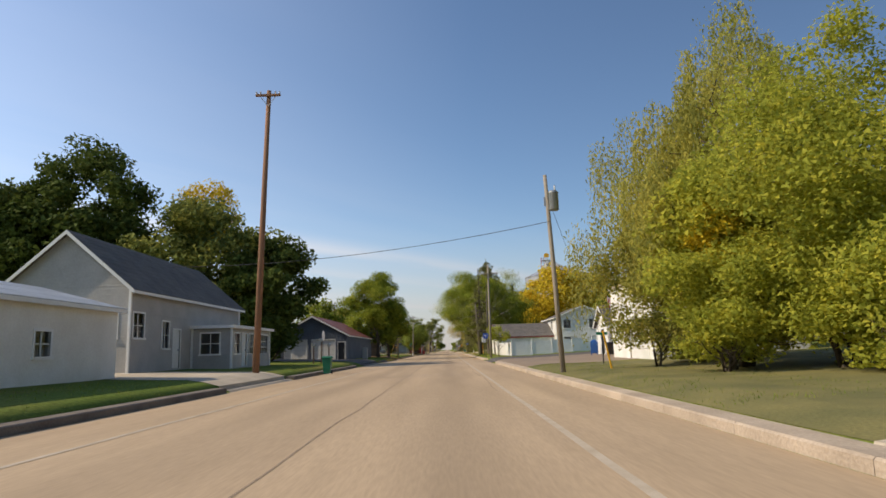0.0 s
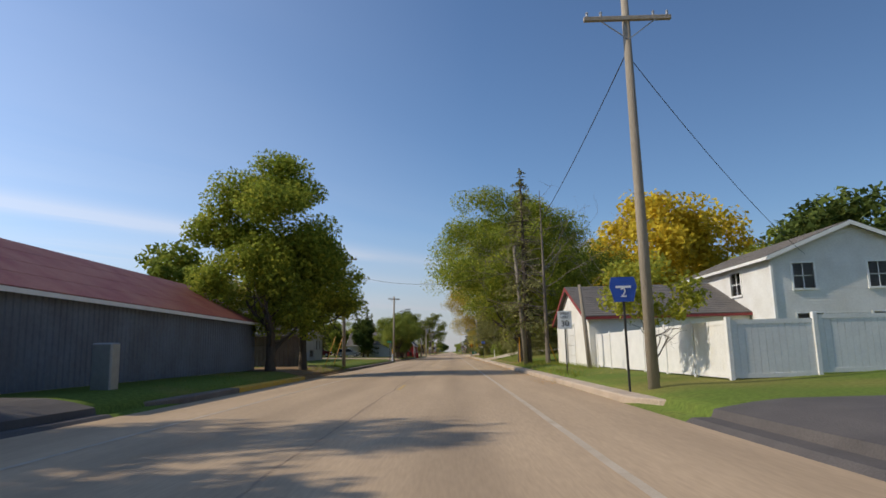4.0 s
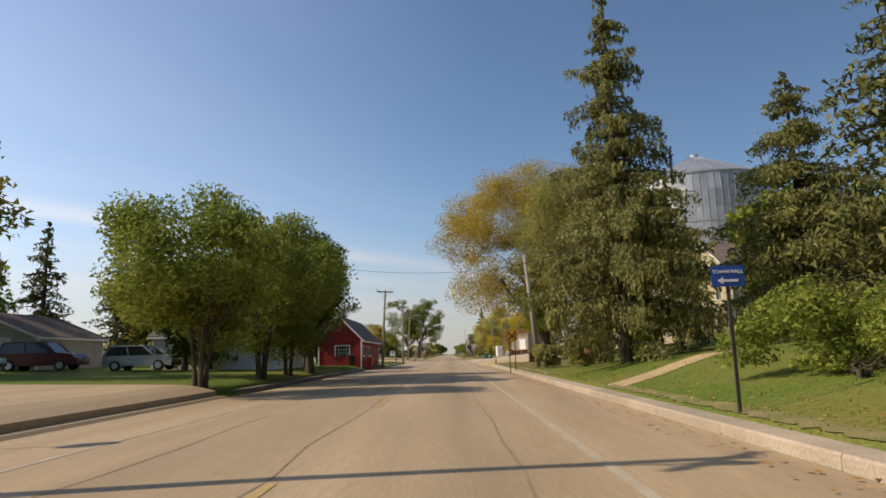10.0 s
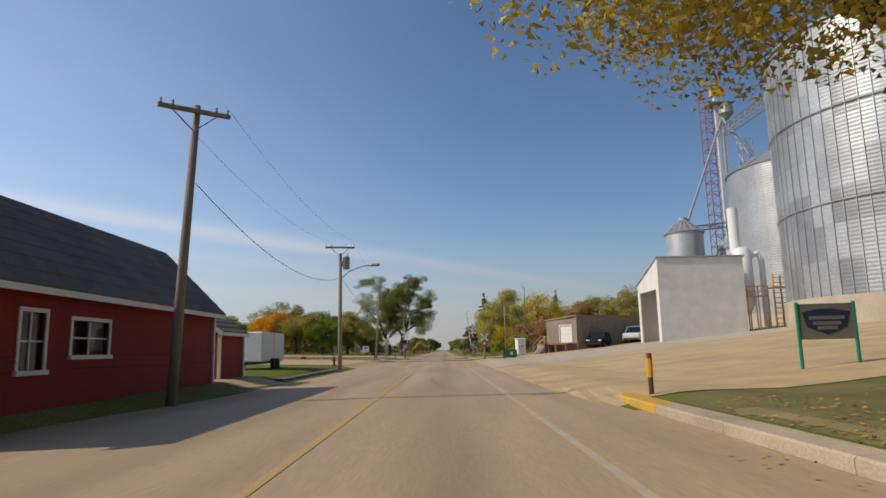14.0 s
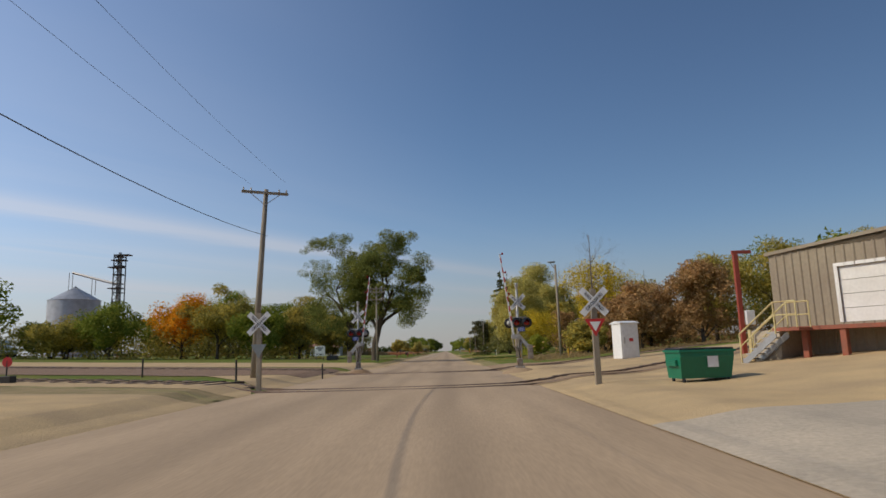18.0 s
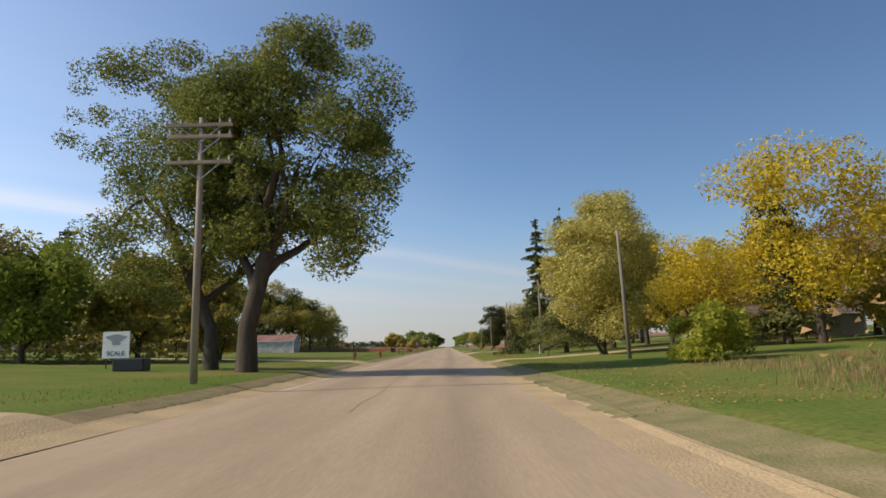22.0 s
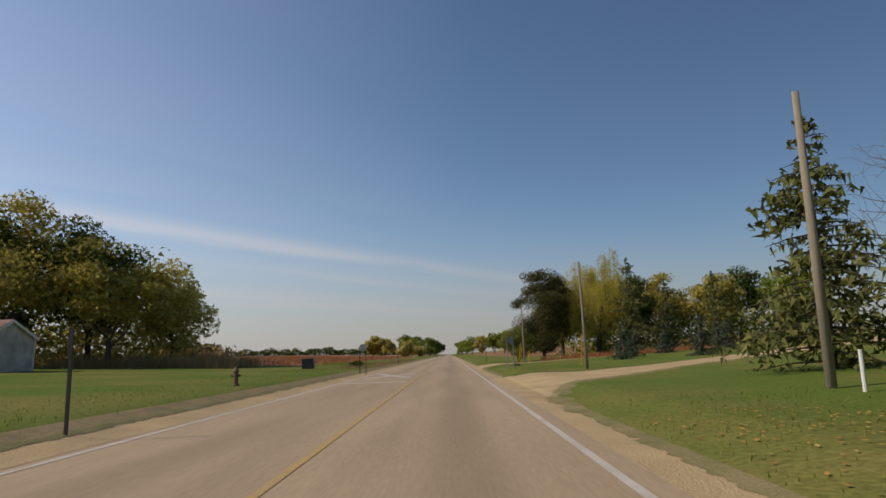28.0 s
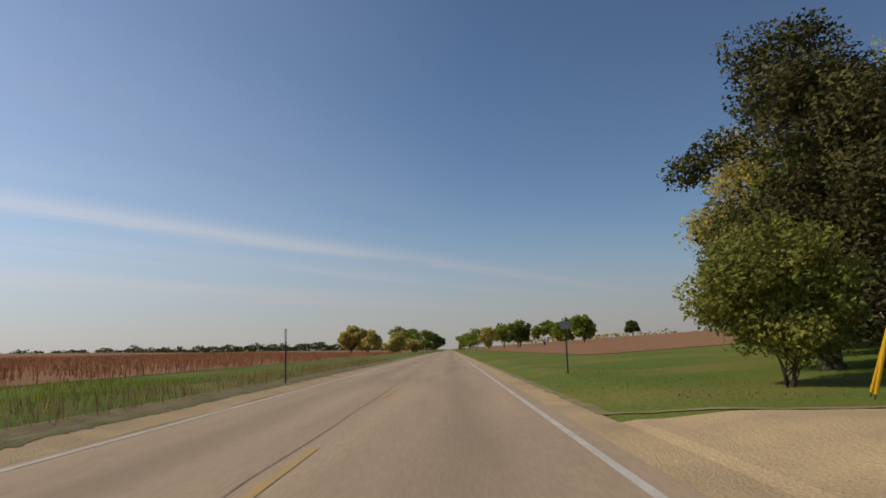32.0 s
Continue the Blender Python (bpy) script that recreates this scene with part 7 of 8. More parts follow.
def wheelie_bin(x, y, material, label, h=1.05, rz=0):
    t = thing("wheelie_bin", on(x, y, rz), label, "bin")
    part("body", Build().loft([[(-w, -d, z), (w, -d, z), (w, d, z), (-w, d, z)] for w, d, z in ((0.2, 0.2, 0.05), (0.27, 0.3, h - 0.1), (0.3, 0.33, h - 0.1), (0.3, 0.33, h - 0.03))]), material, t)
    part("lid", Build().loft([[(-0.31, -0.36, h - 0.03), (0.31, -0.36, h - 0.03), (0.31, 0.36, h - 0.03), (-0.31, 0.36, h - 0.03)], [(-0.26, -0.3, h + 0.05), (0.26, -0.3, h + 0.05), (0.26, 0.3, h + 0.05), (-0.26, 0.3, h + 0.05)]]), material, t)
    part("handle", Build().tube([(-0.22, 0.4, h - 0.08), (0.22, 0.4, h - 0.08)], 0.02, 6), material, t)
    for k in (-1, 1):
        part("wheel", Build().tube([(k * 0.24 - 0.03, 0.27, 0.12), (k * 0.24 + 0.03, 0.27, 0.12)], 0.12, 12), RUBBER, t)
    return t


wheelie_bin(-7.6, 40.3, PLASTIC_GREEN, "green wheelie bin standing at the kerb")
wheelie_bin(-7.85, 207.6, PLASTIC_RED, "red wheelie bin at the drive of the red shop", 1.1)
wheelie_bin(-9.3, 205.7, BLACK, "dark bin leaning against the red shop", 1.0)

t = thing("mailbox", on(12.3, 54.0, 80), "blue street mailbox beside the post office", "mailbox")
part("body", Build().loft([[(-0.26 * w, -0.3 * w, z), (0.26 * w, -0.3 * w, z), (0.26 * w, 0.3 * w, z), (-0.26 * w, 0.3 * w, z)] for w, z in ((1, 0.15), (1, 0.95), (0.92, 1.1), (0.7, 1.22), (0.35, 1.28))]), MAIL_BLUE, t)
part("slot", Build().box(-0.2, 0.2, -0.33, -0.28, 0.92, 1.05), STEEL, t)
for a in (-1, 1):
    for b in (-1, 1):
        part("leg", Build().box(a * 0.2 - 0.03, a * 0.2 + 0.03, b * 0.24 - 0.03, b * 0.24 + 0.03, -0.1, 0.15), MAIL_BLUE, t)
t = thing("newspaper_box", on(13.1, 49.3, 80), "yellow newspaper box against the post office", "box")
part("body", Build().box(-0.25, 0.25, -0.22, 0.22, 0.35, 1.15, 0.03), YELLOW_PAINT, t)
part("stand", Build().box(-0.2, 0.2, -0.18, 0.18, 0, 0.36), YELLOW_PAINT, t)
part("window", Build().box(-0.18, 0.18, -0.235, -0.22, 0.72, 1.08), CARWIN, t)
wheelie_bin(12.9, 50.9, BLACK, "black bin beside the post office door", 0.95)
t = thing("flag", on(12.9, 50.4), "flag on a slanted pole fixed to the post office", "flag")
part("pole", Build().tube([(0.6, 0.2, 3.2), (-0.3, 0.0, 4.9)], 0.025, 7), SIGN_W, t)
for k in range(7):
    part("stripe", Build().face(*[(-0.25 + 0.1 * u + 0.07 * (k + v), 0.02 * math.sin(3 * u), 4.75 - 0.16 * (k + v) * 0.4 - u * 0.9) for u, v in ((0, 0), (0, 1), (1, 1), (1, 0))]), SIGN_RED if k % 2 == 0 else SIGN_W, t)
t = thing("mailbox_stand", on(-10.6, 50.5), "row of rural mailboxes on dark posts", "mailbox")
for k, (h, w) in enumerate(((1.35, 0.2), (1.7, 0.3), (1.3, 0.2))):
    part("post", Build().box(k * 0.6 - 0.04, k * 0.6 + 0.04, -0.04, 0.04, -0.2, h), POST_BROWN, t)
    part("box", Build().loft([[(k * 0.6 + 0.12 * math.cos(a), yy, h + 0.14 + 0.14 * math.sin(a)) for a in [radians(30 * j) for j in range(12)]] for yy in (-0.25, 0.25)]), SIGN_BACK, t)
solid("utility_pedestal", Build().box(-0.3, 0.3, -0.25, 0.25, -0.1, 1.35, 0.04), SIGN_BACK, "grey utility pedestal on the grass strip", "box", at=on(-10.2, 78.6))
solid("utility_box", Build().box(-0.45, 0.45, -0.4, 0.4, -0.1, 0.85, 0.04), BLACK, "dark green utility box on the verge", "box", at=on(-11.6, 440.4))


def hydrant(x, y, material, label):
    t = thing("fire_hydrant", on(x, y), label, "hydrant")
    part("barrel", Build().lathe([(0.14, -0.1), (0.14, 0.06), (0.09, 0.08), (0.09, 0.5), (0.12, 0.52), (0.12, 0.56), (0.1, 0.62), (0.05, 0.68), (0.03, 0.75)], 12), material, t)
    for k in (-1, 1):
        part("nozzle", Build().tube([(k * 0.08, 0, 0.4), (k * 0.18, 0, 0.4)], 0.05, 8), material, t)


hydrant(-9.0, 368.4, plain("hydrant_dark_red", (0.22, 0.04, 0.02), 0.5), "dark red fire hydrant beside the field drive")
hydrant(-7.7, 379.0, plain("hydrant_red", (0.25, 0.03, 0.015), 0.5), "dark red fire hydrant on the grass")
hydrant(-8.2, 412.5, plain("hydrant_brown", (0.16, 0.1, 0.07), 0.6), "brown hydrant with a marker rod on the verge")
hydrant(-8.6, 247.0, plain("hydrant_rust", (0.2, 0.06, 0.03), 0.5), "rusty hydrant beside the gravel lane")
hydrant(-9.4, 188.4, SIGN_BACK, "pale hydrant on the lawn")
t = thing("switch_stand", on(-17.6, 277.0), "red railway switch target beside the rails", "switch stand")
part("rod", Build().tube([(0, 0, 0), (0, 0, 0.9)], 0.03, 6), POST_DARK, t)
part("target", Build().tube([(0, -0.02, 0.85), (0, 0.02, 0.85)], 0.2, 12), SIGN_RED, t)
part("machine", Build().box(-0.3, 0.3, -0.2, 0.2, -0.1, 0.3, 0.03), POST_DARK, t)


# ---- grain elevator ----
def grain_bin(x, y, r, eave, top, label, base_h=0.9, rings=None, stiff=True):
    z = tz(x, y)
    t = thing("grain_bin", pose(x, y, z), label, "silo")
    part("plinth", Build().lathe([(r + 0.25, -1.5), (r + 0.25, base_h)], 48), CONCRETE, t)
    n = 56
    b = Build()
    prof = []
    nz = int((eave - base_h) / 0.33)
    for k in range(nz * 2 + 1):
        prof.append((r + (0.014 if k % 2 else 0.0), base_h + (eave - base_h) * k / (nz * 2)))
    if stiff:
        # bolted sheets, each a little different in sheen
        cols, rows = 36, 8
        sheet_h = (eave - base_h) / rows
        waves = int(sheet_h / 0.33)
        q = Build()
        q.loft([[((r + (0.012 if k % 2 else 0.0)) * math.cos(a), (r + (0.012 if k % 2 else 0.0)) * math.sin(a), sheet_h * k / (2 * waves)) for a in [radians(10.0 * j / 4) for j in range(5)]] for k in range(2 * waves + 1)], False)
        me = q.mesh("wall_sheet")
        for c in range(cols):
            for w in range(rows):
                part("wall_sheet", me, GALV_SHEET, t, "", False, pose(0, 0, base_h + sheet_h * w, 0, 0, 360 * c / cols + 5 * (w % 2)))
    else:
        part("shell", b.lathe(prof, n, caps=False), GALV, t, "corrugated galvanised wall")
    part("roof", Build().lathe([(r + 0.15, eave - 0.05), (r * 0.55, eave + (top - eave) * 0.5), (0.7, top), (0.7, top + 0.5), (0.1, top + 0.7)], n), GALV, t, "conical ribbed roof")
    part("eave_ring", Build().lathe([(r + 0.18, eave - 0.25), (r + 0.22, eave - 0.05), (r + 0.05, eave)], n, caps=False), STEEL, t)
    if stiff:
        bar_mesh = Build().box(r + 0.02, r + 0.09, -0.03, 0.03, base_h, eave - 0.2).mesh("stiffener")
        m = 72
        for k in range(m):
            part("stiffener", bar_mesh, GALV, t, "", False, pose(0, 0, 0, 0, 0, 360 * k / m))
    for q in (rings or ()):
        part("wind_ring", Build().lathe([(r + 0.13, q - 0.07), (r + 0.2, q), (r + 0.13, q + 0.07)], n, caps=False), GALV, t)
    rib = Build().tube([(0.7, 0, top + 0.05), (r + 0.1, 0, eave + 0.05)], 0.05, 4).mesh("roof_rib")
    for k in range(18):
        part("roof_rib", rib, GALV, t, "", False, pose(0, 0, 0, 0, 0, 20 * k))
    return t


grain_bin(44, 253, 12.0, 25.0, 30.5, "huge corrugated galvanised grain bin with stiffeners", 1.2, (9, 17))
grain_bin(50.5, 283, 9.6, 21.0, 26.0, "smooth grey grain bin behind the largest one", 1.0, (), stiff=False)
grain_bin(40.0, 300, 2.95, 17.0, 19.0, "slim shiny galvanised grain bin", 0.5, (4, 8, 12), stiff=False)
grain_bin(47.5, 299, 2.2, 13.5, 15.5, "small galvanised hopper bin", 0.5, (), stiff=False)
RED_STEEL = plain("faded_red_steel", (0.36, 0.08, 0.07), 0.6)


def truss(name, a, b, w, material, label, bays, category="truss"):
    """A square lattice beam from a to b: chords and diagonals."""
    t = thing(name, Matrix.Identity(4), label, category)
    A, B = Vector(a), Vector(b)
    d = (B - A).normalized()
    u = d.cross(Vector((0, 0, 1)) if abs(d.z) < 0.9 else Vector((0, 1, 0))).normalized() * w / 2
    v = d.cross(u).normalized() * w / 2
    for s, q in ((1, 1), (1, -1), (-1, -1), (-1, 1)):
        part("chord", Build().tube([A + u * s + v * q, B + u * s + v * q], 0.07, 5), material, t)
    for k in range(bays):
        p, n = A.lerp(B, k / bays), A.lerp(B, (k + 1) / bays)
        for s, q, s2, q2 in ((1, 1, 1, -1), (1, -1, -1, -1), (-1, -1, -1, 1), (-1, 1, 1, 1)):
            part("diagonal", Build().tube([p + u * s + v * q, n + u * s2 + v * q2], 0.045, 4), material, t)
            part("cross_bar", Build().tube([n + u * s + v * q, n + u * s2 + v * q2], 0.045, 4), material, t)
    return t


zt = tz(44.5, 303)
truss("elevator_tower", (47.2, 303, zt), (47.2, 303, zt + 41), 2.2, RED_STEEL, "tall red lattice grain leg tower", 22, "tower")
t = thing("grain_conveyor", pose(48.6, 302, zt), "grain leg with twin white trunks and yellow head", "elevator")
for k in (-0.5, 0.5):
    part("leg_trunk", Build().box(k - 0.28, k + 0.28, -0.3, 0.3, 0, 41.5), SIGN_W, t)
part("head", Build().loft([[(-1.2, d, 41.3), (1.2, d, 41.3), (1.2, d, 42.4), (0.5, d, 43.2), (-0.5, d, 43.2), (-1.2, d, 42.4)] for d in (-0.5, 0.5)]), YELLOW_PAINT, t)
part("platform", Build().box(-2.2, 2.2, -1.6, 1.6, 39.6, 39.75), STEEL, t)
part("distributor", Build().lathe([(0.3, 36.5), (1.2, 37.5), (1.2, 38.6), (0.5, 39.4)], 12, 0.5, -1.5), STEEL, t)
truss("conveyor_bridge", (48, 300, zt + 34), (44, 262, tz(44, 253) + 29.0), 1.3, STEEL, "steel lattice conveyor bridge to the big bin", 16, "conveyor")
truss("conveyor_bridge", (49, 301, zt + 24), (49.5, 285, tz(50, 283) + 25.0), 1.3, STEEL, "steel lattice conveyor bridge to the grey bin", 9, "conveyor")
truss("conveyor_bridge", (48, 302, zt + 18.5), (40.5, 300.5, tz(40, 300) + 17.6), 0.8, STEEL, "short lattice catwalk to the slim bin", 4, "conveyor")
truss("support_tower", (47.5, 292, zt), (47.5, 292, zt + 30), 1.6, STEEL, "grey lattice support tower between the bins", 16, "tower")
for a, b in (((48.6, 301, zt + 37), (40.5, 300, zt + 18)), ((48.6, 301, zt + 37), (47.5, 299, zt + 16)), ((48.6, 301, zt + 37), (49, 290, zt + 24))):
    solid("grain_spout", Build().tube([a, b], 0.2, 8), STEEL, "grey steel grain spout from the leg", "pipe")
t = thing("dust_collector", on(31.5, 263.0), "white cylindrical dust collector on legs with pipes", "tank")
part("shell", Build().lathe([(0.3, 1.6), (0.95, 3.0), (0.95, 8.2), (0.5, 8.7)], 18), SIGN_W, t, "", True)
part("exhaust_pipe", Build().tube([(-0.4, 0.4, 8.2), (-0.4, 0.4, 13.0)], 0.55, 14), SIGN_W, t)
part("duct", Build().tube([(0.7, 0, 7.6), (1.6, 0, 8.1), (2.0, 0, 7.2), (2.0, 0, 0.4)], 0.3, 10), SIGN_W, t)
for a in (-1, 1):
    for c in (-1, 1):
        part("leg", Build().box(a * 0.7 - 0.06, a * 0.7 + 0.06, c * 0.7 - 0.06, c * 0.7 + 0.06, -0.5, 3.4), SIGN_W, t)
part("gallery", Build().box(-1.6, 1.6, -1.5, -0.9, 3.4, 3.5), STEEL, t)
for z in (3.95, 4.45):
    part("gallery_rail", Build().tube([(-1.6, -1.5, z), (1.6, -1.5, z)], 0.05, 6), YELLOW_PAINT, t, "yellow guard rail")
for a in (-1.6, -0.55, 0.55, 1.6):
    part("gallery_post", Build().tube([(a, -1.5, -0.4), (a, -1.5, 4.5)], 0.06, 6), YELLOW_PAINT, t, "yellow steel post")
t = thing("access_stair", on(34.6, 262.5), "yellow steel stair tower with guard rails", "stair")
for a in (-0.8, 0.8):
    for c in (-0.8, 0.8):
        part("post", Build().tube([(a, c, -0.5), (a, c, 5.4)], 0.09, 6), YELLOW_PAINT, t)
for k in range(10):
    part("rung", Build().box(-0.8, 0.8, -0.85, -0.75, 0.3 + 0.52 * k, 0.38 + 0.52 * k), YELLOW_PAINT, t)
part("landing", Build().box(-0.9, 0.9, -0.9, 0.9, 4.0, 4.1), STEEL, t)
t = thing("elevator_sign", on(11.3, 215.9, -6, 0.15), "company sign board with blue emblem between two green posts", "sign")
for k in (-0.8, 0.8):
    part("post", Build().tube([(k, 0, -0.4), (k, 0, 1.75)], 0.055, 8), SIGN_GREEN, t)
p = part("board", Build().box(-0.76, 0.76, -0.03, 0.03, 0.65, 1.7, 0.01), SIGN_BACK, t)
part("emblem", Build().loft([[(a, d, 1.2 + c) for a, c in ((-0.68, 0.25), (-0.2, 0.34), (0.2, 0.34), (0.68, 0.25), (0.55, -0.2), (0.0, -0.42), (-0.55, -0.2))] for d in (-0.04, -0.032)]), plain("navy_emblem", (0.02, 0.035, 0.09), 0.5), p)
for z, w in ((1.28, 0.5), (1.12, 0.4), (0.98, 0.28)):
    part("lettering_bar", Build().box(-w, w, -0.046, -0.041, z - 0.05, z + 0.05), SIGN_BACK, p)
t = thing("planter_box", on(8.2, 206.8), "dark timber crate beside the tree trunk", "crate")
for k in range(5):
    part("board", Build().box(-0.6, 0.6, -0.45, -0.42, 0.02 + 0.17 * k, 0.17 + 0.17 * k), POST_BROWN, t)
part("body", Build().box(-0.6, 0.6, -0.42, 0.42, 0, 0.88), POST_BROWN, t)
# loading dock of the warehouse
RAIL_Y = mat("chipped_yellow_rail", (0.62, 0.54, 0.26), 0.6, 3.0, 0.2, 0.0, (0.48, 0.36, 0.17), 10.0)
RUST_RED = mat("rusty_red_beam", (0.34, 0.10, 0.055), 0.7, 3.0, 0.25, 0.05, (0.22, 0.09, 0.06), 10.0)
t = thing("loading_dock", pose(11.39, 273.96, tz(12.0, 274.0), 0, 0, 30), "concrete and red steel loading dock with yellow stair rails", "dock")
part("platform", Build().box(0.7, 1.95, 0.0, 1.2, -0.4, 1.05, 0.02), CONCRETE, t)
part("corner_guard", Build().box(0.66, 0.74, 1.12, 1.24, -0.2, 1.1, 0.01), RAIL_Y, t)
part("landing", Build().box(-0.17, 0.6, -1.25, -0.3, 1.0, 1.1), RUST_RED, t)
part("deck", Build().box(0.6, 1.95, -4.4, -0.02, 1.0, 1.14, 0.01), RUST_RED, t, "rusty red steel deck")
for y in (-4.0, -2.2, -0.9):
    part("leg", Build().box(0.66, 0.86, y - 0.1, y + 0.1, -0.4, 1.0, 0.01), RUST_RED, t)
for k in range(6):
    part("step", Build().box(-0.15, 0.6, -0.3 + 0.22 * k, -0.06 + 0.22 * k, 0.93 - 0.18 * k, 0.97 - 0.18 * k), GALV, t)
for x in (-0.17, 0.6):
    part("stringer", Build().loft([[(x, -0.4, 0.78), (x + 0.04, -0.4, 0.78), (x + 0.04, -0.4, 1.04), (x, -0.4, 1.04)], [(x, 1.05, -0.3), (x + 0.04, 1.05, -0.3), (x + 0.04, 1.05, -0.06), (x, 1.05, -0.06)]]), STEEL, t)
    part("handrail", Build().tube([(x, -1.2, 2.0), (x, -0.4, 2.0), (x, 1.0, 0.95)], 0.03, 6), RAIL_Y, t)
    part("handrail", Build().tube([(x, -1.2, 1.55), (x, -0.4, 1.55), (x, 1.0, 0.5)], 0.025, 6), RAIL_Y, t)
    for y, z0, z1 in ((-1.2, 1.1, 2.0), (-0.4, 0.9, 2.0), (1.0, -0.2, 0.95)):
        part("rail_post", Build().tube([(x, y, z0), (x, y, z1)], 0.03, 6), RAIL_Y, t)


# ---- vehicles ----
def car(name, x, y, rz, paint, label, L=4.7, W=1.85, H=1.7, pickup=False, sedan=False):
    """A parked vehicle: lofted body with cabin, windows, lights and four wheels."""
    t = thing(name, on(x, y, rz), label, "car")
    h2, h3 = H * 0.36, H * 0.62
    side = [(-L / 2, h2), (-L / 2 + 0.05, h3 * 0.95), (-L / 2 + 0.4, h3), (L / 2 - 1.15, h3), (L / 2 - 0.25, h3 * 0.92), (L / 2, h2 + 0.05), (L / 2 - 0.04, 0.32), (-L / 2 + 0.04, 0.32)]
    part("body", Build().loft([[(a, c * W / 2 * f, z) for a, z in side] for c, f in ((-1, 0.94), (-1, 1.0), (1, 1.0), (1, 0.94))]), paint, t)
    x0, x1 = (-0.35, L / 2 - 1.3) if pickup else (-L / 2 + (0.75 if sedan else 0.12), L / 2 - 1.25)
    r0, r1 = x0 + (0.1 if pickup else 0.7 if sedan else 0.3), x1 - 0.75
    cabin = [[(x0, -W / 2 + 0.06, h3 - 0.01), (x1, -W / 2 + 0.06, h3 - 0.01), (x1, W / 2 - 0.06, h3 - 0.01), (x0, W / 2 - 0.06, h3 - 0.01)], [(r0, -W / 2 + 0.2, H), (r1, -W / 2 + 0.2, H), (r1, W / 2 - 0.2, H), (r0, W / 2 - 0.2, H)]]
    part("cabin", Build().loft(cabin), CARWIN, t, "dark glazed cabin")
    part("roof", Build().box(r0 - 0.03, r1 + 0.03, -W / 2 + 0.17, W / 2 - 0.17, H - 0.03, H + 0.03, 0.02), paint, t)
    for c in (-1, 1):
        for q in ((x0, r0), ((x0 + x1) / 2, (r0 + r1) / 2), (x1, r1)):
            part("pillar", Build().tube([(q[0], c * (W / 2 - 0.05), h3), (q[1], c * (W / 2 - 0.19), H)], 0.045, 5), paint, t)
        part("headlight", Build().box(L / 2 - 0.12, L / 2 + 0.005, c * W * 0.36 - 0.17, c * W * 0.36 + 0.17, h2 + 0.12, h2 + 0.27), SIGN_W, t)
        part("tail_light", Build().box(-L / 2 - 0.005, -L / 2 + 0.1, c * W * 0.42 - 0.09, c * W * 0.42 + 0.09, h2 + 0.1, h2 + 0.4), LENS_RED, t)
        for a in (-L * 0.31, L * 0.31):
            w = part("wheel", Build().tube([(a, c * (W / 2 - 0.2), 0.34), (a, c * (W / 2 + 0.02), 0.34)], 0.34, 18), RUBBER, t)
            part("rim", Build().tube([(a, c * (W / 2 - 0.02), 0.34), (a, c * (W / 2 + 0.03), 0.34)], 0.21, 14), CHROME, w)
    part("bumper", Build().box(L / 2 - 0.1, L / 2 + 0.06, -W / 2 + 0.1, W / 2 - 0.1, 0.34, 0.52, 0.03), BLACK, t)
    part("bumper", Build().box(-L / 2 - 0.06, -L / 2 + 0.1, -W / 2 + 0.1, W / 2 - 0.1, 0.34, 0.52, 0.03), BLACK, t)
    if pickup:
        part("bed_floor", Build().box(-L / 2 + 0.15, -0.4, -W / 2 + 0.12, W / 2 - 0.12, h3 - 0.02, h3 + 0.005), BLACK, t)
        for c in (-1, 1):
            part("bed_side", Build().box(-L / 2 + 0.1, -0.35, c * (W / 2 - 0.05) - 0.05, c * (W / 2 - 0.05) + 0.05, h3 - 0.02, h3 + 0.28, 0.02), paint, t)
        part("tailgate", Build().box(-L / 2 + 0.02, -L / 2 + 0.12, -W / 2 + 0.1, W / 2 - 0.1, h3 - 0.05, h3 + 0.28, 0.02), paint, t)
    return t


CAR_BLACK, CAR_WHITE, CAR_SILVER, CAR_RED = plain("black_car_paint", (0.012, 0.013, 0.016), 0.18), plain("white_car_paint", (0.7, 0.7, 0.68), 0.25), plain("silver_car_paint", (0.42, 0.43, 0.44), 0.25, 0.5), plain("maroon_car_paint", (0.12, 0.012, 0.015), 0.22)
car("parked_suv", 17.9, 271.2, 243, CAR_BLACK, "black sport utility car parked at the warehouse")
car("parked_pickup", 23.0, 273.6, 240, CAR_WHITE, "white pickup truck parked at the warehouse", 5.4, 1.95, 1.85, True)
car("parked_sedan", -26.5, 178.5, 10, CAR_WHITE, "white saloon car parked on the side street", 4.8, 1.8, 1.42, False, True)
car("parked_van", -26.0, 185.5, 5, CAR_RED, "maroon van parked behind the lawn", 4.9, 1.9, 1.8)
car("parked_van", -31.0, 184.0, 8, CAR_SILVER, "silver van parked behind the lawn", 4.7, 1.85, 1.7)
car("parked_suv", -20.5, 187.5, 0, CAR_SILVER, "grey car parked behind the small trees", 4.6, 1.85, 1.6)
car("parked_car", 38, 203, 30, CAR_BLACK, "dark car beside the distant red garage")
t = thing("cargo_trailer", on(-11.9, 238.0, 90), "white enclosed cargo trailer parked on grass", "trailer")
part("box", Build().box(-2.6, 2.6, -1.0, 1.0, 0.45, 2.25, 0.06), SIGN_W, t)
part("seam", Build().box(0.0, 0.03, -1.012, 1.012, 0.5, 2.2), SIGN_BACK, t)
part("chassis", Build().box(-2.7, 3.6, -0.4, 0.4, 0.3, 0.45), BLACK, t)
for c in (-1, 1):
    for a in (-0.5, 0.4):
        part("wheel", Build().tube([(a, c * 1.0, 0.32), (a, c * 1.22, 0.32)], 0.32, 14), RUBBER, t)
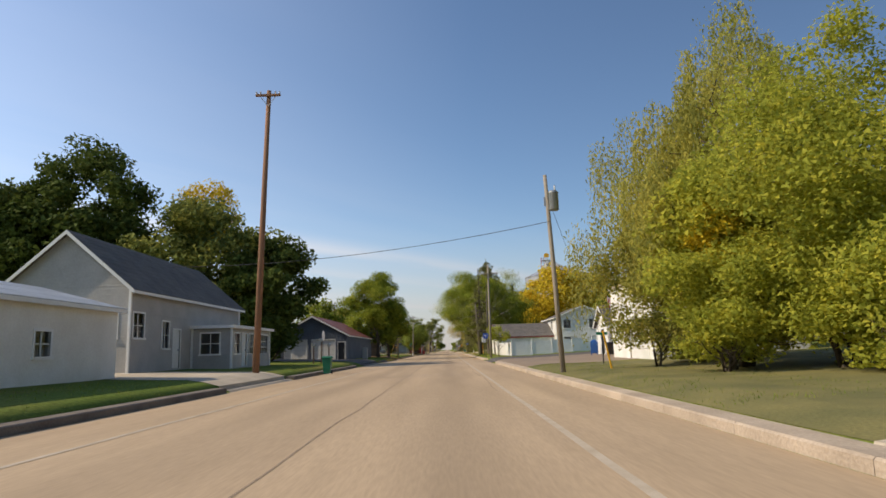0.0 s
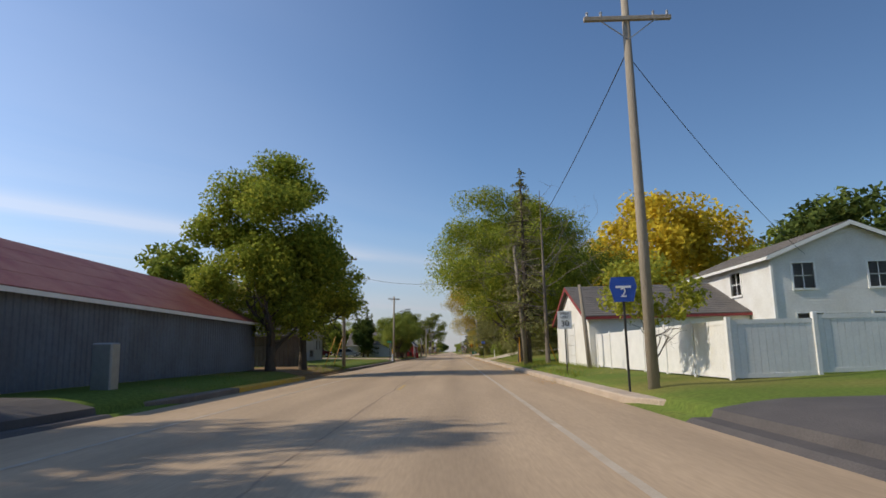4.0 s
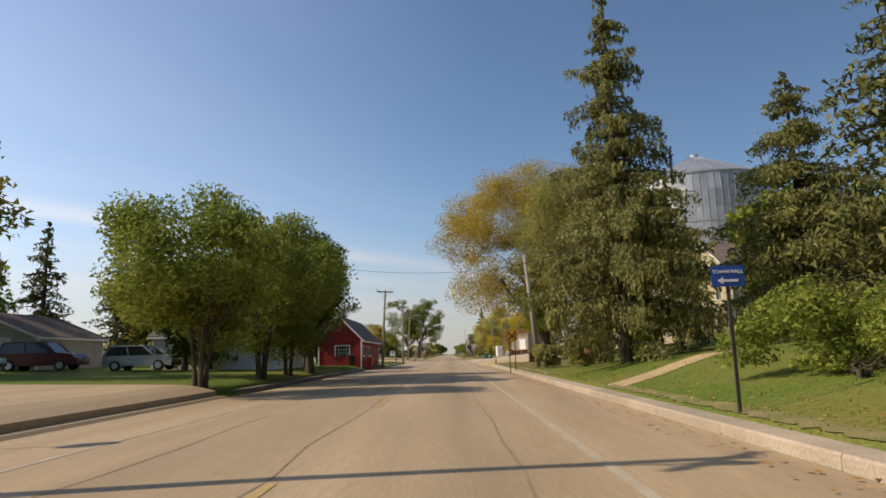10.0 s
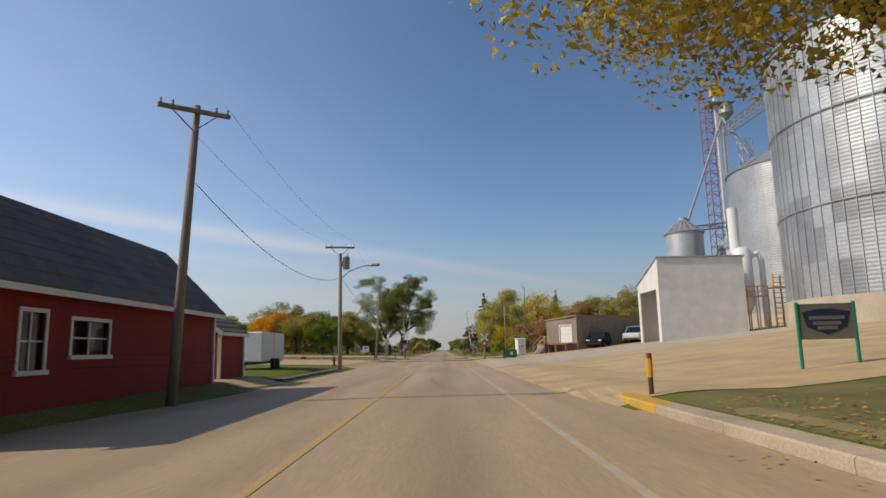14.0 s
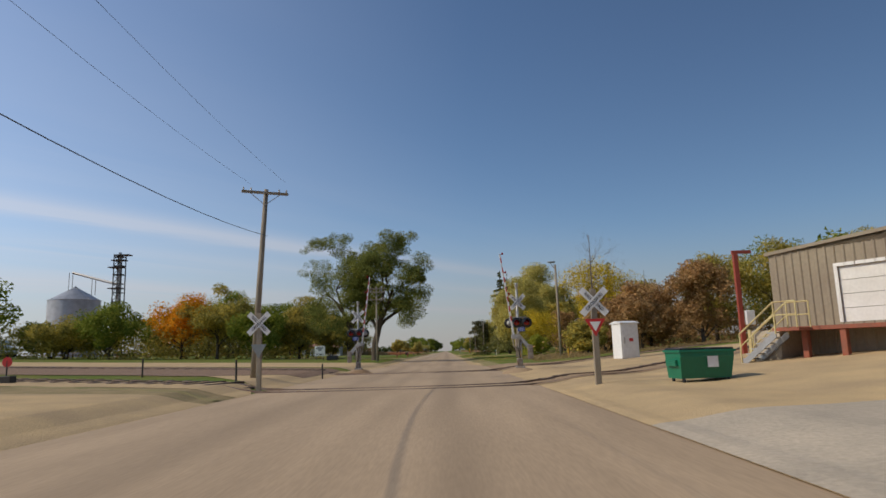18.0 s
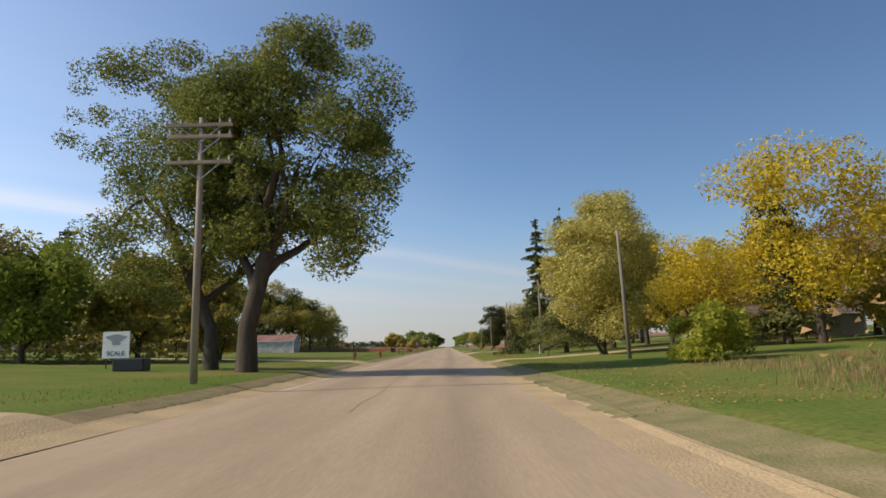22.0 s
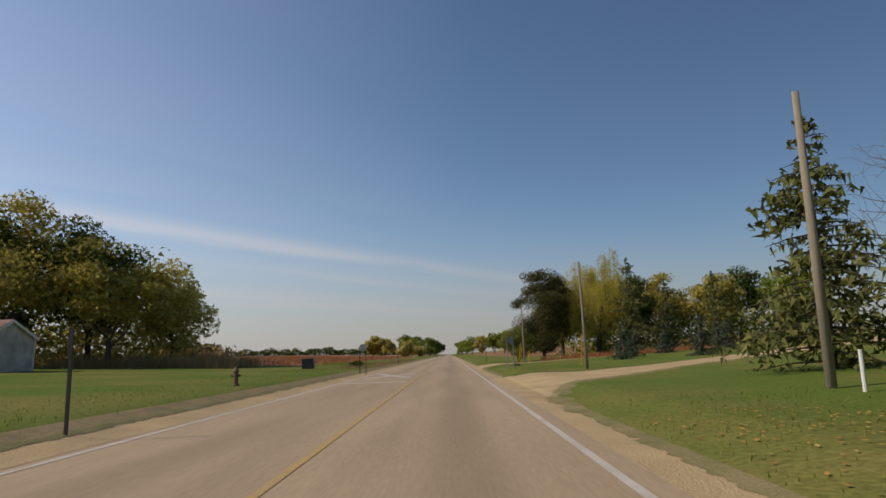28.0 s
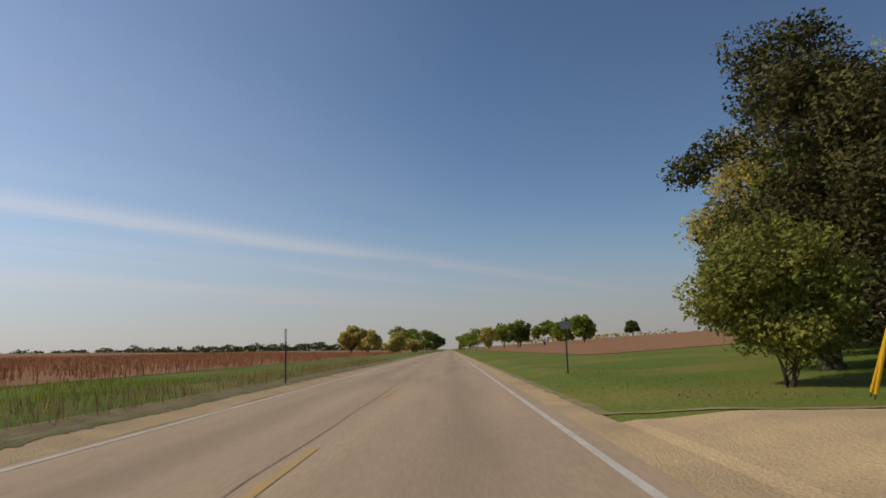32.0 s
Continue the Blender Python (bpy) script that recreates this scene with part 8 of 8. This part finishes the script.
t = thing("semi_truck", on(-84, 372, 10), "white semi truck parked by the far elevator", "truck")
part("cab", Build().loft([[(x, -1.2, z) for x, z in ((-1.5, 0.6), (2.2, 0.6), (2.2, 1.9), (1.0, 2.1), (0.6, 3.2), (-1.5, 3.4))], [(x, 1.2, z) for x, z in ((-1.5, 0.6), (2.2, 0.6), (2.2, 1.9), (1.0, 2.1), (0.6, 3.2), (-1.5, 3.4))]]), SIGN_W, t)
part("trailer", Build().box(-12, -1.8, -1.25, 1.25, 1.1, 3.6, 0.05), SIGN_W, t)
for a in (-10.5, -9.2, -1.0, 0.0, 1.7):
    for c in (-1, 1):
        part("wheel", Build().tube([(a, c * 0.8, 0.5), (a, c * 1.2, 0.5)], 0.5, 14), RUBBER, t)

# far grain elevator on the left
grain_bin(-219, 625, 13.9, 33.4, 41.4, "distant galvanised grain bin above the trees", 0.6, (), stiff=False)
z0 = tz(-188, 615)
t = thing("elevator_tower", pose(-188.3, 615.3, z0), "distant dark steel elevator tower with platforms", "tower")
for x in (-2.3, 2.3):
    for y in (-2.3, 2.3):
        part("leg", Build().tube([(x, y, 0), (x, y, 58)], 0.33, 5), POST_DARK, t)
part("grain_leg", Build().box(-0.6, 0.6, -0.6, 0.6, 0, 60), STEEL, t)
for k in range(11):
    for a, c in ((-1, 1), (1, -1)):
        part("brace", Build().tube([(2.3 * a, -2.3, 5.2 * k), (2.3 * c, -2.3, 5.2 * k + 5.2)], 0.18, 4), POST_DARK, t)
    part("girt", Build().box(-2.4, 2.4, -2.4, 2.4, 5.2 * k + 5.0, 5.2 * k + 5.35), POST_DARK, t)
for z, a, c in ((38.7, -5.3, 2.5), (46.6, -2.5, 2.5), (51, -5.7, 2.5), (55, -4.0, 3.5), (58, -2.6, 6.2)):
    part("platform", Build().box(a, c, -2.6, 2.6, z, z + 0.5), POST_DARK, t)
t = thing("conveyor_bridge", pose(0, 0, z0), "distant grey conveyor from the tower to the bin", "conveyor")
part("gallery", Build().tube([(-220, 623, 50), (-188.3, 617, 41)], 0.8, 6), STEEL, t)
for x, z, top in ((-220, 39, 49.8), (-206.3, 36, 46)):
    for q in (-1.05, 1.05):
        part("support", Build().tube([(x + q, 621.5, z), (x + q, 621.5, top)], 0.22, 4), STEEL, t)
grain_bin(58, 500, 2.6, 7.2, 9.6, "pale farm grain bin behind young spruces", 0.4, (3,), stiff=False)

# ---- more trees ----
kinds = {"g": L_GREEN, "d": L_DARK, "o": L_OLIVE, "y": L_YELLOW, "r": L_BROWN, "s": L_SILVER, "l": L_LIME, "n": L_ORANGE}
words = {"g": "green", "d": "dark green", "o": "olive", "y": "golden", "r": "russet", "s": "silver-green", "l": "yellow-green", "n": "orange"}
MORE = """-25 84 10 8 r;-21 108 9 8 g;-33 95 11 10 g;-28 174 15.5 10 g;-40 173 18 13 d;-31 182 13 8 o;-38 186 10 9 d
-44 200 11 10 g;-27 208 8 7 g;-34 216 9 8 o;-17.5 187 7.5 5 d;-24 222 7 6 g;-30 250 6.5 8 o;-46 262 7 9 g;13 118 10 10 g;33 112 12 11 d;28 128 15 13 y
33 120 13 10 g;40 118 12 11 d;17 138 13 12 g;38 160 14 12 d;32 165 13 12 o;22 186 10 8 g;13 157 4 4 g;15 190.5 8.5 5.5 l;27 178 9 8 g;34 192 9 10 o
15.6 209 9 6 g;45 132 14 12 g;-14 214 6 4 d;-60 352 6.5 11.5 o;-52 350 8 12 g;-42.5 354 10.5 10.5 n;-66 358 6.5 10.3 g;-36 352 12.8 10.3 o;-29 350 8.5 9 g;-24 356 8 8 o
-41 372 12.1 9.2 g;-74 350 12.8 12.6 g;-84 356 14.2 12.6 o;-20 362 6.5 6 o;13.5 313 3.4 5 o;17 319 5 6 r;19 314 6.6 6 r;22 320 7 7 r;26 316 8.4 8 r;30 322 10.2 9 o
34 316 9.6 9 o;38 324 10.8 10 g;43 318 10.8 10 o;47 326 11.4 10 g;28 334 7 6 r;23.5 347 13.5 12 y
30 350 6 7 o;34 342 6.5 7 r;40 348 7 8 o;18.5 352 6.5 5 r;26.5 357 10 8 y;33 356 11 8 r;20 364 9 7 o;29 376 11 9 s;24 384 13 10 o
31 390 12 9 n;27 396 10 8 y;37 396 12 10 y;42 384 12 10 o;-26 371 11.5 9 o;-70 440 18.5 14 o;-62 437 18 13 g;-56 435 16.5 11 o;-63 446 15 12 d;-57 440 16 12 g;-51 444 15.5 12 d;-46 440 16 11 g
-41 444 14.5 11 d;-37 441 15 10 o;-33 446 14 10 d;-29.5 443 12.5 9 o;-27 450 10.5 8 s;-78 446 13 12 o;-86 442 13 12 g;24 472 10 8 d;30 478 11 9 o;36 474 10 8 o
42 480 11 9 d;48 476 10 9 g;22 480 11 8 o;14.5 470 9 7 d;15.5 476 11 7 o;38 432 12 9 y;46 438 12 9 o;40 420 11 9 o"""
for i, row in enumerate(MORE.replace("\n", ";").split(";")):
    x, y, h, w, k = row.split()
    x, y, h, w = float(x), float(y), float(h), float(w)
    near = abs(x) < 20
    mid = not near and ((y > 430 and -72 < x < 44) or (154 < y < 180 and -40 < x < -20) or (338 < y < 400 and -62 < x < 36))
    fine = 18 < x < 46 and 310 < y < 360
    name = "shrub" if h < 5 else "broadleaf_tree"
    broadleaf(name, x, y, h, w, kinds[k], f"{words[k]} broad-leaved {'shrub' if h < 5 else 'tree'} beside the road and houses" if near else f"{words[k]} broad-leaved tree standing back from the road", 100 + i, 0.1 if h < 9 else 0.16, 9500 if fine else 14000 if near and h > 12 else 7000 if near else 7000 if mid else 3400 if abs(x) < 32 and h > 7 else 2000, 0.2 if fine else 0.2 if near and h > 12 else 0.27 if near else 0.29 if mid else 0.45 if abs(x) < 32 and h > 7 else 0.52, clumps=90 if near else 70, trunk=0.12 + h * 0.011, trunks=3 if h < 7 else 1)
CONIFERS = """-36 192 13 6;-33 196 12 5.5;-41 194 13.5 6.5;-29 200 11 5;-27 152 12 6;-20 196 9 4;14.5 139 14 8;17.5 168 15 8;14 184 11 7;14.6 203 6.5 4.6;12.6 205 5 3.6;13 410 9 6.5;20 402 8 6;15.5 405 7 5.5;23 407 8.5 6;18.5 410 6 5;28 404 9 6;7.6 383.5 5 4;21 462 11 6;33 467 9.5 5.5;26 464 8 5;45 470 9 6;23 350 13 6;30 366 15 7;-17 190 9.5 5;-19 213 10 5;-22 218 9.5 5"""
for i, row in enumerate(CONIFERS.split(";")):
    x, y, h, w = map(float, row.split())
    spruce("spruce_tree", x, y, h, w, "dark green spruce standing on the lawn", 300 + i, base=0.08, density=0.55, size=0.38, trunk=0.1 + h * 0.009)
for i, (x, y, h) in enumerate(((14.3, 440.5, 2.9), (16.8, 446.5, 2.4), (21.5, 452, 2.8), (25.5, 449, 2.6), (19.0, 436.5, 3.0), (29, 455, 2.8))):
    spruce("blue_spruce", x, y, h, h * 0.75, "young blue spruce on the mown lawn", 340 + i, L_BLUE, 0.02, 16, 1.6, 0.2)
bare_tree("bare_tree", 15.4, 317.2, 12.3, "bare grey tree above the brush", 361, 0.12, spread=0.7, depth=4)
bare_tree("bare_tree", 31, 349, 11.5, "leafless pale tree among gold ones", 362, 0.16)
bare_tree("bare_tree", 25, 421, 12, "dead tree with crooked bare branches", 363, 0.2, spread=0.7)
broadleaf("thin_tree", -30, 150, 15, 9, L_OLIVE, "thin half-bare yellowing tree above the ranch house roof", 364, 0.22, leaves=2600, size=0.22, clumps=60, reach=1.5, gap=0.3, puff=0.9, bark=BARK_L)


FAR = "-29 632 7.5 8 o;-27 655 7 9 s;-20 672 6.5 9 s;-15 700 6 8 s;-28 770 13 13 g;-20 790 12 13 g;-13 800 11.5 11 g;-25 810 12 12 d;-11 850 13 12 d;-9.5 890 12 12 d;-12 930 12 11 d;10 900 12 12 g;12 850 11 12 g;14.5 800 11.5 13 g;19 760 11 12 o;24 730 11.5 12 g;28 700 10 10 g;33 670 8.5 9 g;38 655 8 9 g;43 650 8.5 8 g;26 690 10 9 d;-32 690 6 7 o;90 760 7 8 d;8.8 960 11 11 g"
for i, row in enumerate(FAR.split(";")):
    x, y, h, w, k = row.split()
    broadleaf("distant_tree", float(x), float(y), float(h), float(w), kinds[k], f"{words[k]} tree far down the straight road", 700 + i, 0.08, 1500, 0.9, clumps=36, trunk=0.25)


def treeline(name, x0, y0, x1, y1, h, n, leaf, label, seed, size=1.4):
    """A far wood: a long row of leaf clumps over trunks, one object."""
    rng = np.random.default_rng(seed)
    f = rng.uniform(0, 1, n)
    hh = np.array([h * (0.65 + 0.5 * noise.noise((v * 40, seed, 0)) + 0.25 * noise.noise((v * 130, seed, 3))) for v in f])
    z0 = np.array([tz(x0 + (x1 - x0) * v, y0 + (y1 - y0) * v) for v in f])
    c = np.stack([x0 + (x1 - x0) * f + rng.normal(size=n) * 1.5, y0 + (y1 - y0) * f + rng.normal(size=n) * 3, z0 + hh * rng.uniform(0.0, 1.0, n) ** 0.9], 1)
    ob = part(name, leaf_mesh(c, rng.normal(size=c.shape), size, rng, 1.3), leaf)
    return tagged(ob, label, "wood", "", "stuff")


treeline("wood_edge", -115, 455, -31, 458, 16.5, 13000, L_COTTON, "dense wood behind the weathered shed", 411, 0.5)
treeline("wood_edge", -95, 449, -36, 452, 10, 4000, L_DARK, "dark undergrowth of the wood", 412, 0.5)
treeline("far_wood", -620, 1010, -120, 1120, 12, 15000, L_DARK, "distant dark wood along the horizon", 401, 2.0)
treeline("far_wood", -120, 1130, -22, 1200, 10, 2600, L_DARK, "distant dark wood along the horizon", 402, 2.0)
treeline("far_wood", 60, 1150, 600, 900, 9, 2600, L_OLIVE, "distant trees along the ridge", 403, 2.4)
for x0, y0, x1, y1, h, n, leaf, s in ((-40, 480, -26, 455, 3.0, 1600, L_REED, 410), (60, 330, 120, 345, 10, 1800, L_BROWN, 411), (-160, 380, -90, 352, 9, 2400, L_OLIVE, 412), (60, 110, 120, 150, 13, 2200, L_GREEN, 414), (-110, 40, -50, 60, 14, 1800, L_DARK, 415), (-100, 170, -50, 205, 11, 2200, L_GREEN, 416), (-90, 120, -45, 140, 9, 1500, L_GREEN, 417), (50, 200, 110, 190, 11, 1500, L_OLIVE, 418), (-90, 444, -27, 449, 6, 4200, L_OLIVE, 419), (-90, 352, -22, 358, 7.5, 4200, L_OLIVE, 420), (14, 322, 48, 328, 4.5, 2600, L_BROWN, 421), (18, 478, 50, 482, 6, 2200, L_GREEN, 422)):
    near = s in (421, 419, 420, 422, 410)
    treeline("far_wood", x0, y0, x1, y1, h, int(n * (5.0 if s == 421 else 3.0 if near else 1.0)), leaf, "clump of trees in the distance", s, 0.25 if s == 421 else 0.42 if near else 0.95)


# ---- grasses, corn and fallen leaves ----
def scatter(name, boxes, n, size, leaf, label, seed, tall=0.0, aspect=1.5, category="grass"):
    """Many blades or leaves strewn over boxes (x0, x1, y0, y1), one object."""
    rng = np.random.default_rng(seed)
    area = np.array([(b[1] - b[0]) * (b[3] - b[2]) for b in boxes])
    pick = rng.choice(len(boxes), n, p=area / area.sum())
    b = np.array(boxes)[pick]
    x, y = b[:, 0] + (b[:, 1] - b[:, 0]) * rng.uniform(0, 1, n), b[:, 2] + (b[:, 3] - b[:, 2]) * rng.uniform(0, 1, n)
    keep = np.array([noise.noise((p * 0.5, q * 0.25, seed)) for p, q in zip(x, y)]) + rng.uniform(-0.5, 0.5, n) > -0.1
    x, y = x[keep], y[keep]
    z = np.array([(tz(p, q) if not edge_left(q) < p < edge_right(q) else road_z(p, q)) for p, q in zip(x, y)])
    n = len(x)
    c = np.stack([x, y, z], 1)
    a = rng.uniform(0, 6.28, n)
    L = size * rng.uniform(0.5, 1.4, n)
    if tall:
        d = np.stack([np.cos(a) * 0.35, np.sin(a) * 0.35, np.ones(n)], 1) * (tall * rng.uniform(0.5, 1.2, n))[:, None]
        s = np.stack([-np.sin(a), np.cos(a), np.zeros(n)], 1) * (L / 2)[:, None]
        v = np.stack([c - s, c + s, c + d + s * 0.25, c + d - s * 0.25], 1)
    else:
        d = np.stack([np.cos(a), np.sin(a), rng.uniform(-0.2, 0.3, n)], 1) * (L / 2)[:, None]
        s = np.stack([-np.sin(a), np.cos(a), rng.uniform(-0.2, 0.2, n)], 1) * (L / 2 / aspect)[:, None]
        c[:, 2] += 0.035
        v = np.stack([c - d, c + s, c + d, c - s], 1)
    return tagged(part(name, faces(v.reshape(-1, 3), 4), leaf), label, category, "", "stuff")


scatter("verge_grass", [(4.55, 9, 11, 36), (4.55, 8, 86, 138), (4.55, 9, 149, 205), (-12, -8.4, 0, 23), (-13, -8.4, 34, 58), (-12, -8.4, 80, 94)], 36000, 0.018, GRASS_BLADE, "short grass blades on the town verges", 501, 0.055)
scatter("verge_grass", [(-14, -8.4, 111, 148), (-14, -8.4, 170, 204), (-12, -7.4, 227, 244)], 20000, 0.02, GRASS_BLADE, "short green grass blades on the lawns", 502, 0.05)
scatter("verge_grass", [(3.6, 9, 318, 356), (3.1, 9, 367, 404), (3.1, 10, 424, 447), (3.1, 8, 457, 475), (-11, -7, 320, 354), (-12, -7, 362, 500)], 40000, 0.02, GRASS_BLADE, "short grass blades on the country verges", 503, 0.06)
scatter("dry_grass", [(7.5, 13, 304, 322), (9, 26, 306, 318), (-9.5, -7.0, 440, 520), (-40, -24, 445, 470)], 40000, 0.022, L_REED, "dry tan grass and weeds", 504, 0.28)
scatter("dry_grass", [(9, 24, 319, 333)], 12000, 0.02, L_REED, "low dry weeds beside the farm", 505, 0.2)
scatter("dry_grass", [(10, 30, 456.5, 459.5)], 7000, 0.03, L_CORN, "low brown grass before the willow", 510, 0.5)
scatter("dry_grass", [(-34, -18, 441, 452)], 15000, 0.03, L_REED, "tangled dry brush at the field corner", 509, 1.0)
scatter("weeds", [(5.0, 7.0, 100, 110), (4.55, 5.1, 84, 106), (6.2, 7.2, 90, 100), (-9.5, -8.2, 100, 112), (-14.5, -9, 455, 470)], 9000, 0.02, L_GREEN, "ragged green weeds along the verge", 506, 0.2)
scatter("corn_stalks", [(-30, -14.5, 452, 640), (-60, -30, 460, 640)], 60000, 0.06, L_CORN, "dry brown standing corn", 507, 0.48, category="corn")
scatter("fallen_leaves", [(3.3, 4.1, 84, 205), (4.5, 6.0, 84, 205), (4.6, 9, 186, 210), (4.6, 9, 192, 209), (3.4, 8, 318, 360), (-10, -8, 186, 204), (3.4, 7, 366, 400)], 14000, 0.085, L_FALLEN, "fallen yellow and brown leaves along the kerb", 508, category="leaves")
broadleaf("hedge", 7.4, 156.5, 1.7, 4.5, L_FRESH, "low rounded hedge beside the gravel path", 601, 0.02, 13000, 0.13, clumps=70, depth_w=11, trunks=3, trunk=0.05)
broadleaf("garden_shrub", 5.9, 184.2, 1.45, 2.3, L_SAGE, "yellowing shrub on the verge", 602, 0.02, 6500, 0.14, clumps=40, trunks=3, trunk=0.05)
broadleaf("garden_shrub", 6.9, 177.8, 1.75, 2.3, L_SAGE, "leafy shrub on the verge", 603, 0.02, 6500, 0.14, clumps=40, trunks=3, trunk=0.05)
broadleaf("young_birch", 6.3, 79.6, 3.9, 3.2, L_LIME, "young light green birch before the fence", 604, 0.2, 1500, 0.2, clumps=40, trunk=0.05)
broadleaf("yellow_tree", 13.0, 339.5, 6.8, 5.6, L_YELLOW, "slender yellow tree with thin open branches", 610, 0.16, 5000, 0.17, clumps=60, trunk=0.09, reach=1.4, gap=0.0)
broadleaf("garden_shrub", 9.2, 184.5, 1.7, 2.0, L_BROWN, "thin russet twiggy shrub on the lawn", 611, 0.02, 1600, 0.13, clumps=40, trunks=4, trunk=0.03)
broadleaf("garden_shrub", 12.4, 186.5, 2.6, 2.6, L_GREEN, "leafy green shrub on the lawn", 612, 0.02, 5000, 0.15, clumps=50, trunks=4, trunk=0.03)
broadleaf("garden_shrub", 11.5, 335, 2.6, 4.0, L_LIME, "light green shrub in the weeds", 605, 0.02, 3500, 0.24, clumps=40, trunks=3, trunk=0.05)
broadleaf("garden_shrub", -8.3, 445.6, 0.6, 1.3, L_DARK, "low dark shrub on the verge", 606, 0.02, 1500, 0.18, clumps=24, trunks=3, trunk=0.04)
broadleaf("garden_shrub", 9.0, 208.0, 1.6, 2.2, L_DARK, "dark shrub beside the timber crate", 607, 0.02, 2500, 0.2, clumps=30, trunks=3, trunk=0.05)
building("red_garage", 44, 52, 206, 214, 2.6, 4.4, "y", BARN_RED, SHINGLE, "distant low red garage on the hill", [("W", 2, 5, 0, 2.2, "garage")], category="garage")
building("porch_garage", -36, -28, 188, 196, 2.3, 4.0, "y", SIDING_G, SHINGLE_B, "grey garage with a gabled roof behind parked cars", [("S", 2, 6, 0, 2.1, "garage")], category="garage")



def guy(x, y, dx, dy, dz, label):
    """A guy wire from the ground to a pole, with a yellow sleeve at its foot."""
    t = thing("guy_wire", on(x, y), label, "cable")
    at = lambda f: (dx * f, dy * f, dz * f)
    part("strand", Build().tube([at(-0.02), at(1.0)], 0.012, 5), WIRE, t)
    part("guard", Build().tube([at(0.02), at(0.36)], 0.035, 8), YELLOW_PAINT, t, "yellow plastic guard sleeve")


guy(8.3, 428.6, -0.3, -2.5, 5.6, "taut guy wire with a yellow plastic guard beside the pole")
guy(7.35, 456.4, 0.35, -2.1, 5.4, "taut guy wire with a yellow plastic guard at the field drive")
guy(7.6, 456.9, 0.1, -2.6, 4.6, "second guy wire with a yellow plastic guard at the field drive")

# culvert end in the ditch beside the field drive
t = thing("culvert_pipe", on(5.6, 442.4, 35, 0.0), "weathered tan culvert pipe end in the lawn", "pipe")
part("pipe", Build().tube([(-0.3, 0, 0.06), (0.35, 0, 0.02)], 0.16, 14), CURB_DARK, t)
# solid dark disc: the shade inside the pipe is put into its colour
part("opening", Build().tube([(-0.33, 0, 0.06), (-0.302, 0, 0.06)], 0.125, 12), POST_DARK, t, "dark pipe mouth")
